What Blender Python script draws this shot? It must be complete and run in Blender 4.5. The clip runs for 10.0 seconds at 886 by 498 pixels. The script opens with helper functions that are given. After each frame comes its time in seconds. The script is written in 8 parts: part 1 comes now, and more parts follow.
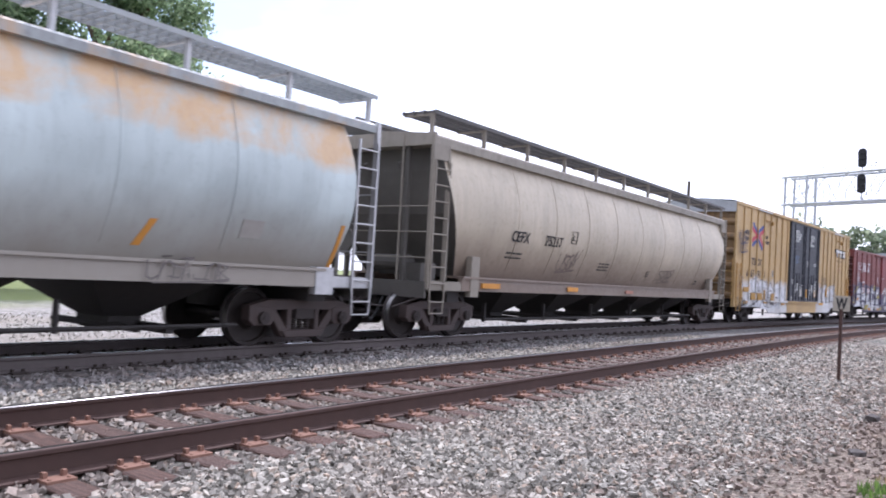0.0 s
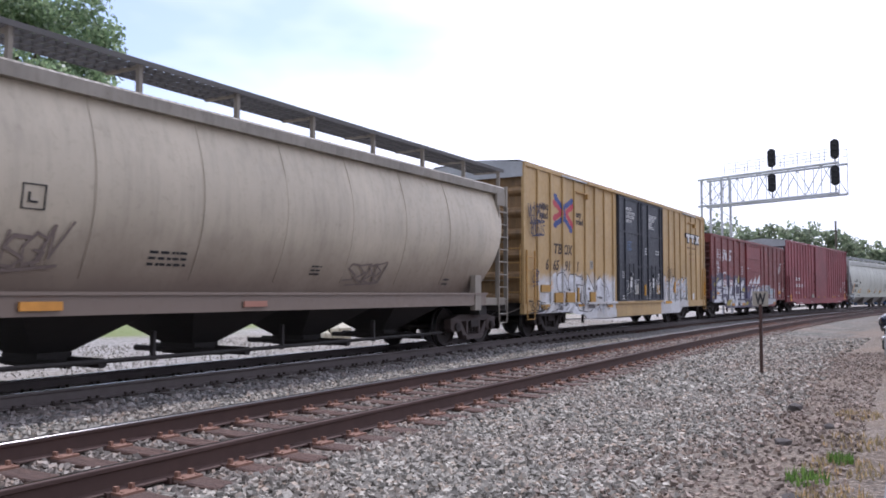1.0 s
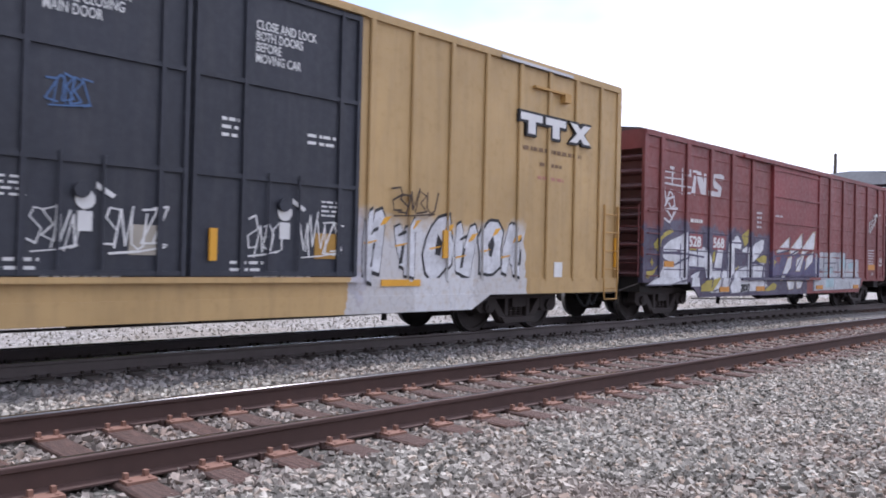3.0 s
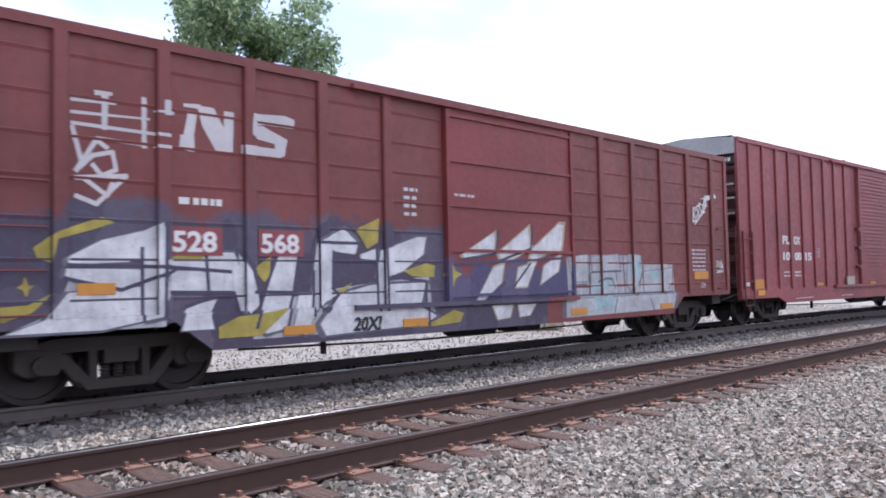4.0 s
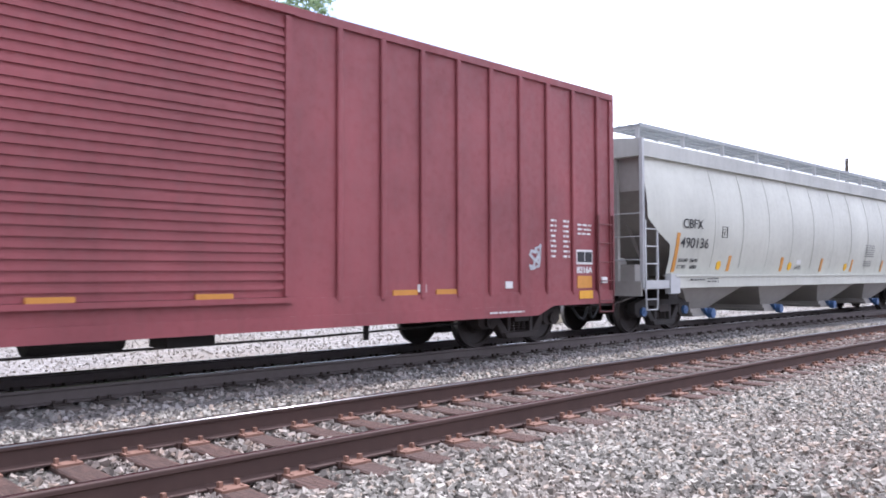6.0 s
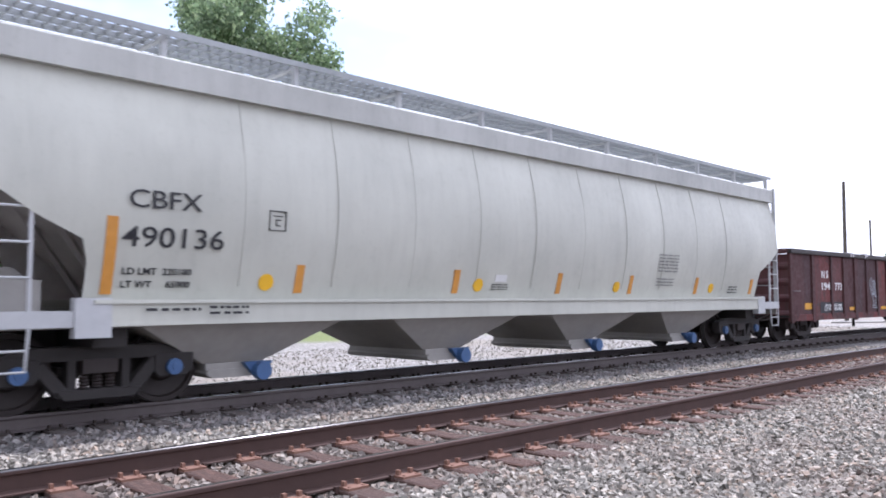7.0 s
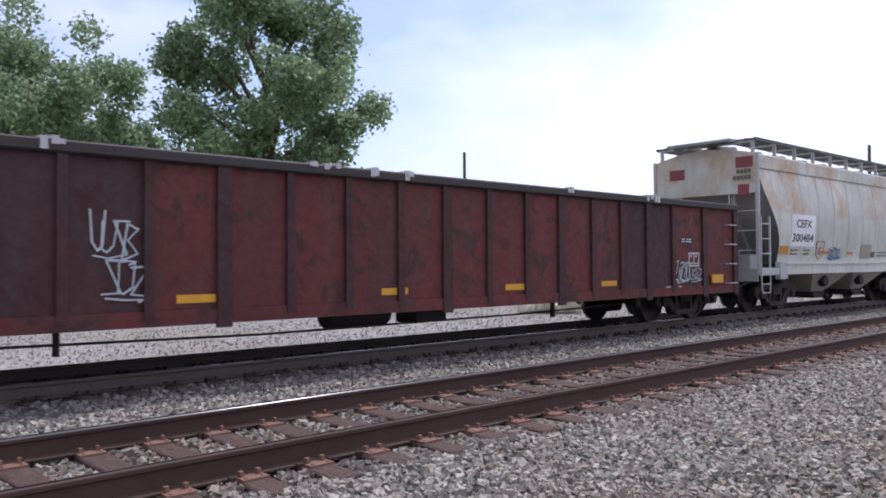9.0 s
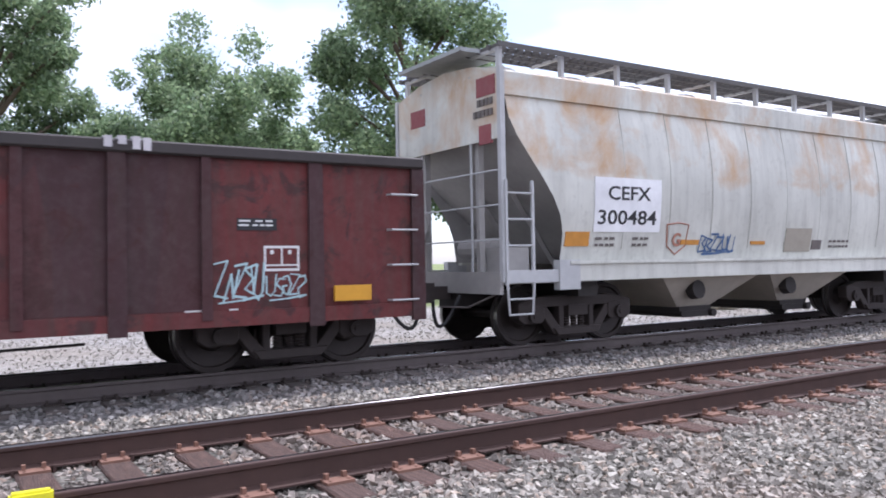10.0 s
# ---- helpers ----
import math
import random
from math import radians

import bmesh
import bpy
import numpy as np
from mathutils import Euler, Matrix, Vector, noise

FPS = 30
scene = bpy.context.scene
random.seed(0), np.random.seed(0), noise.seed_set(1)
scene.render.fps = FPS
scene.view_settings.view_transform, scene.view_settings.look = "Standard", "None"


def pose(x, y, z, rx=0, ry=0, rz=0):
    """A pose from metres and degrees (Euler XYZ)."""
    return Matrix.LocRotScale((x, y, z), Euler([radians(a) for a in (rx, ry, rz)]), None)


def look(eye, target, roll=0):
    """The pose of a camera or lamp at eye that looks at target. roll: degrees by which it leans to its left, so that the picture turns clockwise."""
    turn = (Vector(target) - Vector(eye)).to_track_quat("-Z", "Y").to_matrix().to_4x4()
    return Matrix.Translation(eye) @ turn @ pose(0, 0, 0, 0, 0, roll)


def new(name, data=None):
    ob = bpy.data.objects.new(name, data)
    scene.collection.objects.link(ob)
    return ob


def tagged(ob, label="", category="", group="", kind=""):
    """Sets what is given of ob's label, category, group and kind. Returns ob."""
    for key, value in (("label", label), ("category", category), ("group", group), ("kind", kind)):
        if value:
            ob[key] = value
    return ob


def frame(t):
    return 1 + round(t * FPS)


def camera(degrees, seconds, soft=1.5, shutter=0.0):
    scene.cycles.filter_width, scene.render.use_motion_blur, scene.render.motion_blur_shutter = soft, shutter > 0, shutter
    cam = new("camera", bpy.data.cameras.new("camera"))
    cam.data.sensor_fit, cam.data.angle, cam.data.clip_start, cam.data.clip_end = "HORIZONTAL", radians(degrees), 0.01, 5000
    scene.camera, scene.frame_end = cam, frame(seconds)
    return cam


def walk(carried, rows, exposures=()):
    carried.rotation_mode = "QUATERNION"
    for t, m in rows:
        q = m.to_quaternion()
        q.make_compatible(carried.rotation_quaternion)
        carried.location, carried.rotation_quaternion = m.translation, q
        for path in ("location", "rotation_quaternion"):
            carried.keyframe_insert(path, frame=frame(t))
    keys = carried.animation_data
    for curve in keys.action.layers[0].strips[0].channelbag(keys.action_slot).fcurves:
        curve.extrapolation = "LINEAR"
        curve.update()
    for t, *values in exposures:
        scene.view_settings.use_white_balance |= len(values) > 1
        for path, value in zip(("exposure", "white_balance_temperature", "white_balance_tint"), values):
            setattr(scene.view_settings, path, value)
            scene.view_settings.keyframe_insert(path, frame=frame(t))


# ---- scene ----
cam = camera(57.95, 10.0, soft=1.8, shutter=0.08)
EYE = (0.0, 0.0, 1.239)
PATH = [
    (0.0, -54.80, 1.88, -3.29), (0.2, -60.34, 3.37, -1.07), (0.4, -67.64, 0.89, -1.07), (0.5, -67.99, 0.44, -1.93), (0.7, -64.90, 1.02, -1.38),
    (1.0, -59.70, 3.13, -0.15), (1.1, -59.39, 2.39, -0.37), (1.2, -59.05, 1.08, 0.32), (1.5, -59.67, -2.01, 2.22),
    (1.7, -58.63, -1.06, 0.34), (2.0, -52.96, 1.47, 0.98), (2.2, -50.41, 0.51, -0.15), (2.5, -46.71, 0.99, -0.74),
    (2.7, -45.61, 0.75, -1.41), (3.8, -45.14, 1.99, -0.21), (4.0, -44.71, 2.47, 1.16), (4.2, -45.49, 2.40, 0.97),
    (4.5, -45.67, 1.99, 0.69), (4.7, -46.00, 1.92, 0.54), (5.0, -45.84, 1.29, 0.71), (5.2, -45.85, 1.46, 0.89),
    (6.3, -44.34, 2.15, 0.09), (6.5, -44.49, 3.03, 0.69), (6.7, -43.21, 3.50, 0.82), (7.0, -44.80, 3.54, 0.22),
    (7.2, -46.16, 1.94, 0.48), (7.5, -45.19, 1.40, 3.11), (7.7, -46.76, 3.64, 2.89), (8.0, -50.12, 2.88, 1.98),
    (8.1, -52.07, 2.08, 1.13), (8.2, -54.24, 0.78, 0.67), (8.5, -49.71, 1.01, -0.13), (8.7, -46.93, 1.21, 0.28),
    (9.0, -43.40, 1.20, 0.49), (9.2, -39.85, 0.62, -0.03), (9.5, -37.68, 0.64, 1.11), (9.7, -37.97, 0.33, 0.81),
    (10.0, -32.82, 1.02, 0.99),
]
# the clip's automatic exposure, in stops
EXPOSURE = [(0.0, 0.4), (0.5, 0.03), (1.0, -0.1), (1.5, -0.25), (2.0, 0.03), (2.5, 0.08), (4.0, 0.28), (4.5, 0.27), (5.0, 0.55), (6.5, 0.65), (7.0, 0.45), (7.5, 0.22), (8.0, -0.2), (8.5, -0.40), (9.0, -0.33), (9.5, -0.05), (10.0, 0.3)]
walk(cam, [(t, pose(*EYE, 90 + pitch, roll, yaw)) for t, yaw, pitch, roll in PATH],
     [(t, e, 5680, 21) for t, e in EXPOSURE])

# ---- light ----
SUN_DIR = Vector((0.54, 0.10, 0.835)).normalized()
world = bpy.data.worlds.new("hazy_sky")
scene.world = world
world.use_nodes = True
wn, wl = world.node_tree.nodes, world.node_tree.links
wn.clear()
w_out = wn.new("ShaderNodeOutputWorld")
w_bg = wn.new("ShaderNodeBackground")
w_sky = wn.new("ShaderNodeTexSky")
w_sky.sky_type = "NISHITA"
w_sky.sun_disc = False
w_sky.sun_elevation = math.asin(SUN_DIR.z)
w_sky.sun_rotation = math.atan2(SUN_DIR.x, SUN_DIR.y)
w_sky.air_density, w_sky.dust_density, w_sky.ozone_density = 1.0, 1.2, 2.0
w_geo = wn.new("ShaderNodeTexCoord")
w_map = wn.new("ShaderNodeMapping")
w_map.inputs["Scale"].default_value = (1.0, 1.0, 2.2)
w_noise = wn.new("ShaderNodeTexNoise")
w_noise.inputs["Scale"].default_value = 1.3
w_noise.inputs["Detail"].default_value = 5.0
w_noise.inputs["Roughness"].default_value = 0.55
w_ramp = wn.new("ShaderNodeValToRGB")
w_ramp.color_ramp.elements[0].color = (0.16, 0.16, 0.16, 1)
w_ramp.color_ramp.elements[0].position = 0.36
w_ramp.color_ramp.elements[1].position = 0.55
w_mix = wn.new("ShaderNodeMixRGB")
w_sun = wn.new("ShaderNodeVectorMath")
w_sun.operation = "DOT_PRODUCT"
w_sun.inputs[1].default_value = SUN_DIR
w_glow = wn.new("ShaderNodeMapRange")
w_glow.inputs["From Min"].default_value = -0.5
w_glow.inputs["From Max"].default_value = 1.0
w_glow.inputs["To Min"].default_value = 4.2
w_glow.inputs["To Max"].default_value = 13.0
w_tone = wn.new("ShaderNodeVectorMath")
w_tone.operation = "SCALE"
w_tone.inputs[0].default_value = (0.985, 1.0, 1.03)
wl.new(w_geo.outputs["Generated"], w_map.inputs["Vector"])
wl.new(w_map.outputs["Vector"], w_noise.inputs["Vector"])
w_dot = wn.new("ShaderNodeVectorMath")
w_dot.operation = "DOT_PRODUCT"
w_dot.inputs[1].default_value = (0.35, 0.92, 0.12)
w_bias = wn.new("ShaderNodeMath")
w_bias.operation = "MULTIPLY_ADD"
w_bias.inputs[1].default_value = -1.6
w_bias.inputs[2].default_value = 1.37
w_sum = wn.new("ShaderNodeMath")
wl.new(w_geo.outputs["Generated"], w_dot.inputs[0])
wl.new(w_geo.outputs["Generated"], w_sun.inputs[0])
wl.new(w_sun.outputs["Value"], w_glow.inputs["Value"])
wl.new(w_glow.outputs["Result"], w_tone.inputs["Scale"])
wl.new(w_tone.outputs["Vector"], w_mix.inputs["Color2"])
wl.new(w_dot.outputs["Value"], w_bias.inputs[0])
wl.new(w_bias.outputs[0], w_sum.inputs[0])
wl.new(w_noise.outputs["Fac"], w_sum.inputs[1])
wl.new(w_sum.outputs[0], w_ramp.inputs["Fac"])
wl.new(w_ramp.outputs["Color"], w_mix.inputs["Fac"])
w_hue = wn.new("ShaderNodeHueSaturation")
w_hue.inputs["Saturation"].default_value = 0.9
w_hue.inputs["Value"].default_value = 1.45
wl.new(w_sky.outputs["Color"], w_hue.inputs["Color"])
wl.new(w_hue.outputs["Color"], w_mix.inputs["Color1"])
wl.new(w_mix.outputs["Color"], w_bg.inputs["Color"])
wl.new(w_bg.outputs["Background"], w_out.inputs["Surface"])
w_bg.inputs["Strength"].default_value = 0.13

sun = new("sun", bpy.data.lights.new("sun", "SUN"))
sun.data.energy, sun.data.angle, sun.data.color = 3.0, radians(1.5), (1.0, 0.95, 0.87)
sun.matrix_world = look(SUN_DIR * 50, (0, 0, 0))


# ---- materials ----
def nodes_of(name, rough=0.6, metal=0.0):
    m = bpy.data.materials.new(name)
    m.use_nodes = True
    nt = m.node_tree
    b = nt.nodes["Principled BSDF"]
    b.inputs["Roughness"].default_value = rough
    b.inputs["Metallic"].default_value = metal
    return m, nt, b


def add(nt, kind, **values):
    n = nt.nodes.new("ShaderNode" + kind)
    for k, v in values.items():
        n.inputs[k.replace("_", " ")].default_value = v
    return n


def coords(nt, scale=(1, 1, 1), kind="Object"):
    tc = nt.nodes.new("ShaderNodeTexCoord")
    mp = nt.nodes.new("ShaderNodeMapping")
    mp.inputs["Scale"].default_value = scale
    nt.links.new(tc.outputs[kind], mp.inputs["Vector"])
    return mp.outputs["Vector"]


def ramp(nt, fac, stops, constant=False):
    r = nt.nodes.new("ShaderNodeValToRGB")
    cr = r.color_ramp
    if constant:
        cr.interpolation = "CONSTANT"
    while len(cr.elements) < len(stops):
        cr.elements.new(0.5)
    for e, (p, c) in zip(cr.elements, stops):
        e.position = p
        e.color = (*c, 1) if len(c) == 3 else c
    nt.links.new(fac, r.inputs["Fac"])
    return r.outputs["Color"]


def mix(nt, fac, a, b, blend="MIX"):
    n = nt.nodes.new("ShaderNodeMixRGB")
    n.blend_type = blend
    for sock, v in (("Fac", fac), ("Color1", a), ("Color2", b)):
        if isinstance(v, (int, float)):
            n.inputs[sock].default_value = v
        elif isinstance(v, tuple):
            n.inputs[sock].default_value = (*v, 1)
        else:
            nt.links.new(v, n.inputs[sock])
    return n.outputs["Color"]


def calc(nt, op, a, b=0.0):
    n = nt.nodes.new("ShaderNodeMath")
    n.operation = op
    for i, v in enumerate((a, b)):
        if isinstance(v, (int, float)):
            n.inputs[i].default_value = v
        else:
            nt.links.new(v, n.inputs[i])
    return n.outputs[0]


def noise_fac(nt, vec, scale, detail=4.0, rough=0.55, distort=0.0):
    n = add(nt, "TexNoise", Scale=scale, Detail=detail, Roughness=rough, Distortion=distort)
    nt.links.new(vec, n.inputs["Vector"])
    return n.outputs["Fac"]


def bump(nt, b, height, strength, dist=0.01):
    n = add(nt, "Bump", Strength=strength, Distance=dist)
    nt.links.new(height, n.inputs["Height"])
    nt.links.new(n.outputs["Normal"], b.inputs["Normal"])


GREY0, WHITE = (0, 0, 0), (1, 1, 1)


def shade(c, k):
    return tuple(min(1.0, v * k) for v in c)


def weathered(name, base, grime=(0.06, 0.05, 0.04), dirt=0.35, fade=1.25, rust=0.0, rust_z=(2.4, 4.0), rough=0.5,
              patches=None, spray=None, low_dust=0.0, dust=(0.34, 0.27, 0.2), rust_tone=1.0):
    """Painted steel: faded sheets, vertical streaks of grime, rust blooms, sprayed paint along the bottom."""
    m, nt, b = nodes_of(name, rough)
    vec = coords(nt)
    streak_vec = coords(nt, (2.2, 2.2, 0.22))
    big = noise_fac(nt, vec, 0.55, 3.0)
    fine = noise_fac(nt, vec, 9.0, 6.0, 0.65)
    streak = noise_fac(nt, streak_vec, 3.0, 5.0, 0.6)
    col = mix(nt, ramp(nt, big, [(0.3, GREY0), (0.7, WHITE)]), shade(base, 0.86), shade(base, fade))
    sep = nt.nodes.new("ShaderNodeSeparateXYZ")
    nt.links.new(vec, sep.inputs[0])
    if patches:
        cell = add(nt, "TexVoronoi", Scale=1.0)
        nt.links.new(coords(nt, (1.05, 0.01, 0.16)), cell.inputs["Vector"])
        pick = nt.nodes.new("ShaderNodeSeparateColor")
        nt.links.new(cell.outputs["Color"], pick.inputs[0])
        col = mix(nt, ramp(nt, pick.outputs[0], [(0.55, GREY0), (0.75, (0.5, 0.5, 0.5))]), col, patches)
        blot = noise_fac(nt, vec, 2.4, 7.0, 0.7, 0.6)
        col = mix(nt, ramp(nt, blot, [(0.52, GREY0), (0.6, (0.8, 0.8, 0.8))]), col, shade(patches, 0.6))
    col = mix(nt, ramp(nt, streak, [(0.45, GREY0), (0.8, (dirt, dirt, dirt))]), col, grime)
    col = mix(nt, ramp(nt, fine, [(0.55, GREY0), (0.75, (dirt * 0.7,) * 3)]), col, grime)
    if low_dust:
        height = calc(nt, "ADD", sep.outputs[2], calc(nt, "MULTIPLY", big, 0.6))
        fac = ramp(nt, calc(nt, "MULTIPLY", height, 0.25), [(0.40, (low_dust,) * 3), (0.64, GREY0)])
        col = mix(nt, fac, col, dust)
    if rust:
        rn = noise_fac(nt, coords(nt, (0.75, 0.75, 0.62)), 1.5, 7.0, 0.62, 0.4)
        zone = calc(nt, "MULTIPLY", ramp(nt, calc(nt, "DIVIDE", calc(nt, "SUBTRACT", sep.outputs[2], rust_z[0]), rust_z[1] - rust_z[0]),
                                         [(0.0, GREY0), (0.35, WHITE)]), rn)
        fac = ramp(nt, zone, [(0.56 - 0.14 * rust, GREY0), (0.74 - 0.10 * rust, (0.8, 0.8, 0.8))])
        rust_col = mix(nt, fine, (0.47 * rust_tone, 0.235 * rust_tone ** 1.15, 0.075 * rust_tone), (0.64 * rust_tone, 0.43 * rust_tone ** 1.15, 0.205 * rust_tone))
        col = mix(nt, fac, col, rust_col)
    if spray:
        spans, top, palette, size, tilt, mist = spray
        wob = noise_fac(nt, vec, 1.7, 4.0, 0.6)
        inside = 0.0
        edge_x = calc(nt, "ADD", sep.outputs[0], calc(nt, "MULTIPLY", wob, 0.5))
        for x0, x1 in spans:
            inside = calc(nt, "ADD", inside, calc(nt, "MULTIPLY", calc(nt, "GREATER_THAN", edge_x, x0 + 0.25), calc(nt, "LESS_THAN", edge_x, x1 + 0.25)))
        limit = calc(nt, "ADD", top - 0.55, calc(nt, "MULTIPLY", wob, 1.1))
        under = ramp(nt, calc(nt, "MULTIPLY", calc(nt, "SUBTRACT", limit, sep.outputs[2]), mist), [(0.0, GREY0), (0.35, WHITE)])
        inside = calc(nt, "MULTIPLY", inside, under)
        slant = nt.nodes.new("ShaderNodeMapping")
        slant.inputs["Rotation"].default_value = (0, tilt, 0)
        slant.inputs["Scale"].default_value = (size, 0.02, size * 0.5)
        nt.links.new(vec, slant.inputs["Vector"])
        swirl = add(nt, "TexNoise", Scale=2.6, Detail=4.0)
        nt.links.new(vec, swirl.inputs["Vector"])
        warp = mix(nt, 0.26, slant.outputs["Vector"], swirl.outputs["Color"])
        cells = add(nt, "TexVoronoi", Scale=1.0)
        nt.links.new(warp, cells.inputs["Vector"])
        edge = nt.nodes.new("ShaderNodeTexVoronoi")
        edge.feature = "DISTANCE_TO_EDGE"
        nt.links.new(warp, edge.inputs["Vector"])
        hue = nt.nodes.new("ShaderNodeSeparateColor")
        nt.links.new(cells.outputs["Color"], hue.inputs[0])
        paint = ramp(nt, hue.outputs[0], palette, True)
        paint = mix(nt, ramp(nt, edge.outputs["Distance"], [(0.006, (0.25,) * 3), (0.03, GREY0)]), paint, (0.14, 0.14, 0.17))
        paint = mix(nt, ramp(nt, fine, [(0.5, GREY0), (0.8, (0.5,) * 3)]), paint, shade(base, 0.8))
        col = mix(nt, inside, col, paint)
    nt.links.new(col, b.inputs["Base Color"])
    nt.links.new(ramp(nt, fine, [(0.3, (rough - 0.1,) * 3), (0.7, (min(1, rough + 0.25),) * 3)]), b.inputs["Roughness"])
    bump(nt, b, mix(nt, 0.5, fine, noise_fac(nt, vec, 1.3, 2.0)), 0.25, 0.02)
    return m


def spray_mat(name, base, worn=0.35):
    """Sprayed paint: cloudy, streaked and scuffed down to a duller tone."""
    m, nt, b = nodes_of(name, 0.6)
    vec = coords(nt)
    cloud = noise_fac(nt, vec, 3.2, 5.0, 0.6)
    streak = noise_fac(nt, coords(nt, (6.0, 6.0, 0.7)), 3.0, 5.0, 0.6)
    fine = noise_fac(nt, vec, 24.0, 5.0, 0.7)
    col = mix(nt, ramp(nt, cloud, [(0.35, GREY0), (0.68, WHITE)]), shade(base, 0.72), shade(base, 1.12))
    col = mix(nt, ramp(nt, streak, [(0.5, GREY0), (0.72, (worn,) * 3)]), col, shade(base, 0.45))
    col = mix(nt, ramp(nt, fine, [(0.56, GREY0), (0.68, (worn * 1.2,) * 3)]), col, (0.20, 0.13, 0.12))
    nt.links.new(col, b.inputs["Base Color"])
    bump(nt, b, fine, 0.15, 0.01)
    return m


def plain(name, base, rough=0.6, metal=0.0, vary=0.25, scale=8.0, rel=0.2):
    m, nt, b = nodes_of(name, rough, metal)
    vec = coords(nt)
    f1 = noise_fac(nt, vec, scale, 5.0)
    f2 = noise_fac(nt, vec, scale * 0.12, 3.0)
    col = mix(nt, f1, shade(base, 1 - vary), shade(base, 1 + vary))
    col = mix(nt, ramp(nt, f2, [(0.35, GREY0), (0.7, (0.5,) * 3)]), col, shade(base, 0.65))
    nt.links.new(col, b.inputs["Base Color"])
    bump(nt, b, f1, rel, 0.01)
    return m


SPRAY_WHITE = [(0.0, (0.52, 0.51, 0.50)), (0.5, (0.60, 0.60, 0.60)), (0.80, (0.46, 0.45, 0.48)), (0.92, (0.30, 0.28, 0.28))]
SPRAY_MIX = [(0.0, (0.060, 0.052, 0.088)), (0.35, (0.085, 0.075, 0.115)), (0.70, (0.105, 0.09, 0.13))]

SPRAY_DARK = [(0.0, (0.06, 0.055, 0.13)), (0.45, (0.095, 0.085, 0.16)), (0.75, (0.13, 0.12, 0.16))]

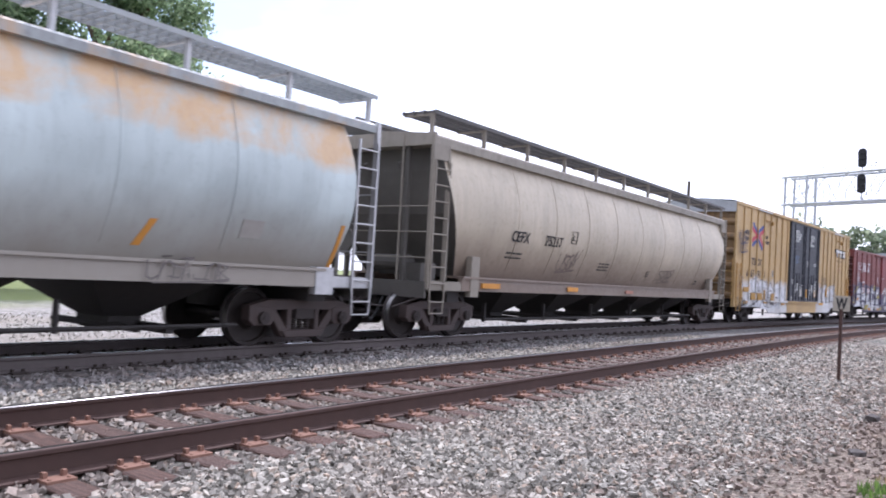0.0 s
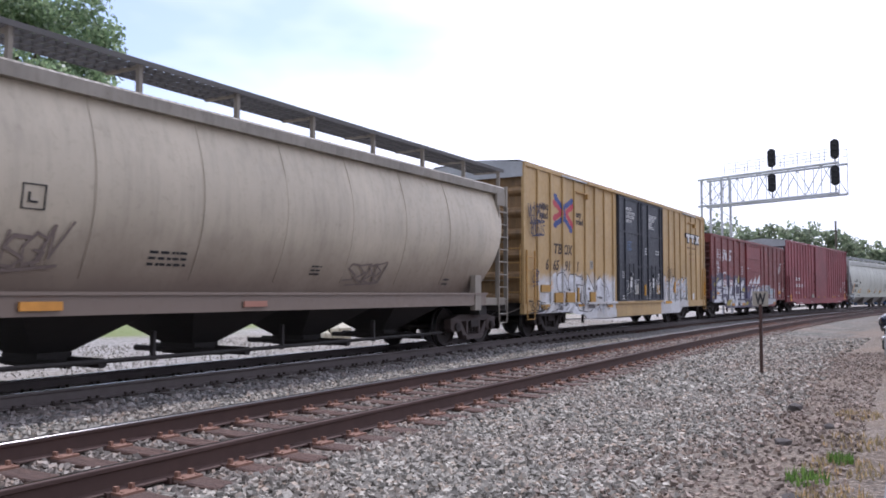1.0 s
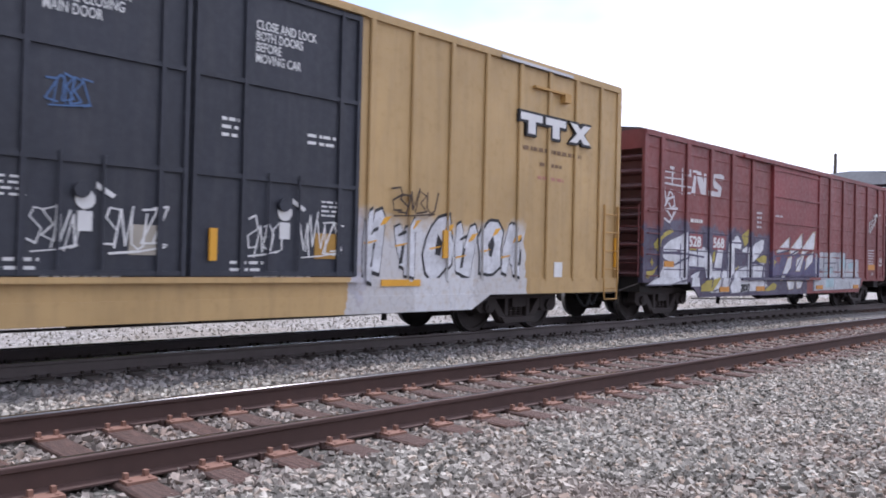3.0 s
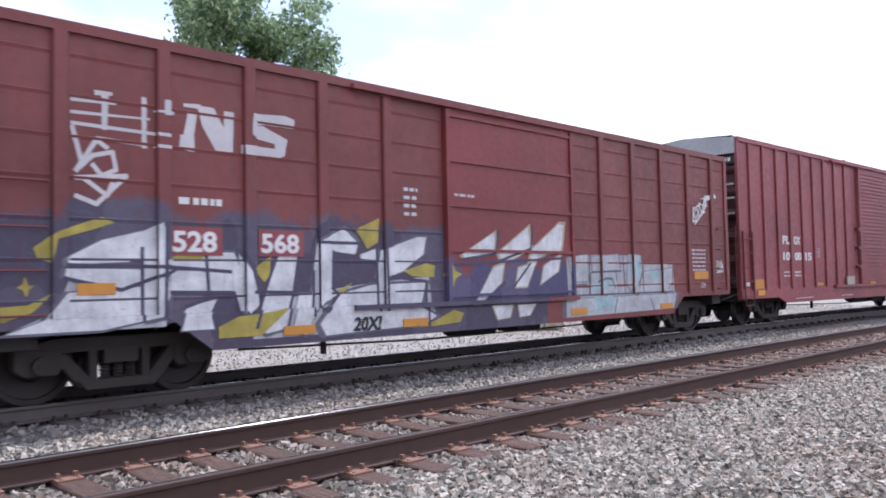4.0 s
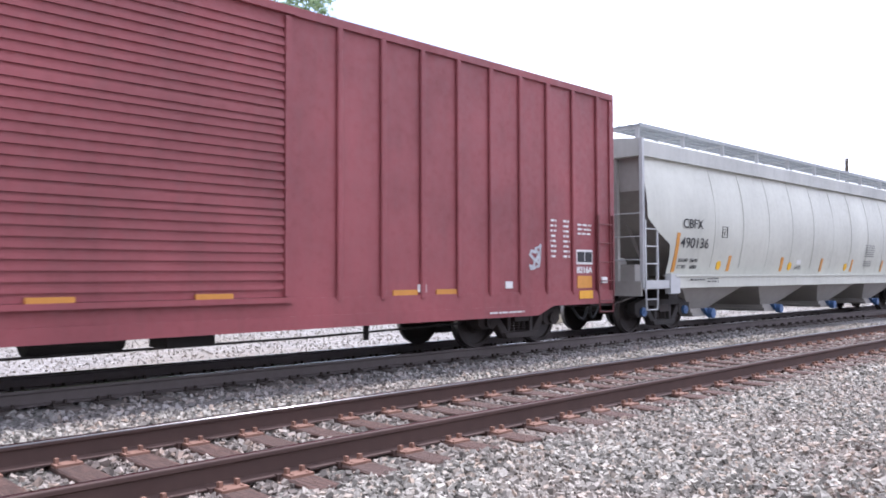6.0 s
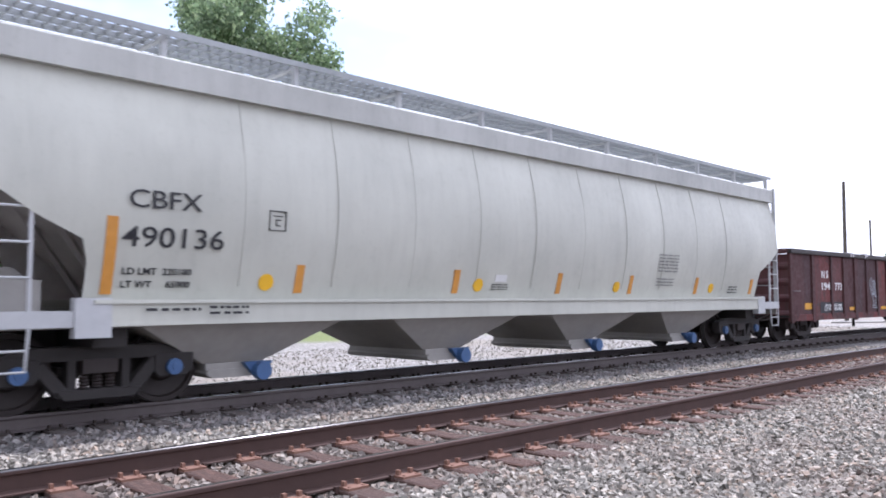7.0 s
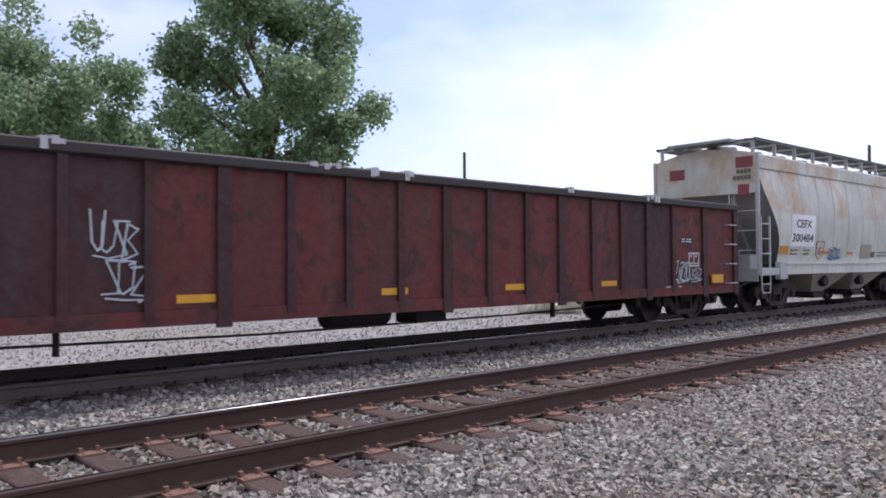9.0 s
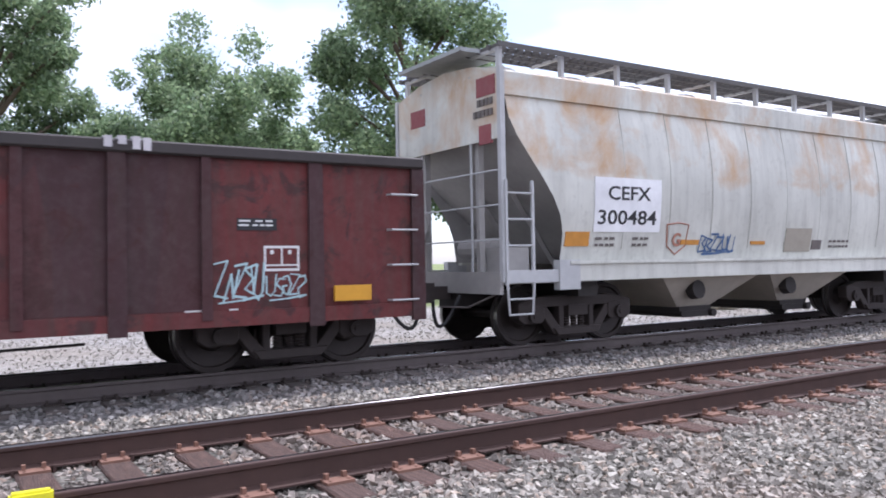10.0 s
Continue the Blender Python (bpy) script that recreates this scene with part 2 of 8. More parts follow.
M = dict(
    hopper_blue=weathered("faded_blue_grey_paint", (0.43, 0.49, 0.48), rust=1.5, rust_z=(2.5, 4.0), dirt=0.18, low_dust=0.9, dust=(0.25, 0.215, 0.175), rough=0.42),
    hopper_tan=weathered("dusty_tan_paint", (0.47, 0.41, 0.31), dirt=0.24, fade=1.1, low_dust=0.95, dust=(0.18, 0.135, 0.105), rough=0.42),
    hopper_grey=weathered("light_grey_paint", (0.49, 0.495, 0.43), dirt=0.10, fade=1.08, rough=0.42),
    hopper_white=weathered("rust_stained_white_paint", (0.56, 0.565, 0.51), rust=0.8, rust_z=(1.9, 4.0), dirt=0.24, rust_tone=0.85),
    hopper_cream=weathered("grimy_cream_paint", (0.52, 0.49, 0.43), rust=0.3, rust_z=(2.0, 4.0), dirt=0.35, low_dust=0.3),
    box_yellow=weathered("weathered_yellow_paint", (0.46, 0.31, 0.13), dirt=0.2, fade=1.1, spray=(((-8.87, -2.55), (2.7, 6.8)), 1.98, SPRAY_WHITE, 1.3, 0.3, 1.1)),
    box_maroon=weathered("faded_maroon_paint", (0.165, 0.040, 0.036), dirt=0.3, fade=1.3, spray=(((-8.2, 0.9),), 2.28, SPRAY_MIX, 1.2, 0.6, 2.2)),
    box_red=weathered("faded_red_paint", (0.225, 0.054, 0.060), dirt=0.16, fade=1.3),
    gondola=weathered("rusty_brown_paint", (0.120, 0.024, 0.022), dirt=0.55, patches=(0.075, 0.030, 0.030), rough=0.7),
    gondola_dark=weathered("sooty_brown_paint", (0.056, 0.026, 0.028), dirt=0.4, patches=(0.085, 0.026, 0.025), rough=0.75),
    # end paints: dark base holds the shade between cars, with grime streaks
    end_shaded_grimy=weathered("shaded_grimy_red_end_paint", (0.085, 0.030, 0.032), dirt=0.5),
    end_ochre=weathered("shaded_grimy_yellow_end_paint", (0.24, 0.15, 0.068), dirt=0.55),
    roof_slate=weathered("faded_slate_roof_paint", (0.34, 0.36, 0.36), dirt=0.35, rust=0.5),
    roof_dusty=weathered("dusty_brown_roof_paint", (0.25, 0.225, 0.185), dirt=0.4),
    roof_pale=weathered("pale_grey_roof_paint", (0.40, 0.405, 0.375), dirt=0.15),
    door_black=weathered("black_door_paint", (0.022, 0.025, 0.035), dirt=0.2, grime=(0.09, 0.085, 0.08)),
    door_red=weathered("newer_red_door_paint", (0.19, 0.036, 0.036), dirt=0.15, spray=(((-8, 8),), 1.66, SPRAY_DARK, 1.3, 0.6, 2.5)),
    roof_grey=plain("galvanised_roof", (0.42, 0.44, 0.46), 0.5, 0.3),
    under=plain("grimy_black_underframe", (0.030, 0.026, 0.024), 0.8),
    truck=plain("rusty_dark_cast_steel", (0.037, 0.028, 0.025), 0.75),
    wheel=plain("brown_black_wheel_steel", (0.034, 0.026, 0.023), 0.6, 0.3),
    tread=plain("polished_tread_steel", (0.30, 0.29, 0.28), 0.35, 0.9),
    grab=plain("galvanised_bar", (0.50, 0.50, 0.50), 0.5, 0.4),
    grab_dark=plain("grimy_bar", (0.16, 0.14, 0.13), 0.6, 0.2),
    grating=plain("galvanised_grating", (0.34, 0.36, 0.36), 0.6, 0.2),
    blue=plain("blue_cast_gate", (0.06, 0.13, 0.28), 0.5),
    rail=plain("rusty_rail_side", (0.075, 0.042, 0.034), 0.75, 0.2),
    rail_sooty=plain("sooty_rail_side", (0.12, 0.10, 0.095), 0.8, 0.1),
    railhead=plain("worn_rail_head", (0.12, 0.115, 0.115), 0.22, 0.9, 0.12, 3.0, 0.03),
    plate=plain("rusty_tie_plate", (0.25, 0.135, 0.095), 0.85, 0.1, 0.4, 14.0),
    white_paint=plain("white_marking", (0.70, 0.70, 0.68), 0.7, 0, 0.1),
    black_paint=plain("black_marking", (0.025, 0.025, 0.028), 0.7, 0, 0.1),
    navy=plain("navy_marking", (0.04, 0.07, 0.24), 0.6),
    red_paint=plain("red_marking", (0.48, 0.05, 0.07), 0.6),
    yellow=plain("yellow_reflective_tape", (0.72, 0.36, 0.02), 0.5, 0, 0.15),
    orange=plain("faded_orange_tape", (0.58, 0.26, 0.04), 0.6),
    tape_ochre=plain("ochre_repaint_panel", (0.40, 0.22, 0.035), 0.6),
    aqua=plain("pale_aqua_paint", (0.42, 0.58, 0.60), 0.6),
    rubber=plain("black_rubber", (0.018, 0.018, 0.018), 0.7),
    pole_wood=plain("grey_weathered_pole", (0.10, 0.085, 0.07), 0.9),
    steel=plain("galvanised_steel", (0.50, 0.52, 0.54), 0.45, 0.5),
    signal_black=plain("signal_black", (0.015, 0.016, 0.018), 0.6),
    bark=plain("tree_bark", (0.12, 0.09, 0.065), 0.95, 0, 0.4, 6.0, 0.6),
)


def lens_mat(name, color):
    m, nt, b = nodes_of(name, 0.2)
    b.inputs["Base Color"].default_value = (*color, 1)
    return m


M["lens"] = lens_mat("dark_signal_lens", (0.03, 0.03, 0.035))


def leaf_mat(name, base):
    m, nt, b = nodes_of(name, 0.42)
    b.inputs["Specular IOR Level"].default_value = 0.55
    info = nt.nodes.new("ShaderNodeNewGeometry")
    col = ramp(nt, info.outputs["Random Per Island"], [(0.0, shade(base, 0.5)), (0.5, base), (1.0, (base[0] * 1.7, base[1] * 1.45, base[2] * 1.5))])
    nt.links.new(col, b.inputs["Base Color"])
    tr = nt.nodes.new("ShaderNodeBsdfTranslucent")
    nt.links.new(col, tr.inputs["Color"])
    mx = nt.nodes.new("ShaderNodeMixShader")
    mx.inputs[0].default_value = 0.6
    out = nt.nodes["Material Output"]
    nt.links.new(b.outputs[0], mx.inputs[1])
    nt.links.new(tr.outputs[0], mx.inputs[2])
    nt.links.new(mx.outputs[0], out.inputs["Surface"])
    return m


M["leaf"] = leaf_mat("cottonwood_leaf", (0.235, 0.335, 0.185))
M["leaf_far"] = leaf_mat("distant_leaf", (0.22, 0.28, 0.18))
M["grass"] = leaf_mat("green_grass", (0.11, 0.20, 0.045))
M["dry_grass"] = leaf_mat("dry_grass", (0.30, 0.24, 0.12))


def stone_mat(name, dark, light, warm):
    m, nt, b = nodes_of(name, 0.9)
    info = nt.nodes.new("ShaderNodeNewGeometry")
    col = ramp(nt, info.outputs["Random Per Island"], [(0.0, dark), (0.4, shade(light, 0.85)), (0.78, shade(light, 1.5)), (1.0, warm)])
    f = noise_fac(nt, coords(nt), 40.0, 4.0)
    col = mix(nt, ramp(nt, f, [(0.4, GREY0), (0.75, (0.5,) * 3)]), col, shade(dark, 0.9))
    stain = noise_fac(nt, coords(nt), 0.5, 4.0)
    col = mix(nt, ramp(nt, stain, [(0.5, GREY0), (0.72, (0.35,) * 3)]), col, (0.24, 0.17, 0.14))
    nt.links.new(col, b.inputs["Base Color"])
    bump(nt, b, f, 0.4, 0.01)
    return m


M["stone"] = stone_mat("grey_ballast_stone", (0.075, 0.07, 0.058), (0.335, 0.312, 0.27), (0.40, 0.31, 0.235))
M["stone_brown"] = stone_mat("brown_dusty_stone", (0.12, 0.092, 0.074), (0.26, 0.21, 0.175), (0.30, 0.225, 0.17))
M["stone_crib"] = stone_mat("dusty_crib_stone", (0.075, 0.065, 0.055), (0.25, 0.22, 0.19), (0.31, 0.23, 0.175))
M["stone_pale"] = stone_mat("pale_yard_stone", (0.25, 0.235, 0.205), (0.34, 0.325, 0.29), (0.38, 0.35, 0.29))
# far-track stones: soot and the train's shadow both sit in this tone
M["stone_dark"] = stone_mat("shaded_sooty_ballast_stone", (0.085, 0.080, 0.076), (0.215, 0.205, 0.195), (0.22, 0.18, 0.15))


def bed_mat(name, dark, light, cell, warm=(0.26, 0.19, 0.15), patch=0.5):
    """Crushed stone seen as a sheet: one tone a stone, dark joints, broad dusty patches."""
    m, nt, b = nodes_of(name, 0.95)
    vec = coords(nt)
    v = add(nt, "TexVoronoi", Scale=cell)
    nt.links.new(vec, v.inputs["Vector"])
    hue = nt.nodes.new("ShaderNodeSeparateColor")
    nt.links.new(v.outputs["Color"], hue.inputs[0])
    col = ramp(nt, hue.outputs[0], [(0.0, dark), (0.6, light), (1.0, shade(light, 1.4))])
    col = mix(nt, ramp(nt, v.outputs["Distance"], [(0.35, GREY0), (0.75, (0.75,) * 3)]), col, shade(dark, 0.5))
    big = noise_fac(nt, vec, 0.35, 6.0, 0.6)
    col = mix(nt, ramp(nt, big, [(0.46, GREY0), (0.64, (patch,) * 3)]), col, warm)
    nt.links.new(col, b.inputs["Base Color"])
    bump(nt, b, calc(nt, "SUBTRACT", 1.0, v.outputs["Distance"]), 0.9, 0.04)
    return m


M["bed"] = bed_mat("ballast_bed", (0.06, 0.056, 0.047), (0.19, 0.18, 0.152), 19.0)
M["bed_edge"] = bed_mat("dusty_ballast_edge", (0.07, 0.06, 0.05), (0.19, 0.172, 0.142), 22.0, (0.17, 0.125, 0.09), 0.9)
M["bed_dark"] = bed_mat("sooty_ballast_bed", (0.085, 0.080, 0.076), (0.19, 0.18, 0.17), 19.0, (0.06, 0.05, 0.042))
M["dirt"] = bed_mat("brown_dirt_and_gravel", (0.115, 0.09, 0.068), (0.23, 0.187, 0.147), 26.0, (0.19, 0.14, 0.10), 0.8)


def lot_mat():
    m, nt, b = nodes_of("pale_gravel_ground", 0.95)
    vec = coords(nt)
    f = ramp(nt, noise_fac(nt, vec, 9.0, 8.0, 0.8), [(0.3, GREY0), (0.7, WHITE)])
    big = noise_fac(nt, vec, 0.16, 5.0)
    peb = add(nt, "TexVoronoi", Scale=11.0)
    nt.links.new(vec, peb.inputs["Vector"])
    tone = nt.nodes.new("ShaderNodeSeparateColor")
    nt.links.new(peb.outputs["Color"], tone.inputs[0])
    col = ramp(nt, tone.outputs[0], [(0.0, (0.13, 0.12, 0.11)), (0.6, (0.29, 0.275, 0.255)), (1.0, (0.46, 0.44, 0.41))])
    col = mix(nt, ramp(nt, f, [(0.2, GREY0), (0.9, (0.6,) * 3)]), col, (0.27, 0.25, 0.225))
    col = mix(nt, ramp(nt, big, [(0.45, GREY0), (0.62, (0.6,) * 3)]), col, (0.25, 0.215, 0.17))
    sep = nt.nodes.new("ShaderNodeSeparateXYZ")
    nt.links.new(vec, sep.inputs[0])
    far = ramp(nt, calc(nt, "DIVIDE", calc(nt, "ADD", sep.outputs[1], calc(nt, "MULTIPLY", big, 14.0)), 60.0), [(0.50, GREY0), (0.58, WHITE)])
    col = mix(nt, far, col, mix(nt, f, (0.13, 0.16, 0.05), (0.22, 0.26, 0.09)))
    nt.links.new(col, b.inputs["Base Color"])
    bump(nt, b, f, 0.5, 0.03)
    return m


M["lot"] = lot_mat()


def asphalt_mat():
    m, nt, b = nodes_of("worn_grey_asphalt", 0.85)
    vec = coords(nt)
    f = noise_fac(nt, vec, 60.0, 5.0, 0.7)
    big = noise_fac(nt, vec, 0.8, 5.0)
    col = mix(nt, f, (0.13, 0.13, 0.128), (0.205, 0.203, 0.198))
    col = mix(nt, ramp(nt, big, [(0.4, GREY0), (0.7, (0.5,) * 3)]), col, (0.10, 0.10, 0.11))
    crack = nt.nodes.new("ShaderNodeTexVoronoi")
    crack.feature = "DISTANCE_TO_EDGE"
    crack.inputs["Scale"].default_value = 0.55
    wander = add(nt, "TexNoise", Scale=3.0, Detail=6.0, Roughness=0.65)
    nt.links.new(vec, wander.inputs["Vector"])
    nt.links.new(mix(nt, 0.42, vec, wander.outputs["Color"]), crack.inputs["Vector"])
    some = ramp(nt, noise_fac(nt, vec, 0.45, 3.0), [(0.48, GREY0), (0.56, WHITE)])
    line = ramp(nt, crack.outputs["Distance"], [(0.001, (0.7,) * 3), (0.004, GREY0)])
    col = mix(nt, mix(nt, 1.0, line, some, "MULTIPLY"), col, (0.06, 0.06, 0.058))
    stain = noise_fac(nt, vec, 2.2, 6.0, 0.65)
    col = mix(nt, ramp(nt, stain, [(0.52, GREY0), (0.70, (0.45,) * 3)]), col, (0.085, 0.083, 0.08))
    nt.links.new(col, b.inputs["Base Color"])
    bump(nt, b, f, 0.3, 0.01)
    return m


M["asphalt"] = asphalt_mat()


def tie_mat():
    m, nt, b = nodes_of("weathered_creosote_tie", 0.9)
    grain = noise_fac(nt, coords(nt, (14, 1.2, 14)), 3.0, 6.0, 0.7)
    info = nt.nodes.new("ShaderNodeObjectInfo")
    col = mix(nt, ramp(nt, grain, [(0.35, GREY0), (0.65, WHITE)]), (0.038, 0.021, 0.017), (0.150, 0.085, 0.064))
    col = mix(nt, calc(nt, "MULTIPLY", info.outputs["Random"], 0.5), col, (0.085, 0.056, 0.046))
    nt.links.new(col, b.inputs["Base Color"])
    bump(nt, b, grain, 1.0, 0.03)
    return m


M["tie"] = tie_mat()
# far-track ties and plates: colour takes in soot and the train's shadow
M["tie_shaded_sooty"] = plain("shaded_sooty_tie", (0.095, 0.080, 0.072), 0.95)
M["plate_shaded_sooty"] = plain("shaded_sooty_tie_plate", (0.045, 0.034, 0.029), 0.9)


def car_paint(name, base, rough=0.22, metal=0.4):
    m, nt, b = nodes_of(name, rough, metal)
    f = noise_fac(nt, coords(nt), 30.0, 3.0)
    nt.links.new(mix(nt, f, shade(base, 0.92), shade(base, 1.08)), b.inputs["Base Color"])
    b.inputs["Coat Weight"].default_value = 0.8
    b.inputs["Coat Roughness"].default_value = 0.06
    return m


M["car_navy"] = car_paint("dark_navy_car_paint", (0.012, 0.017, 0.034))
M["car_silver"] = car_paint("silver_car_paint", (0.52, 0.53, 0.56), 0.3, 0.6)
M["car_pale"] = car_paint("pale_car_paint", (0.62, 0.64, 0.66), 0.3, 0.2)
M["glass"] = car_paint("dark_car_glass", (0.02, 0.024, 0.028), 0.05, 0.0)
M["headlight"] = car_paint("headlight_lens", (0.35, 0.36, 0.38), 0.08, 0.2)
M["amber"] = plain("amber_reflector", (0.62, 0.10, 0.02), 0.3)
M["alloy"] = plain("alloy_rim", (0.55, 0.55, 0.56), 0.3, 0.9)
M["chrome"] = plain("chrome_trim", (0.7, 0.7, 0.72), 0.15, 1.0, 0.05)


# ---- mesh helpers ----
def box(bm, x0, x1, y0, y1, z0, z1):
    v = [bm.verts.new((x, y, z)) for x in (x0, x1) for y in (y0, y1) for z in (z0, z1)]
    for f in ((0, 1, 3, 2), (4, 6, 7, 5), (0, 4, 5, 1), (2, 3, 7, 6), (0, 2, 6, 4), (1, 5, 7, 3)):
        bm.faces.new([v[i] for i in f])


def tube(bm, p, q, r, n=6, r2=None):
    p, q = Vector(p), Vector(q)
    turn = (q - p).to_track_quat("Z", "Y").to_matrix()
    rings = []
    for c, rad in ((p, r), (q, r if r2 is None else r2)):
        rings.append([bm.verts.new(c + turn @ Vector((math.cos(a) * rad, math.sin(a) * rad, 0)))
                      for a in (2 * math.pi * i / n for i in range(n))])
    for i in range(n):
        j = (i + 1) % n
        bm.faces.new((rings[0][i], rings[0][j], rings[1][j], rings[1][i]))
    bm.faces.new(rings[0][::-1])
    bm.faces.new(rings[1])


def pipe(bm, pts, r, n=6):
    """One bent tube through the points."""
    v = [Vector(q) for q in pts]
    rings = []
    for i, c in enumerate(v):
        d = (v[min(i + 1, len(v) - 1)] - v[max(i - 1, 0)]).normalized()
        turn = d.to_track_quat("Z", "Y").to_matrix()
        rings.append([c + turn @ Vector((math.cos(a) * r, math.sin(a) * r, 0)) for a in (2 * math.pi * k / n for k in range(n))])
    loft(bm, rings, closed=True, caps=True)


def prism(bm, pts, y0, y1):
    """A plate of outline (x, z) between two depths."""
    a = [bm.verts.new((x, y0, z)) for x, z in pts]
    b = [bm.verts.new((x, y1, z)) for x, z in pts]
    bm.faces.new(a)
    bm.faces.new(b[::-1])
    for i in range(len(pts)):
        j = (i + 1) % len(pts)
        bm.faces.new((a[j], a[i], b[i], b[j]))


def loft(bm, rings, closed=False, caps=False):
    rows = [[bm.verts.new(p) for p in r] for r in rings]
    n = len(rows[0])
    for a, b in zip(rows, rows[1:]):
        for i in range(n if closed else n - 1):
            j = (i + 1) % n
            bm.faces.new((a[i], a[j], b[j], b[i]))
    if caps:
        bm.faces.new(rows[0][::-1])
        bm.faces.new(rows[-1])
    return rows


def mesh_of(name, bm, material, smooth=False):
    bmesh.ops.recalc_face_normals(bm, faces=bm.faces)
    me = bpy.data.meshes.new(name)
    bm.to_mesh(me)
    bm.free()
    for mm in (material if isinstance(material, (list, tuple)) else [material]):
        me.materials.append(mm)
    if smooth:
        me.polygons.foreach_set("use_smooth", [True] * len(me.polygons))
    return me


def part(name, bm, material, parent, label="", smooth=False, at=None):
    ob = new(name, mesh_of(name, bm, material, smooth) if isinstance(bm, bmesh.types.BMesh) else bm)
    ob.parent = parent
    if at is not None:
        ob.matrix_basis = at
    if label:
        tagged(ob, label)
    return ob


def thing(name, label, category, group="", kind="", at=None):
    ob = new(name)
    if at is not None:
        ob.matrix_basis = at
    return tagged(ob, label, category, group, kind)


def B():
    return bmesh.new()


PROFILE = {}   # half-width of a car's side by height


def hug(parent, bm, y, gap=0.010):
    """Lay markings built on the plane y over a bulging side, where the car has one."""
    if parent.name in PROFILE:
        wide = PROFILE[parent.name]
        for v in bm.verts:
            v.co.y += -(wide(v.co.z) + gap) - y


def lettering(parent, text, x, z, y, size, material, shear=0.0, fat=0.0, width=None, name="lettering"):
    """Words painted on the side that faces -y, with their left foot at x, z."""
    cu = bpy.data.curves.new(name, "FONT")
    cu.body, cu.size, cu.shear, cu.offset, cu.extrude = text, size, shear, fat, 0.002
    cu.space_line = 0.85
    cu.resolution_u = 3
    tmp = bpy.data.objects.new("tmp", cu)
    scene.collection.objects.link(tmp)
    me = bpy.data.meshes.new_from_object(tmp.evaluated_get(bpy.context.evaluated_depsgraph_get()))
    bpy.data.objects.remove(tmp)
    me.materials.clear()
    me.materials.append(material)
    if width and len(me.vertices):
        co = np.empty(len(me.vertices) * 3)
        me.vertices.foreach_get("co", co)
        co = co.reshape(-1, 3)
        co[:, 0] = (co[:, 0] - co[:, 0].min()) * width / max(1e-6, np.ptp(co[:, 0]))
        me.vertices.foreach_set("co", co.ravel())
    if parent.name in PROFILE:
        for v in me.vertices:
            v.co.z += PROFILE[parent.name](z + v.co.y) + 0.018 + y
    return part(name, me, None, parent, at=pose(x, y, z, 90))


def bars(parent, x, z, y, w, h, rows, material, seed, name="stencil_block"):
    """Small unreadable stencils as broken bars."""
    rnd = random.Random(seed)
    bm = B()
    step = h / rows
    for i in range(rows):
        cx = x
        zz = z - i * step
        while cx < x + w - 0.02:
            l = min(rnd.uniform(0.06, 0.2), x + w - cx)
            box(bm, cx, cx + l * 0.72, y - 0.004, y, zz - step * 0.42, zz)
            cx += l
    hug(parent, bm, y, 0.016)
    return part(name, bm, material, parent)


def decal(parent, x0, x1, z0, z1, y, material, name="reflector"):
    bm = B()
    n = max(1, int((z1 - z0) / 0.2)) if parent.name in PROFILE else 1
    for i in range(n):
        box(bm, x0, x1, y - 0.006, y + 0.03, z0 + (z1 - z0) * i / n, z0 + (z1 - z0) * (i + 1) / n)
    hug(parent, bm, y)
    return part(name, bm, material, parent)


TAG_STROKES = (
    ((0.0, 0.0), (0.15, 1.0), (0.8, 0.85), (0.25, 0.5), (0.9, 0.12), (0.0, 0.0)),
    ((0.0, 1.0), (0.1, 0.15), (0.45, 0.0), (0.8, 0.2), (0.9, 1.05)),
    ((0.0, 0.0), (0.3, 1.0), (0.5, 0.15), (0.95, 1.1)),
    ((0.9, 0.95), (0.3, 1.0), (0.1, 0.7), (0.8, 0.4), (0.6, 0.05), (0.0, 0.1)),
    ((0.0, 0.95), (0.9, 1.0), (0.05, 0.05), (1.0, 0.0)),
    ((0.85, 0.85), (0.4, 1.0), (0.05, 0.55), (0.3, 0.0), (0.8, 0.1), (0.85, 0.45), (0.5, 0.45)),
)


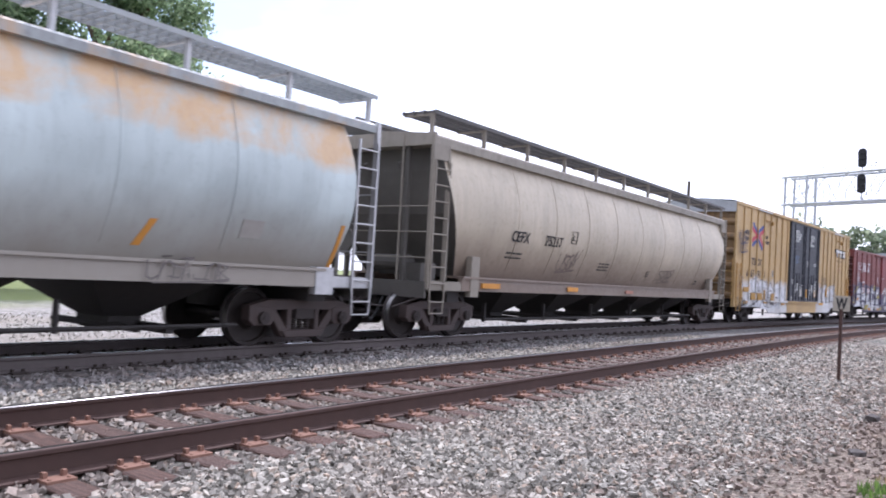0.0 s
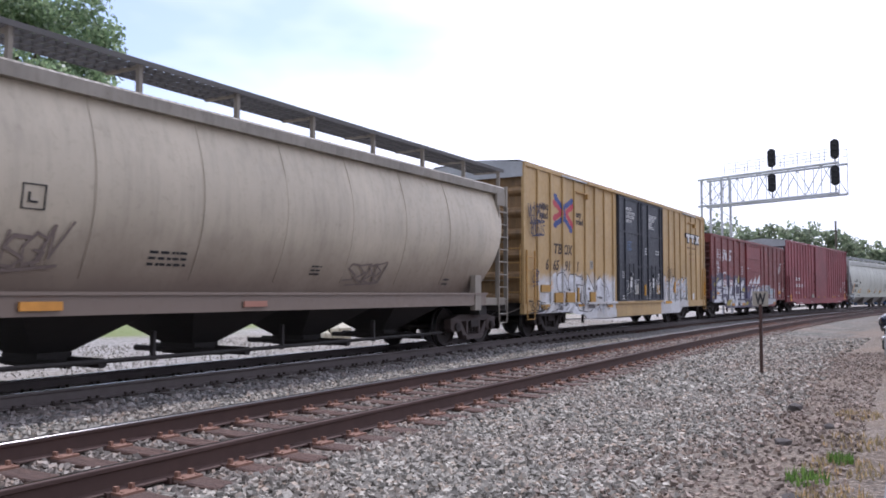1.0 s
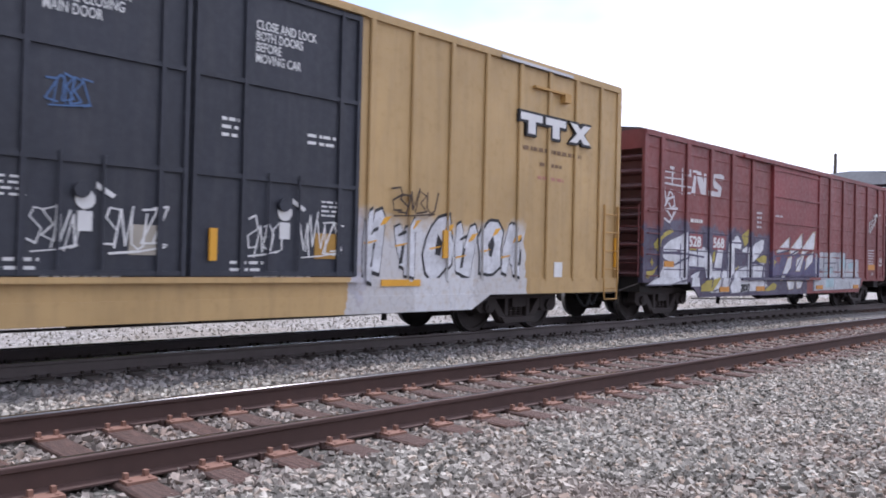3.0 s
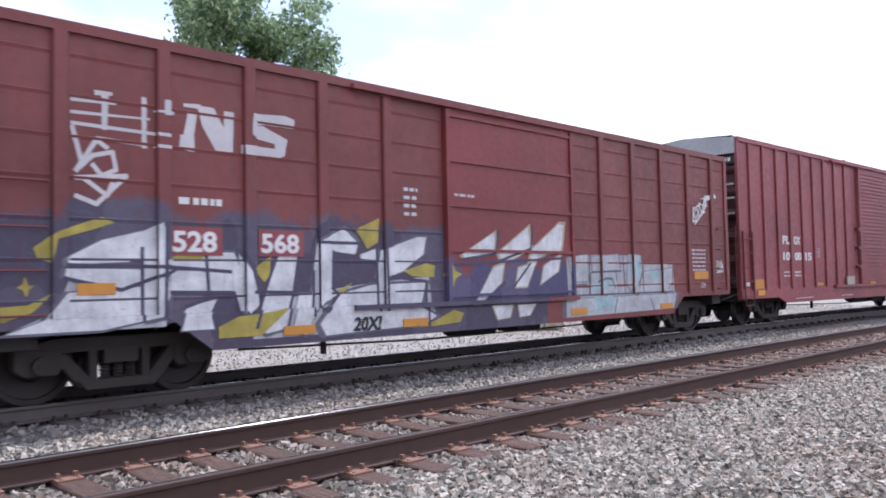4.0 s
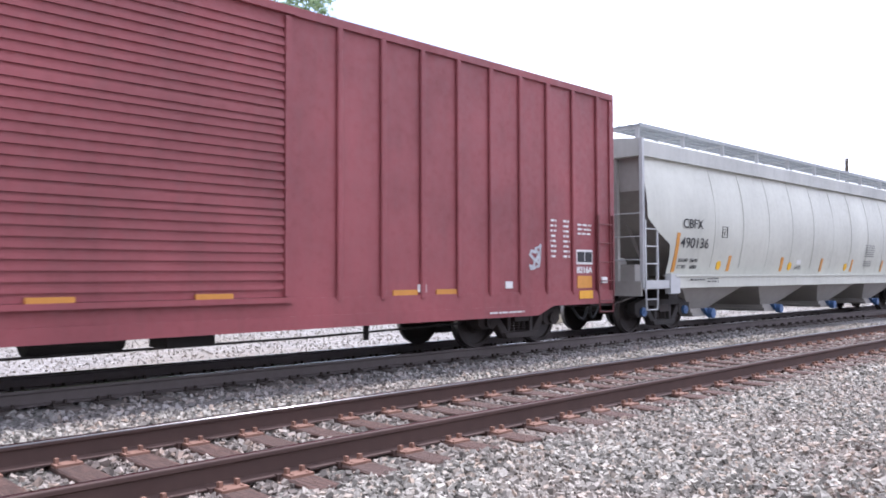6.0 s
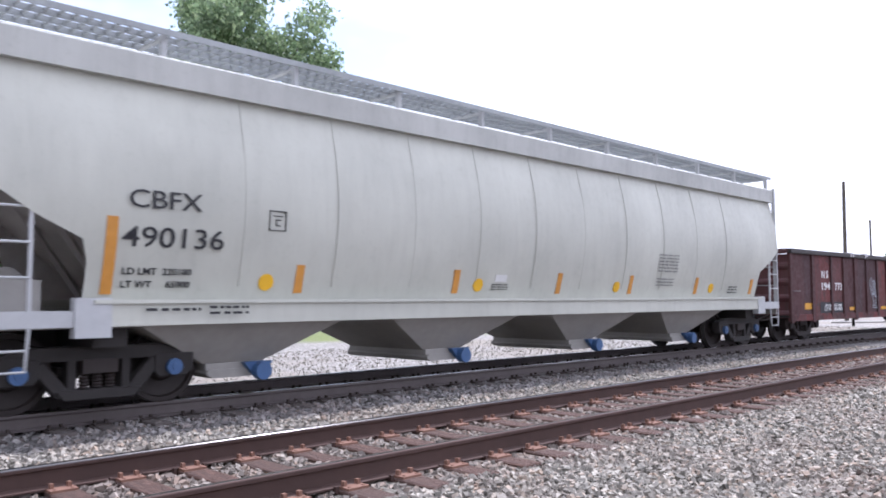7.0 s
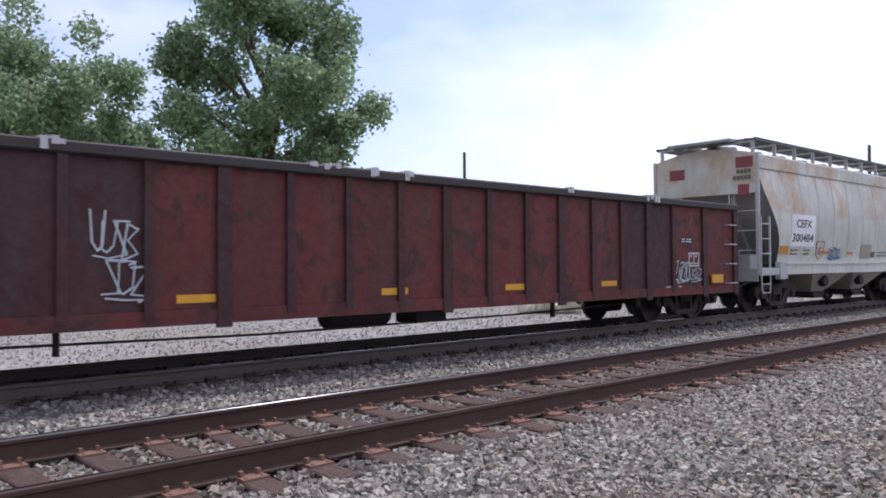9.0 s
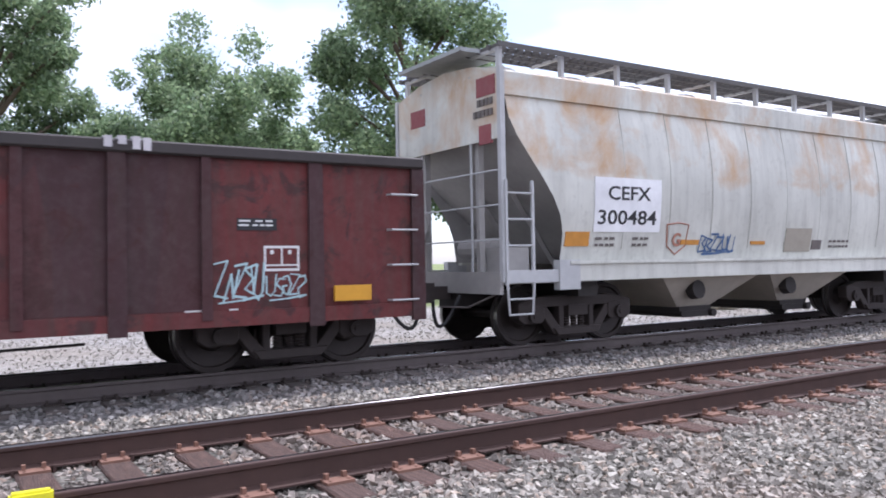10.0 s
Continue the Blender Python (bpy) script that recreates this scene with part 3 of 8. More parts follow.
def tag_scrawl(parent, x, z, y, w, h, material, seed, loops=6, thick=0.02, name="spray_tag", rise=0.0, wide=1.45):
    """A quick hand-sprayed scrawl of angular strokes, climbing by rise, with a flourish under it."""
    rnd = random.Random(seed)
    bm = B()
    lift = 0.003
    runs = []
    step = w / loops
    for k in range(loops):
        s = TAG_STROKES[rnd.randrange(len(TAG_STROKES))]
        if rnd.random() < 0.5:
            s = [(1 - a, 1 - b) if k % 2 else (1 - a, b) for a, b in s]
        hh, lean = h * rnd.uniform(0.75, 1.0), rnd.uniform(0.05, 0.3)
        z0 = z + rise * k / loops + h * rnd.uniform(0.0, 0.15)
        runs.append([(x + step * (k + wide * (a + rnd.uniform(-0.06, 0.06)) + lean * b), z0 + hh * (b + rnd.uniform(-0.05, 0.05))) for a, b in s])
    runs.append([(x + w * 0.1, z - 0.08 * h), (x + w * 0.6, z - 0.02 * h + rise * 0.5), (x + w * 1.05, z + 0.1 * h + rise), (x + w * 0.9, z + 0.02 * h + rise)])
    for pts in runs:
        for (ax, az), (bx, bz) in zip(pts, pts[1:]):
            d = Vector((bx - ax, bz - az))
            if d.length < 1e-4:
                continue
            e = d.normalized() * thick * 0.5
            n = Vector((-d.y, d.x)).normalized() * thick * rnd.uniform(0.7, 1.2)
            lift += 0.0007
            yy = y - lift
            if d.x * n.y - d.y * n.x < 0:
                n = -n
            q = [bm.verts.new((px, yy, pz)) for px, pz in ((ax + n.x - e.x, az + n.y - e.y), (ax - n.x - e.x, az - n.y - e.y), (bx - n.x + e.x, bz - n.y + e.y), (bx + n.x + e.x, bz + n.y + e.y))]
            bm.faces.new(q)
    hug(parent, bm, y, 0.016)
    me = bpy.data.meshes.new(name)
    bm.to_mesh(me)
    bm.free()
    me.materials.append(material)
    return part(name, me, None, parent)


# ---- the line: straight, then a long bend ----
TRACK_NEAR, TRACK_FAR = 5.73, 10.5
BEND_X, BEND_R = 18.0, 410.0


def on_line(s, off, base=TRACK_FAR):
    """Place and heading at length s along the far track, off metres to its left; base: the track's own y."""
    radius = BEND_R + base - TRACK_FAR
    if s < BEND_X:
        return s, base + off, 0.0
    a = min((s - BEND_X) / BEND_R, 1.1)
    rest = max(0.0, s - BEND_X - 1.1 * BEND_R)
    cy = base - radius
    x = BEND_X + (radius + off) * math.sin(a) + rest * math.cos(a)
    y = cy + (radius + off) * math.cos(a) - rest * math.sin(a)
    return x, y, -a


def stations(s0, s1):
    out = [s0]
    while out[-1] < s1:
        out.append(min(s1, BEND_X if out[-1] < BEND_X else out[-1] + 6.0))
    return out


RAIL_SECTION = [(-0.076, -0.186), (-0.076, -0.174), (-0.010, -0.155), (-0.009, -0.050), (-0.037, -0.036), (-0.037, -0.013), (-0.0345, -0.0065), (-0.0295, -0.0025), (-0.022, 0.0),
                (0.022, 0.0), (0.0295, -0.0025), (0.0345, -0.0065), (0.037, -0.013), (0.037, -0.036), (0.009, -0.050), (0.010, -0.155), (0.076, -0.174), (0.076, -0.186)]


def rail(parent, base, off, z):
    side = M["rail"] if base == TRACK_NEAR else M["rail_sooty"]
    bm = B()
    rings = []
    for s in stations(-70, 330):
        x, y, a = on_line(s, off, base)
        rings.append([(x + math.sin(-a) * py, y + math.cos(a) * py, z + pz) for py, pz in RAIL_SECTION])
    loft(bm, rings, closed=True, caps=True)
    ob = part("rail", bm, [side, M["railhead"]], parent, "rust-brown steel rail with a polished head")
    ob.data.polygons.foreach_set("material_index", [1 if p.center.z > z - 0.0125 and (p.normal.z > 0.95 or p.normal.y * off < 0) else 0 for p in ob.data.polygons])


def tie_mesh():
    bm = B()
    box(bm, -0.115, 0.115, -1.30, 1.30, -0.36, -0.19)
    bmesh.ops.bevel(bm, geom=bm.edges[:], offset=0.012, segments=1, affect="EDGES")
    return mesh_of("tie", bm, M["tie"])


def plate_mesh():
    bm = B()
    box(bm, -0.10, 0.10, -0.19, 0.19, -0.192, -0.172)
    for sx in (-0.065, 0.065):
        for sy in (-0.088, 0.088):
            box(bm, sx - 0.014, sx + 0.014, sy - 0.02, sy + 0.02, -0.175, -0.135)
        for sy in (-0.155, 0.155):
            box(bm, sx - 0.010, sx + 0.010, sy - 0.010, sy + 0.010, -0.175, -0.165)
    return mesh_of("tie_plate", bm, M["plate"])


def anchor_mesh():
    bm = B()
    box(bm, -0.012, 0.012, -0.10, 0.10, -0.215, -0.165)
    return mesh_of("rail_anchor", bm, M["rail"])


TIE_STEP, TIE_START = 0.54, 1.72


def build_track(name, base, z, label, parts_to):
    tr = thing(name, label, "track", kind="structure")
    for off in (-0.755, 0.755):
        rail(tr, base, off, z)
    tie, plate, anchor = tie_mesh(), plate_mesh(), anchor_mesh()
    if base == TRACK_FAR:
        for me, key in ((tie, "tie_shaded_sooty"), (plate, "plate_shaded_sooty")):
            me.materials.clear()
            me.materials.append(M[key])
    rnd = random.Random(7)
    far = B()
    k0 = int((-8 - TIE_START) / TIE_STEP)
    for k in range(k0, 330):
        s = TIE_START + k * TIE_STEP + rnd.uniform(-0.03, 0.03)
        x, y, a = on_line(s, 0, base)
        m = pose(x, y, z, 0, 0, math.degrees(a) + rnd.uniform(-1.2, 1.2))
        if s < parts_to:
            t = part("tie", tie, None, tr, at=m)
            for off in (-0.755, 0.755):
                px, py, _ = on_line(s, off, base)
                part("tie_plate", plate, None, tr, at=pose(px, py, z, 0, 0, math.degrees(a)))
            if base == TRACK_NEAR and s < 22:
                for off in (-0.755, 0.755):
                    for dx in (-0.135, 0.135):
                        if rnd.random() < 0.6:
                            px, py, _ = on_line(s + dx, off, base)
                            part("rail_anchor", anchor, None, tr, at=pose(px, py, z))
        else:
            n0 = len(far.verts)
            box(far, -0.115, 0.115, -1.3, 1.3, -0.36, -0.19)
            far.verts.ensure_lookup_table()
            for v in far.verts[n0:]:
                v.co = m @ v.co
    tagged(part("tie_rows", far, M["tie"], tr), "far weathered wooden ties", kind="stuff")
    return tr


# ---- ground ----
def sheet(name, x0, x1, y0, y1, nx, ny, height, material, label, curved=False):
    bm = B()
    rows = []
    for i in range(nx + 1):
        r = []
        for j in range(ny + 1):
            s, off = x0 + (x1 - x0) * i / nx, y0 + (y1 - y0) * j / ny
            z = height(s, off)
            if curved:
                px, py, _ = on_line(s, off - TRACK_FAR)
                r.append(bm.verts.new((px, py, z)))
            else:
                r.append(bm.verts.new((s, off, z)))
        rows.append(r)
    for a, b in zip(rows, rows[1:]):
        for j in range(ny):
            bm.faces.new((a[j], b[j], b[j + 1], a[j + 1]))
    ob = new(name, mesh_of(name, bm, material, True))
    return tagged(ob, label, "ground", kind="structure")


def wob(x, y, f, a):
    return noise.noise(Vector((x * f, y * f, 3.1))) * a


GROUND_Z = -0.27


def ballast_z(s, off):
    """Top of the crushed stone across both tracks, by the distance from the camera's side."""
    z = GROUND_Z
    for c, top in ((TRACK_NEAR, -0.225), (TRACK_FAR, -0.262)):
        d = abs(off - c)
        k = max(0.0, min(1.0, (2.2 - d) / 0.8))
        z = max(z, GROUND_Z + (top - GROUND_Z) * k)
    if off < 2.2:
        z += (-0.185 - z) * min(1.0, (2.2 - off) / 1.6)
    if off > 12.6:
        z -= min(1.0, (off - 12.6) / 1.2) * 0.10
    return z + wob(s, off, 1.3, 0.02)


def stones(name, label, material, x0, x1, y0, y1, count, seed, size, keep=None):
    """Loose crushed stones, each a small broken block, as one carpet."""
    rnd = np.random.RandomState(seed)
    xs, ys = rnd.uniform(x0, x1, count), rnd.uniform(y0, y1, count)
    if keep is not None:
        ok = np.array([keep(a, b) for a, b in zip(xs, ys)])
        xs, ys = xs[ok], ys[ok]
    n = len(xs)
    base = np.array([[sx, sy, sz] for sx in (-1, 1) for sy in (-1, 1) for sz in (-1, 1)], float)
    jit = rnd.uniform(0.45, 1.0, (n, 8, 3))
    ext = rnd.uniform(0.42, 1.12, (n, 1, 3)) * rnd.uniform(size[0], size[1], (n, 1, 1))
    v = base[None] * jit * ext
    ang = rnd.uniform(0, 6.28, (n, 3))
    for ax in range(3):
        c, s = np.cos(ang[:, ax])[:, None], np.sin(ang[:, ax])[:, None]
        i, j = [(1, 2), (0, 2), (0, 1)][ax]
        a, b = v[:, :, i].copy(), v[:, :, j].copy()
        v[:, :, i], v[:, :, j] = a * c - b * s, a * s + b * c
    zs = np.array([ballast_z(a, b) for a, b in zip(xs, ys)]) + rnd.uniform(-0.012, 0.018, n)
    pos = np.array([on_line(a, b - TRACK_FAR)[:2] for a, b in zip(xs, ys)])
    v[:, :, 0] += pos[:, 0][:, None]
    v[:, :, 1] += pos[:, 1][:, None]
    v[:, :, 2] += zs[:, None]
    quad = np.array([(0, 1, 3, 2), (4, 6, 7, 5), (0, 4, 5, 1), (2, 3, 7, 6), (0, 2, 6, 4), (1, 5, 7, 3)])
    f = (quad[None] + (np.arange(n) * 8)[:, None, None]).reshape(-1, 4)
    me = bpy.data.meshes.new(name)
    me.vertices.add(n * 8)
    me.vertices.foreach_set("co", v.reshape(-1))
    me.loops.add(len(f) * 4)
    me.loops.foreach_set("vertex_index", f.reshape(-1))
    me.polygons.add(len(f))
    me.polygons.foreach_set("loop_start", np.arange(len(f)) * 4)
    me.polygons.foreach_set("loop_total", np.full(len(f), 4))
    me.polygons.foreach_set("use_smooth", np.zeros(len(f), dtype=bool))
    me.update(calc_edges=True)
    me.materials.append(material)
    return tagged(new(name, me), label, "gravel", kind="stuff")


def blades(name, label, material, spots, count, seed, h=(0.05, 0.16)):
    rnd = random.Random(seed)
    vs, fs = [], []
    for i in range(count):
        cx, cy, r, z = rnd.choice(spots)
        a, d = rnd.uniform(0, 6.28), r * math.sqrt(rnd.random())
        x, y = cx + d * math.cos(a) * 1.6, cy + d * math.sin(a)
        b, l, t = rnd.uniform(0, 6.28), rnd.uniform(*h), rnd.uniform(0.0, 0.6)
        w = 0.006 + l * 0.03
        k = len(vs)
        vs += [(x - w * math.sin(b), y + w * math.cos(b), z), (x + w * math.sin(b), y - w * math.cos(b), z),
               (x + l * t * math.cos(b), y + l * t * math.sin(b), z + l)]
        fs.append((k, k + 1, k + 2))
    me = bpy.data.meshes.new(name)
    me.from_pydata(vs, [], fs)
    me.materials.append(material)
    return tagged(new(name, me), label, "grass", kind="stuff")


LOT_EDGE = 0.18
LOT_Z = -0.17


def build_ground():
    sheet("ground", -900, 1500, -900, 1500, 60, 60, lambda s, o: -0.62 if abs(s - 60) < 700 else -0.62, M["lot"], "pale gravel and grass ground reaching to the horizon")
    sheet("gravel_yard", -60, 150, 13.3, 75, 60, 30, lambda s, o: -0.40 + wob(s, o, 0.2, 0.05), M["lot"], "pale dusty gravel yard behind the railway")
    sheet("ballast_near", -40, 320, 2.9, 7.75, 240, 14, ballast_z, M["bed"], "grey crushed stone ballast under the near track", True)
    sheet("ballast_far", -40, 320, 7.75, 13.8, 240, 14, ballast_z, M["bed_dark"], "sooty dark ballast under the far track", True)
    sheet("ballast_shoulder", -40, 320, 2.1, 2.9, 240, 5, ballast_z, M["bed_edge"], "loose grey ballast shoulder beside the tracks", True)
    sheet("dirt_verge", -40, 320, LOT_EDGE, 2.1, 240, 10, ballast_z, M["dirt"], "brown dirt and gravel verge beside the car park", True)
    sheet("parking_lot", -30, 90, -40, LOT_EDGE + 0.02, 40, 20, lambda s, o: LOT_Z, M["asphalt"], "worn grey asphalt car park")
    for x, m in ((5.80, M["line_yellow"]), (9.0, M["white_paint"]), (12.4, M["white_paint"]), (15.7, M["white_paint"]), (19.0, M["white_paint"]), (22.3, M["white_paint"])):
        bm = B()
        box(bm, x - 0.05, x + 0.05, -5.4, LOT_EDGE - 0.02, LOT_Z - 0.01, LOT_Z + 0.004)
        tagged(new("parking_line", mesh_of("parking_line", bm, m)), "painted parking stall line on asphalt", "road marking", "stall lines", "structure")
    st = lambda a, b: not (abs(b - TRACK_NEAR) < 1.28 and abs(((a - TIE_START) / TIE_STEP) - round((a - TIE_START) / TIE_STEP)) < 0.27)
    stones("ballast_stones_near", "loose grey crushed ballast stones beside the track", M["stone"], 0.5, 12.5, 1.25, 4.5, 36000, 3, (0.017, 0.038), lambda a, b: random.random() < (b - 1.3 - 0.5 * noise.noise(Vector((a * 0.6, b, 0)))) / 1.2)
    stones("ballast_stones_behind", "loose grey crushed ballast stones beside the track", M["stone"], -5, 0.5, 1.25, 4.5, 14000, 31, (0.019, 0.04), lambda a, b: random.random() < (b - 1.3 - 0.5 * noise.noise(Vector((a * 0.6, b, 0)))) / 1.2)
    stones("ballast_stones_mid", "loose grey crushed ballast stones beside the track", M["stone"], 12.5, 30, 1.3, 4.4, 15000, 4, (0.026, 0.052), lambda a, b: random.random() < (b - 1.3 - 0.5 * noise.noise(Vector((a * 0.4, b, 0)))) / 1.5)
    stones("verge_stones", "scattered stones in the brown dirt verge", M["stone_brown"], 1.5, 22, 0.45, 2.6, 9000, 14, (0.010, 0.034))
    stones("ballast_stones_crib", "dusty ballast stones between the wooden ties", M["stone_crib"], 0.0, 16, 4.3, 7.75, 28000, 5, (0.018, 0.038), st)
    stones("ballast_stones_crib_far", "dusty ballast stones between the wooden ties", M["stone_crib"], 16, 34, 4.3, 7.75, 12000, 8, (0.025, 0.05), st)
    stones("ballast_stones_between", "grey ballast stones between the two tracks", M["stone"], -2.0, 26, 7.0, 8.5, 21000, 6, (0.019, 0.041))
    stones("ballast_stones_dark", "sooty ballast stones along the far track, toned for train shadow", M["stone_dark"], -2.0, 22, 8.35, 13.3, 18000, 9, (0.022, 0.046))
    stones("yard_gravel", "pale gravel stones strewn over the yard", M["stone_pale"], -4, 46, 13.3, 21, 12000, 21, (0.012, 0.030))
    blades("verge_grass", "small patches of green grass beside the asphalt", M["grass"], [(6.75, 0.72, 0.16, -0.19), (7.6, 0.55, 0.10, -0.18), (3.6, 0.45, 0.22, -0.18), (3.9, 0.6, 0.16, -0.18)], 700, 4, (0.04, 0.10))
    blades("dry_verge_grass", "dry straw-coloured weeds along the asphalt edge", M["dry_grass"], [(7.3, 0.5, 0.3, -0.18), (8.6, 0.5, 0.3, -0.18), (6.2, 0.5, 0.25, -0.18), (10.5, 0.55, 0.25, -0.18)], 700, 5, (0.03, 0.08))


M["line_yellow"] = plain("worn_yellow_line", (0.55, 0.36, 0.09), 0.8)
build_ground()
build_track("track_near", TRACK_NEAR, 0.0, "railway track with rusty rails on wooden ties", 42)
build_track("track_far", TRACK_FAR, -0.04, "railway track in sooty ballast under the train", 30)


# ---- rolling stock ----
SPEED = 12.75
WHEEL_R = 0.457
CARS = []      # (car, place of its middle along the line at 0 s)
WHEELSETS = []


def wheelset_mesh():
    bm = B()
    tube(bm, (0, -0.98, 0), (0, 0.98, 0), 0.075, 10)
    for s in (-1, 1):
        prof = [(0.70, 0.10), (0.70, 0.38), (0.66, WHEEL_R + 0.028), (0.69, WHEEL_R + 0.028), (0.705, WHEEL_R + 0.004), (0.80, WHEEL_R), (0.80, WHEEL_R - 0.06),
                (0.765, WHEEL_R - 0.075), (0.745, 0.20), (0.82, 0.16), (0.82, 0.08)]
        n = 28
        loft(bm, [[(r * math.cos(a), s * y, r * math.sin(a)) for y, r in prof] for a in (2 * math.pi * i / n for i in range(n + 1))])
    me = mesh_of("wheelset", bm, [M["wheel"], M["tread"]])
    me.polygons.foreach_set("material_index", [1 if abs(math.hypot(p.center.x, p.center.z) - WHEEL_R) < 0.008 and p.normal.y * p.center.y < 0.5 else 0 for p in me.polygons])
    return me


def side_frame_mesh(mat):
    bm = B()
    prism(bm, [(-1.13, 0.66), (-0.75, 0.75), (0.75, 0.75), (1.13, 0.66), (1.13, 0.50), (0.70, 0.60), (-0.70, 0.60), (-1.13, 0.50)], -0.09, 0.09)
    for s in (-1, 1):
        prism(bm, [(s * 1.16, 0.66), (s * 0.66, 0.62), (s * 0.66, 0.40), (s * 0.72, 0.34), (s * 1.06, 0.34), (s * 1.16, 0.42)], -0.10, 0.10)
        prism(bm, [(s * 0.74, 0.52), (s * 0.62, 0.60), (s * 0.30, 0.22), (s * 0.46, 0.16)], -0.085, 0.085)
        prism(bm, [(s * 0.36, 0.60), (s * 0.26, 0.60), (s * 0.26, 0.24), (s * 0.36, 0.24)], -0.085, 0.085)
    prism(bm, [(-0.50, 0.26), (0.50, 0.26), (0.40, 0.14), (-0.40, 0.14)], -0.12, 0.12)
    bmesh.ops.bevel(bm, geom=bm.edges[:], offset=0.012, segments=1, affect="EDGES")
    return mesh_of("side_frame", bm, mat)


def spring_mesh():
    bm = B()
    n, rings = 10, []
    for i in range(11):
        r = 0.066 if i % 2 == 0 else 0.044
        rings.append([(r * math.cos(a), r * math.sin(a), 0.27 + i * 0.02) for a in (2 * math.pi * k / n for k in range(n))])
    loft(bm, rings, closed=True, caps=True)
    return mesh_of("spring", bm, M["truck"])


MESH = {}


def truck_at(car, x, cap="truck", frame_mat="truck"):
    """A two-axle truck under a car."""
    if "wheelset" not in MESH:
        MESH["wheelset"], MESH["spring"] = wheelset_mesh(), spring_mesh()
    key = "frame_" + frame_mat
    if key not in MESH:
        MESH[key] = side_frame_mesh(M[frame_mat])
    if "cap_" + cap not in MESH:
        bm = B()
        tube(bm, (0, -0.07, 0), (0, 0.07, 0), 0.10, 14)
        tube(bm, (0, -0.085, 0), (0, 0.0, 0), 0.045, 6)
        MESH["cap_" + cap] = mesh_of("bearing_cap", bm, M[cap])
    bm = B()
    box(bm, -0.20, 0.20, -1.12, 1.12, 0.44, 0.60)
    box(bm, -0.30, 0.30, -0.35, 0.35, 0.58, 0.72)
    for s in (-1, 1):
        box(bm, s * 0.36 - 0.03, s * 0.36 + 0.03, -0.85, 0.85, 0.40, 0.50)
    tr = part("truck", bm, M["truck"], car, "dark cast-steel two-axle truck", at=pose(x, 0, 0))
    for s in (-1, 1):
        part("side_frame", MESH[key], None, tr, at=pose(0, s * 1.0, 0))
        for dx in (-0.15, 0.0, 0.15):
            part("spring", MESH["spring"], None, tr, at=pose(dx, s * 1.0, 0))
        w = part("wheelset", MESH["wheelset"], None, tr, at=pose(s * 0.89, 0, WHEEL_R))
        WHEELSETS.append((w, s * 0.89))
        for q in (-1, 1):
            part("bearing_cap", MESH["cap_" + cap], None, tr, at=pose(s * 0.89, q * 1.09, 0.46))


def ladder(parent, x0, x1, z0, z1, y, rungs, mat, r=0.016, name="ladder", step=True):
    bm = B()
    for x in (x0, x1):
        box(bm, x - 0.02, x + 0.02, y - 0.03, y + 0.01, z0, z1)
    for i in range(rungs):
        z = z0 + (z1 - z0) * (i + 0.5) / rungs
        tube(bm, (x0, y - 0.02, z), (x1, y - 0.02, z), r)
    if step:
        pipe(bm, [(x0, y - 0.02, z0), (x0 + 0.03, y - 0.02, z0 - 0.42), (x1 - 0.03, y - 0.02, z0 - 0.42), (x1, y - 0.02, z0)], r + 0.004)
        tube(bm, (x0 + 0.02, y - 0.02, z0 - 0.2), (x1 - 0.02, y - 0.02, z0 - 0.2), r)
    return part(name, bm, mat, parent)


def coupler(car, half, s):
    """Knuckle coupler and air hose past an end sill."""
    bm = B()
    box(bm, min(s * (half - 0.5), s * (half + 0.35)), max(s * (half - 0.5), s * (half + 0.35)), -0.09, 0.09, 0.72, 0.92)
    box(bm, min(s * (half + 0.3), s * (half + 0.62)), max(s * (half + 0.3), s * (half + 0.62)), -0.17, 0.15, 0.68, 0.98)
    part("coupler", bm, M["truck"], car, "rusty knuckle coupler")
    bm = B()
    pts = [(s * (half + 0.55 * math.sin(t * 1.57)), -0.42 - 0.10 * t, 0.78 - 0.55 * math.sin(t * 3.0) * 0.8 * (1 if t < 0.8 else 0.9)) for t in (i / 10 for i in range(11))]
    pipe(bm, pts, 0.028, 7)
    part("air_hose", bm, M["rubber"], car, "sagging black rubber brake hose")
    bm = B()
    pipe(bm, [(s * (half - 0.1), -1.35, 0.86), (s * (half + 0.12), -0.8, 0.62), (s * (half + 0.25), -0.2, 0.62)], 0.014)
    part("uncoupling_lever", bm, M["grab_dark"], car)


def underframe(car, half, width=1.35, low=0.52, extras=True, seed=0):
    rnd = random.Random(seed)
    bm = B()
    box(bm, -half, half, -0.22, 0.22, 0.60, 0.98)
    for s in (-1, 1):
        box(bm, s * (half - 0.25) - 0.2, s * (half - 0.25) + 0.2, -width, width, 0.66, 0.98)
    part("centre_sill", bm, M["under"], car)
    if extras:
        bm = B()
        tube(bm, (-0.9, -0.85, 0.58), (0.2, -0.85, 0.58), 0.20, 12)
        box(bm, 0.7, 1.35, -1.05, -0.55, 0.38, 0.74)
        part("air_reservoir", bm, M["under"], car, "grimy black air tank under the floor")
        bm = B()
        pipe(bm, [(-half * 0.62, -1.0, 0.46), (-half * 0.2, -1.0, 0.38), (half * 0.3, -1.0, 0.40), (half * 0.62, -1.0, 0.46)], 0.018)
        for x in (-half * 0.45, half * 0.4):
            box(bm, x - 0.03, x + 0.03, -1.05, -0.98, 0.30, 0.75)
        part("brake_rod", bm, M["under"], car)


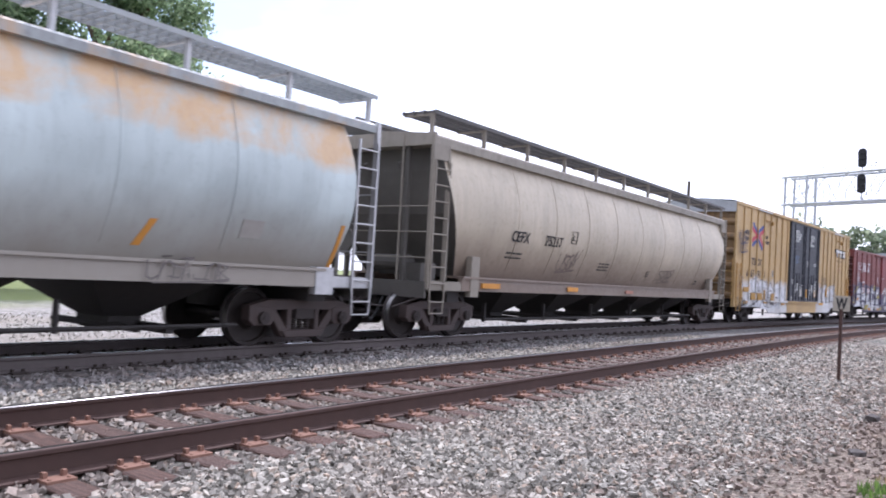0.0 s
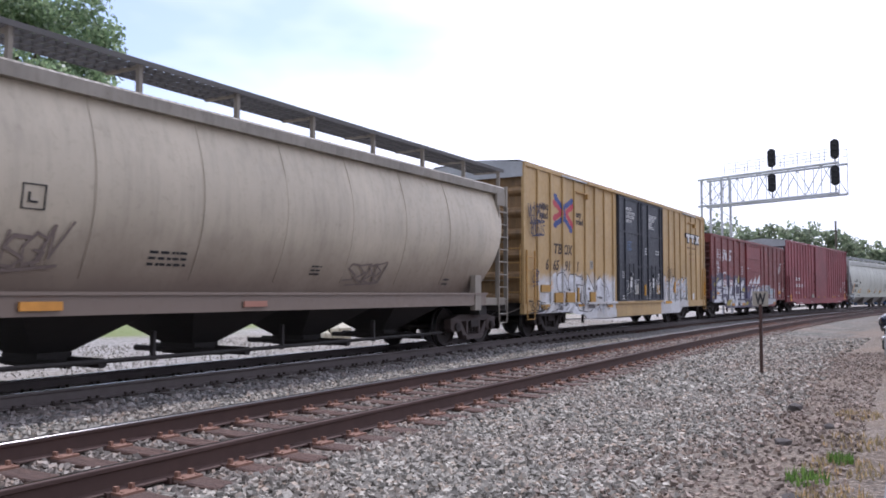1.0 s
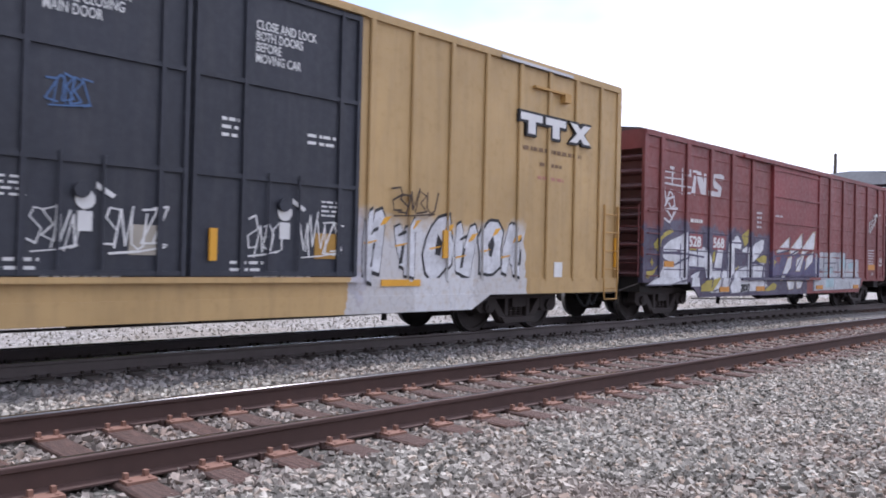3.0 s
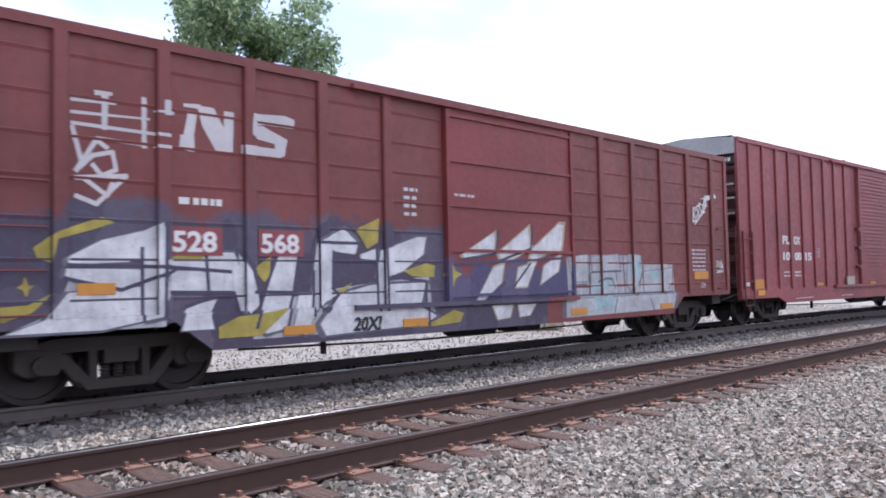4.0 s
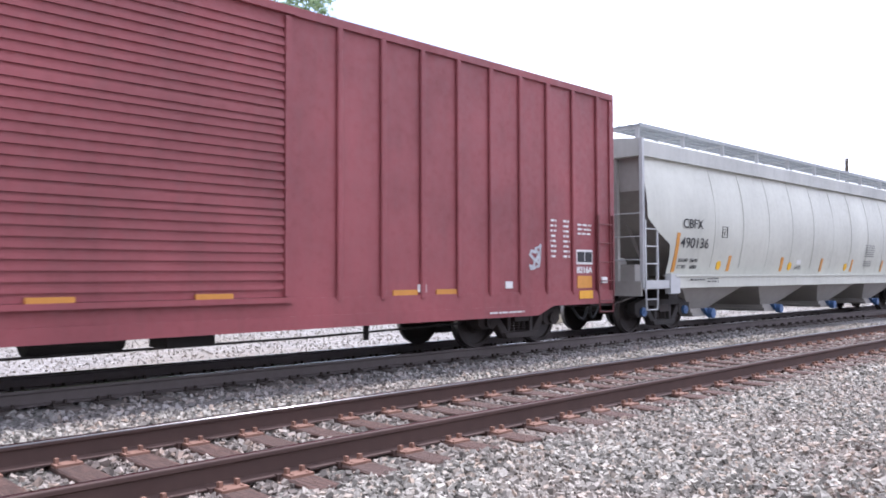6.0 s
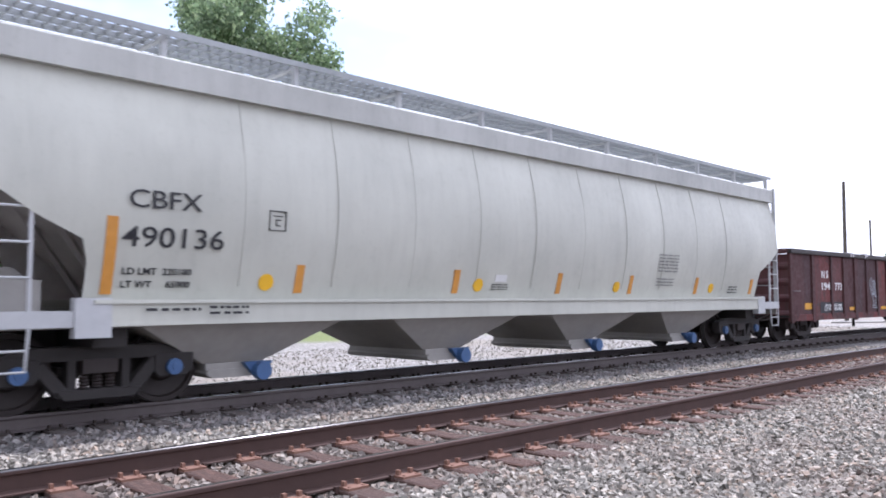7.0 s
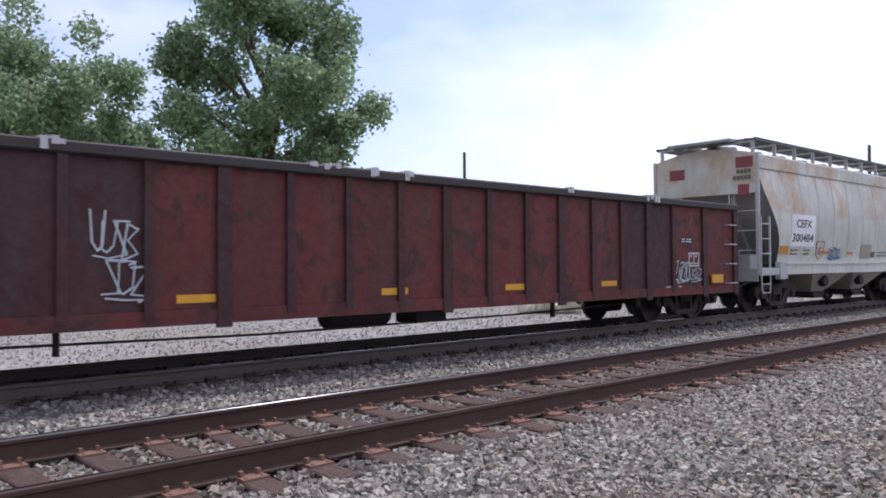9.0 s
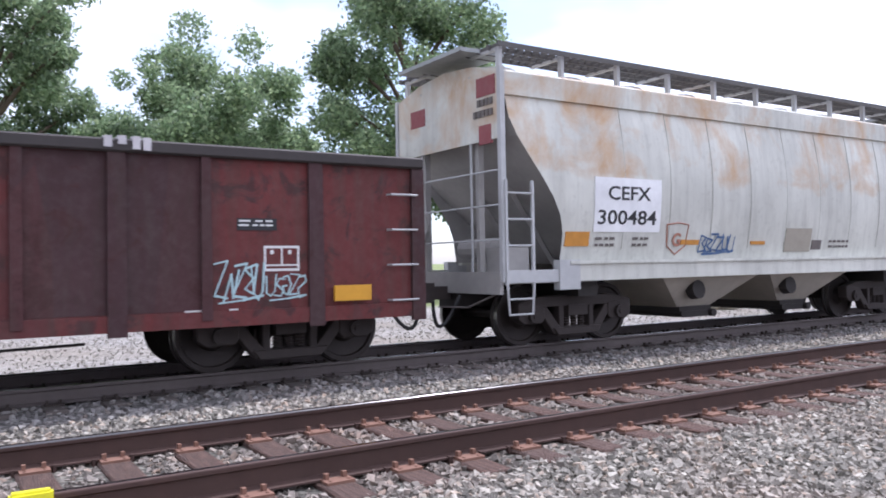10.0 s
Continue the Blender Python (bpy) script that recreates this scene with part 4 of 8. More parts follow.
def hopper(label, mid, half, mats, bays=3, roof=(3.62, 3.92, 4.10), walk_z=4.33, kind="round", caps="truck", bay_mat="under", gate="under", tc=None, frame_mat="truck", name="covered_hopper", bay_shift=0.0, bay_pitch=None, board="grating", seams=None, roof_m=None):
    """A covered grain hopper. mid: where its middle stands on the line at 0 s; half: half its length over the end sills."""
    body_m, end_m, bar_m = mats
    car = thing(name, label, "hopper car", "freight train")
    CARS.append((car, mid))
    roof_lo, roof_hi, crown = roof
    hb = half - 0.05
    zs = [1.24, 1.45, 1.7, 1.95, 2.2, 2.5, 2.8, 3.1, 3.35, roof_lo]
    drum = kind in ("round", "drum")
    bulge, foot, brow = (0.36, 1.15, 1.33) if drum else (0.23, 1.32, 1.35) if kind == "cut" else (0.16, 1.37, 1.41)

    def wide(z):
        k = (z - 1.2) / (roof_lo - 1.2)
        k = min(1.0, max(0.0, k))
        return foot + (brow - foot) * k + bulge * math.sin(math.pi * k)

    PROFILE[car.name] = lambda z: wide(z) if z > 1.285 else (1.53 if drum else 1.59)

    def inset(z):
        if kind == "round":
            k = max(0.0, min(1.0, (roof_lo - 0.1 - z) / (roof_lo - 1.3)))
            return 0.36 + 0.95 * k ** 1.8
        if kind == "drum":
            return 0.62 + 0.16 * abs(z - 2.6) ** 2 * 0.5
        if kind == "cut":
            return 0.05 + (0.0 if z > 2.42 else min(1.05, (2.42 - z) / 0.5 * 1.05))
        k = max(0.0, min(1.0, (3.55 - z) / 1.9))
        return 0.10 + 1.0 * (k * k * (3 - 2 * k))

    # side sheets in panels
    cuts = 24
    for side in (-1, 1):
        bm = B()
        rings = []
        for i in range(cuts + 1):
            f = -1 + 2 * i / cuts
            ring = []
            for z in zs:
                x = f * (hb - inset(z))
                ring.append((x, side * (wide(z) + 0.012 * math.sin(i * 2.1) * (1 if 1.5 < z < 3.3 else 0)), z))
            rings.append(ring)
        loft(bm, rings)
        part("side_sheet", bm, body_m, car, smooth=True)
        # weld seams
        bm = B()
        loft(bm, [[(-0.010, side * (wide(z) + 0.004), z), (0.0, side * (wide(z) + 0.013), z), (0.010, side * (wide(z) + 0.004), z)] for z in zs[1:]])
        seam = mesh_of("weld_seam", bm, body_m)
        for sx in seams or [(k / 9 * 2 - 1) * (hb - 1.3) for k in range(1, 9)]:
            part("weld_seam", seam, None, car, at=pose(sx, 0, 0))
    # slope sheets close the ends; slope_dark carries the shade of this recess
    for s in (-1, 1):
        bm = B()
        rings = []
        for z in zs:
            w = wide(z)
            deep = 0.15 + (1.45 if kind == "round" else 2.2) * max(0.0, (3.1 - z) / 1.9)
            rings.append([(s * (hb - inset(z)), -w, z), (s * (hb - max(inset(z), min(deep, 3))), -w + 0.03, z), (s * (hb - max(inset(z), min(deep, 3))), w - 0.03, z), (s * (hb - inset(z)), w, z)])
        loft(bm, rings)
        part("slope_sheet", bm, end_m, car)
    # roof with side chord
    bm = B()
    sec = [(-1.46, roof_lo - 0.02), (-1.47, roof_hi - 0.06), (-1.36, roof_hi), (-0.75, crown - 0.06), (0, crown), (0.75, crown - 0.06), (1.36, roof_hi), (1.47, roof_hi - 0.06), (1.46, roof_lo - 0.02)]
    loft(bm, [[(x, y, z) for y, z in sec] for x in (-hb, -hb * 0.5, 0, hb * 0.5, hb)], closed=True, caps=True)
    part("roof", bm, roof_m or body_m, car)
    bm = B()
    tube(bm, (0, 0, crown - 0.03), (0, 0, crown + 0.12), 0.42, 14)
    hatch = mesh_of("roof_hatch", bm, end_m)
    for i in range(8):
        part("roof_hatch", hatch, None, car, at=pose(-hb * 0.85 + i * hb * 1.7 / 7, 0, 0))
    # running boards on posts
    for side in (-1, 1):
        bm = B()
        n = int(hb * 13)
        for i in range(n):
            x = -hb + 2 * hb * (i + 0.5) / n
            box(bm, x - 0.012, x + 0.012, min(side * 0.62, side * 1.41), max(side * 0.62, side * 1.41), walk_z - 0.045, walk_z)
        for y in (0.62, 0.88, 1.14, 1.41):
            box(bm, -hb, hb, side * y - 0.012, side * y + 0.012, walk_z - 0.07, walk_z + 0.005)
        part("running_board", bm, M[board], car, "steel grating walkway along the roof")
        bm = B()
        box(bm, -0.03, 0.03, side * 1.30 - 0.04, side * 1.30 + 0.04, roof_hi - 0.06, walk_z - 0.02)
        box(bm, -0.03, 0.03, min(side * 0.6, side * 1.3), max(side * 0.6, side * 1.3), walk_z - 0.09, walk_z - 0.05)
        post = mesh_of("walkway_post", bm, bar_m)
        for i in range(11):
            part("walkway_post", post, None, car, at=pose(-hb + 0.1 + (2 * hb - 0.2) * i / 10, 0, 0))
    # side sill and platforms
    for side in (-1, 1):
        bm = B()
        so = 1.50 if not drum else 1.44
        box(bm, -hb + 1.15, hb - 1.15, side * so - 0.05, side * so + 0.05, 0.98, 1.27)
        box(bm, -hb + 1.15, hb - 1.15, min(side * (foot - 0.06), side * (so + 0.09)), max(side * (foot - 0.06), side * (so + 0.09)), 1.235, 1.28)
        part("side_sill", bm, body_m, car)
        for s in (-1, 1):
            bm = B()
            p0, p1 = (0.95, 1.35) if kind != "round" else (1.45, 1.75)
            box(bm, min(s * (hb - p0), s * (hb - p1)), max(s * (hb - p0), s * (hb - p1)), side * so - 0.07, side * so + 0.07, 0.86, 1.30 if kind != "round" else 1.70)
            part("jacking_pad", bm, bar_m, car)
            bm = B()
            box(bm, min(s * hb, s * (hb - 1.2)), max(s * hb, s * (hb - 1.2)), side * so - 0.04, side * so + 0.04, 0.98, 1.16)
            part("end_sill_side", bm, bar_m, car)
    for s in (-1, 1):
        bm = B()
        box(bm, min(s * hb, s * (hb - 1.9)), max(s * hb, s * (hb - 1.9)), -1.4, 1.4, 0.96, 1.06)
        box(bm, min(s * hb, s * (hb + 0.06)), max(s * hb, s * (hb + 0.06)), -1.45, 1.45, 0.82, 1.14)
        for y in (-0.75, 0.75):
            box(bm, s * (hb - 0.12) - 0.05, s * (hb - 0.12) + 0.05, y - 0.04, y + 0.04, 1.0, roof_lo)
        for y in (-0.45, 0.45):
            a, b = s * (hb - 0.2), s * (hb - 1.9)
            pipe(bm, [(a, y, roof_lo - 0.3), (b, y, 1.1)], 0.05, 4)
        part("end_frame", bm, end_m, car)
        if kind == "slope":
            bm = B()
            prism(bm, [(s * hb - 0.02, 3.05), (s * hb + 0.02, 3.05), (s * hb + 0.02, roof_hi - 0.03), (s * hb - 0.02, roof_hi - 0.03)], -1.41, 1.41)
            part("end_sheet", bm, body_m, car)
            for y0, y1, z1 in ((-1.36, -0.9, 3.98), (-1.25, -0.95, 3.28), (0.55, 1.0, 3.80)):
                bm = B()
                box(bm, min(s * (hb - 0.01), s * (hb + 0.028)), max(s * (hb - 0.01), s * (hb + 0.028)), y0, y1, z1 - 0.28, z1)
                part("end_patch", bm, M["box_red"], car, "worn red repaint patch")
            bm = B()
            box(bm, min(s * (hb - 0.5), s * (hb + 0.3)), max(s * (hb - 0.5), s * (hb + 0.3)), -0.9, 0.9, walk_z - 0.06, walk_z)
            part("end_walkway", bm, M["grating"], car)
    for s in (-1, 1):
        for side in (-1, 1):
            bm = B()
            box(bm, s * hb - 0.04, s * hb + 0.04, side * 1.46 - 0.04, side * 1.46 + 0.04, 1.0, roof_hi)
            if kind == "round":
                x1 = s * (hb - 0.5)
                box(bm, x1 - 0.03, x1 + 0.03, side * 1.46 - 0.03, side * 1.46 + 0.03, 1.0, roof_lo)
                box(bm, min(s * hb, x1), max(s * hb, x1), side * 1.46 - 0.02, side * 1.46 + 0.02, roof_lo - 0.3, roof_lo)
            part("corner_post", bm, bar_m, car)
            xa, xb = sorted((s * (hb - 0.02), s * (hb - 0.5)))
            ladder(car, xa, xb, 0.95, 3.5 if drum else 2.45, side * 1.5, 8 if drum else 4, bar_m)
        bm = B()
        for z in (1.6, 2.1, 2.6):
            tube(bm, (s * hb, -1.45, z), (s * hb, 1.45, z), 0.014)
        tube(bm, (s * hb, -0.7, 1.0), (s * hb, -0.7, roof_hi), 0.02)
        tube(bm, (s * hb, 0.7, 1.0), (s * hb, 0.7, roof_hi), 0.02)
        part("end_grab_rail", bm, bar_m, car)
        coupler(car, half, s)
    bm = B()
    tube(bm, (-hb + 0.55, -0.6, 1.5), (-hb + 0.55, 0.3, 1.5), 0.16, 12)
    box(bm, -hb + 0.25, -hb + 0.75, -1.1, -0.7, 1.06, 1.5)
    tube(bm, (-hb - 0.06, 0.75, 1.9), (-hb + 0.0, 0.75, 1.9), 0.28, 16)
    part("brake_gear", bm, end_m, car, "brake cylinder and handwheel on the end platform")
    # discharge bays
    span = 2 * (tc - 1.45)
    pitch = bay_pitch or span / bays
    span = pitch * bays
    for i in range(bays):
        cx = -span / 2 + pitch * (i + 0.5) + bay_shift
        bm = B()
        top, low = pitch * (0.46 if kind == "slope" else 0.37 if drum else 0.40), 0.26 if drum else min(0.42, pitch * 0.2)
        half_w, deep = (1.2, 0.35) if drum else (1.42, 0.95)
        r0 = [(cx - top, -half_w, 1.02), (cx + top, -half_w, 1.02), (cx + top, half_w, 1.02), (cx - top, half_w, 1.02)]
        r1 = [(cx - low, -deep, 0.44), (cx + low, -deep, 0.44), (cx + low, deep, 0.44), (cx - low, deep, 0.44)]
        loft(bm, [r0, r1], closed=True, caps=True)
        bay = part("discharge_bay", bm, M[bay_mat], car)
        bm = B()
        box(bm, cx - low, cx + low, -deep - 0.05, deep + 0.05, 0.36, 0.45)
        box(bm, cx - low * 0.8, cx + low * 0.8, -deep - 0.07, deep + 0.07, 0.26, 0.37)
        tube(bm, (cx + low * 0.9, -1.1, 0.32), (cx + low * 0.9, 1.1, 0.32), 0.07, 10)
        tube(bm, (cx - low * 0.9, -1.05, 0.33), (cx - low * 0.9, 1.05, 0.33), 0.05, 8)
        part("outlet_gate", bm, M[bay_mat] if gate == "blue" else M[gate], bay)
        if gate == "blue":
            for q in (-1, 1):
                bm = B()
                tube(bm, (cx + low * 0.75, q * 1.08, 0.33), (cx + low * 0.75, q * 1.22, 0.33), 0.12, 14)
                prism(bm, [(cx + low * 0.2, 0.45), (cx + low * 1.25, 0.45), (cx + low * 0.95, 0.30), (cx + low * 0.5, 0.30)], min(q * 1.0, q * 1.1), max(q * 1.0, q * 1.1))
                part("gate_drive", bm, M["blue"], bay, "blue capstan drive of the outlet gate")
    if drum:
        bm = B()
        pipe(bm, [(-span / 2, -1.1, 0.36), (0, -1.1, 0.34), (span / 2, -1.1, 0.36)], 0.035, 6)
        for i in range(bays):
            cx = -span / 2 + pitch * i
            box(bm, cx - 0.025, cx + 0.025, -1.13, -1.05, 0.3, 0.72)
        part("train_line_pipe", bm, M["under"], car)
    for s in (-1, 1):
        bm = B()
        box(bm, min(s * hb, s * (tc - 1.3)), max(s * hb, s * (tc - 1.3)), -0.25, 0.25, 0.60, 0.98)
        box(bm, s * tc - 0.2, s * tc + 0.2, -1.35, 1.35, 0.74, 0.98)
        part("stub_sill", bm, M["under"], car)
    for s in (-1, 1):
        truck_at(car, s * tc, caps, frame_mat)
    return car


def boxcar(label, mid, half, top, body, roof_m, ribs, doors, sill, tc, end_ribs=7, wide=1.5, rib_w=0.05, name="boxcar", bar="grab_dark", peak=0.14, end_cap=None, stiles=True, end_m=None):
    """A boxcar with outside posts. ribs: x of the posts; doors: (x0, x1, material, style); sill: (x0, x1, low) of the deep side sill."""
    car = thing(name, label, "boxcar", "freight train")
    CARS.append((car, mid))
    z0 = 0.98
    # side walls, with door openings left between them
    d0, d1 = doors[0][0], doors[-1][1]
    for side in (-1, 1):
        for xa, xb in ((-half, d0), (d1, half)):
            bm = B()
            box(bm, xa, xb, min(side * wide, side * (wide - 0.06)), max(side * wide, side * (wide - 0.06)), z0, top - 0.06)
            part("side_wall", bm, body, car)
        bm = B()
        box(bm, -half, half, min(side * (wide - 0.08), side * (wide + 0.05)), max(side * (wide - 0.08), side * (wide + 0.05)), top - 0.12, top)
        part("top_chord", bm, body, car)
        bm = B()
        box(bm, -half, half, min(side * (wide - 0.1), side * (wide + 0.03)), max(side * (wide - 0.1), side * (wide + 0.03)), sill[3], z0)
        prism(bm, [(sill[0], sill[3] + 0.02), (sill[0] + 0.5, sill[2]), (sill[1] - 0.5, sill[2]), (sill[1], sill[3] + 0.02)], side * (wide + 0.028) - 0.02, side * (wide + 0.028) + 0.02)
        part("side_sill", bm, body, car)
    bm = B()
    prism(bm, [(-rib_w, z0 - 0.05), (rib_w, z0 - 0.05), (rib_w, top - 0.12), (-rib_w, top - 0.12)], -0.055, 0.0)
    bmesh.ops.bevel(bm, geom=[e for e in bm.edges if abs(e.verts[0].co.z - e.verts[1].co.z) > 1], offset=0.018, segments=1, affect="EDGES")
    post = mesh_of("side_post", bm, body)
    for side in (-1, 1):
        for x in ribs:
            one = post.copy()
            one.transform(pose(x, side * wide, 0, 0, 0, 0 if side < 0 else 180))
            part("side_post", one, None, car)
        for x in (-half + 0.04, half - 0.04):
            bm = B()
            box(bm, x - 0.07, x + 0.07, side * wide - 0.035, side * wide + 0.035, z0 - 0.06, top - 0.02)
            part("corner_post", bm, body, car)
    # corrugated ends
    for s in (-1, 1):
        bm = B()
        rings = []
        n = end_ribs * 8
        for i in range(n + 1):
            z = z0 + (top - 0.35 - z0) * i / n
            x = s * (half - 0.14 + 0.13 * max(0.0, math.sin(2 * math.pi * end_ribs * i / n)) ** 0.6)
            rings.append([(x, -wide + 0.04, z), (x, wide - 0.04, z)])
        loft(bm, rings)
        part("end_wall", bm, end_m or body, car)
        bm = B()
        prism(bm, [(s * half - 0.03, top - 0.42), (s * half + 0.03, top - 0.42), (s * half + 0.03, top), (s * half - 0.03, top)], -wide, wide)
        part("end_plate", bm, end_cap or body, car)
        coupler(car, half, s)
        for side in (-1,):
            bm = B()
            xa, xb = sorted((s * (half - 0.08), s * (half - 0.58)))
            if stiles:
                ladder(car, xa, xb, 0.98, 2.45, side * (wide + 0.06), 4, M[bar], 0.013)
            else:
                for z in (1.03, 1.50, 1.96, 2.45):
                    bm = B()
                    pipe(bm, [(xa, side * wide, z), (xa + 0.02, side * (wide + 0.08), z), (xb - 0.02, side * (wide + 0.08), z), (xb, side * wide, z)], 0.014)
                    part("grab_iron", bm, M[bar], car)
        bm = B()
        for z in (1.3, 1.7, 2.1, 2.5):
            tube(bm, (s * (half + 0.1), -1.45, z), (s * (half + 0.1), -0.95, z), 0.014)
        for y in (-1.45, -0.95):
            tube(bm, (s * (half + 0.1), y, 1.0), (s * (half + 0.1), y, 2.6), 0.016)
        part("end_ladder", bm, M[bar], car)
        bm = B()
        box(bm, min(s * half, s * (half + 0.35)), max(s * half, s * (half + 0.35)), -0.9, 0.9, 1.0, 1.05)
        part("end_platform", bm, M["grating"], car)
    # roof panels
    bm = B()
    n = 14
    for i in range(n):
        xa, xb = -half + 2 * half * i / n, -half + 2 * half * (i + 1) / n
        loft(bm, [[(x, -wide, top), (x, -wide + 0.12, top + 0.05), (x, 0, top + peak), (x, wide - 0.12, top + 0.05), (x, wide, top)] for x in (xa + 0.02, xb - 0.02)])
        loft(bm, [[(x, -wide, top + 0.015), (x, 0, top + peak + 0.04), (x, wide, top + 0.015)] for x in (xb - 0.05, xb + 0.05)])
    loft(bm, [[(x, -wide, top - 0.01), (x, 0, top + peak - 0.02), (x, wide, top - 0.01)] for x in (-half, half)])
    prism_ends = [(-wide, top - 0.01), (wide, top - 0.01), (0, top + peak)]
    for x in (-half, half):
        bm.faces.new([bm.verts.new((x, y, z)) for y, z in prism_ends])
    part("roof", bm, roof_m, car, "ribbed steel roof")
    # doors
    for dx0, dx1, dm, style in doors:
        for side in (-1, 1):
            bm = B()
            ya, yb = side * wide, side * (wide + 0.05)
            box(bm, dx0 + 0.01, dx1 - 0.01, min(ya - side * 0.05, yb), max(ya - side * 0.05, yb), z0 + 0.02, top - 0.13)
            door = part("door", bm, dm, car, "sliding steel freight door")
            bm = B()
            yo = side * (wide + 0.05)
            if style == "plug":
                rows = [z0 + 0.06, z0 + (top - z0) * 0.33, z0 + (top - z0) * 0.64, top - 0.2]
                for z in rows:
                    box(bm, dx0 + 0.03, dx1 - 0.03, min(yo, yo + side * 0.035), max(yo, yo + side * 0.035), z - 0.03, z + 0.03)
                for x in (dx0 + 0.06, dx0 + (dx1 - dx0) * 0.28, dx0 + (dx1 - dx0) * 0.86, dx1 - 0.06):
                    box(bm, x - 0.03, x + 0.03, min(yo, yo + side * 0.045), max(yo, yo + side * 0.045), z0 + 0.03, top - 0.16)
                for x in (dx0 + (dx1 - dx0) * 0.42, dx0 + (dx1 - dx0) * 0.60):
                    tube(bm, (x, yo + side * 0.05, z0 + 0.1), (x, yo + side * 0.05, 2.35), 0.018)
                tube(bm, (dx0 + (dx1 - dx0) * 0.51, yo + side * 0.03, 1.95), (dx0 + (dx1 - dx0) * 0.51, yo + side * 0.07, 1.95), 0.09, 12)
            elif style == "panels":
                for k in range(5):
                    z = z0 + 0.1 + (top - z0 - 0.35) * k / 4
                    box(bm, dx0 + 0.02, dx1 - 0.02, min(yo, yo + side * 0.035), max(yo, yo + side * 0.035), z - 0.025, z + 0.025)
                for x in (dx0 + 0.05, dx1 - 0.05):
                    box(bm, x - 0.04, x + 0.04, min(yo, yo + side * 0.04), max(yo, yo + side * 0.04), z0 + 0.03, top - 0.16)
            else:
                nn = 30
                for k in range(nn):
                    z = z0 + 0.15 + (top - z0 - 0.45) * k / (nn - 1)
                    big = k in (9, 19)
                    box(bm, dx0 + 0.1, dx1 - 0.1, min(yo, yo + side * 0.03), max(yo, yo + side * 0.03), z - (0.05 if big else 0.028), z + (0.05 if big else 0.028))
                for x in (dx0 + 0.05, dx1 - 0.05):
                    box(bm, x - 0.045, x + 0.045, min(yo, yo + side * 0.05), max(yo, yo + side * 0.05), z0 + 0.03, top - 0.16)
            part("door_frame", bm, dm, door)
    for z in (top - 0.1, z0 - 0.02):
        bm = B()
        box(bm, d0 - (d1 - d0) * 0.55, d1 + 0.05, -wide - 0.12, -wide - 0.03, z - 0.035, z + 0.035)
        part("door_track", bm, body, car)
    bm = B()
    box(bm, -half + 0.1, half - 0.1, -wide + 0.1, wide - 0.1, z0 - 0.02, z0 + 0.04)
    part("floor", bm, M["under"], car)
    underframe(car, half - 0.1)
    for s in (-1, 1):
        truck_at(car, s * tc)
    return car


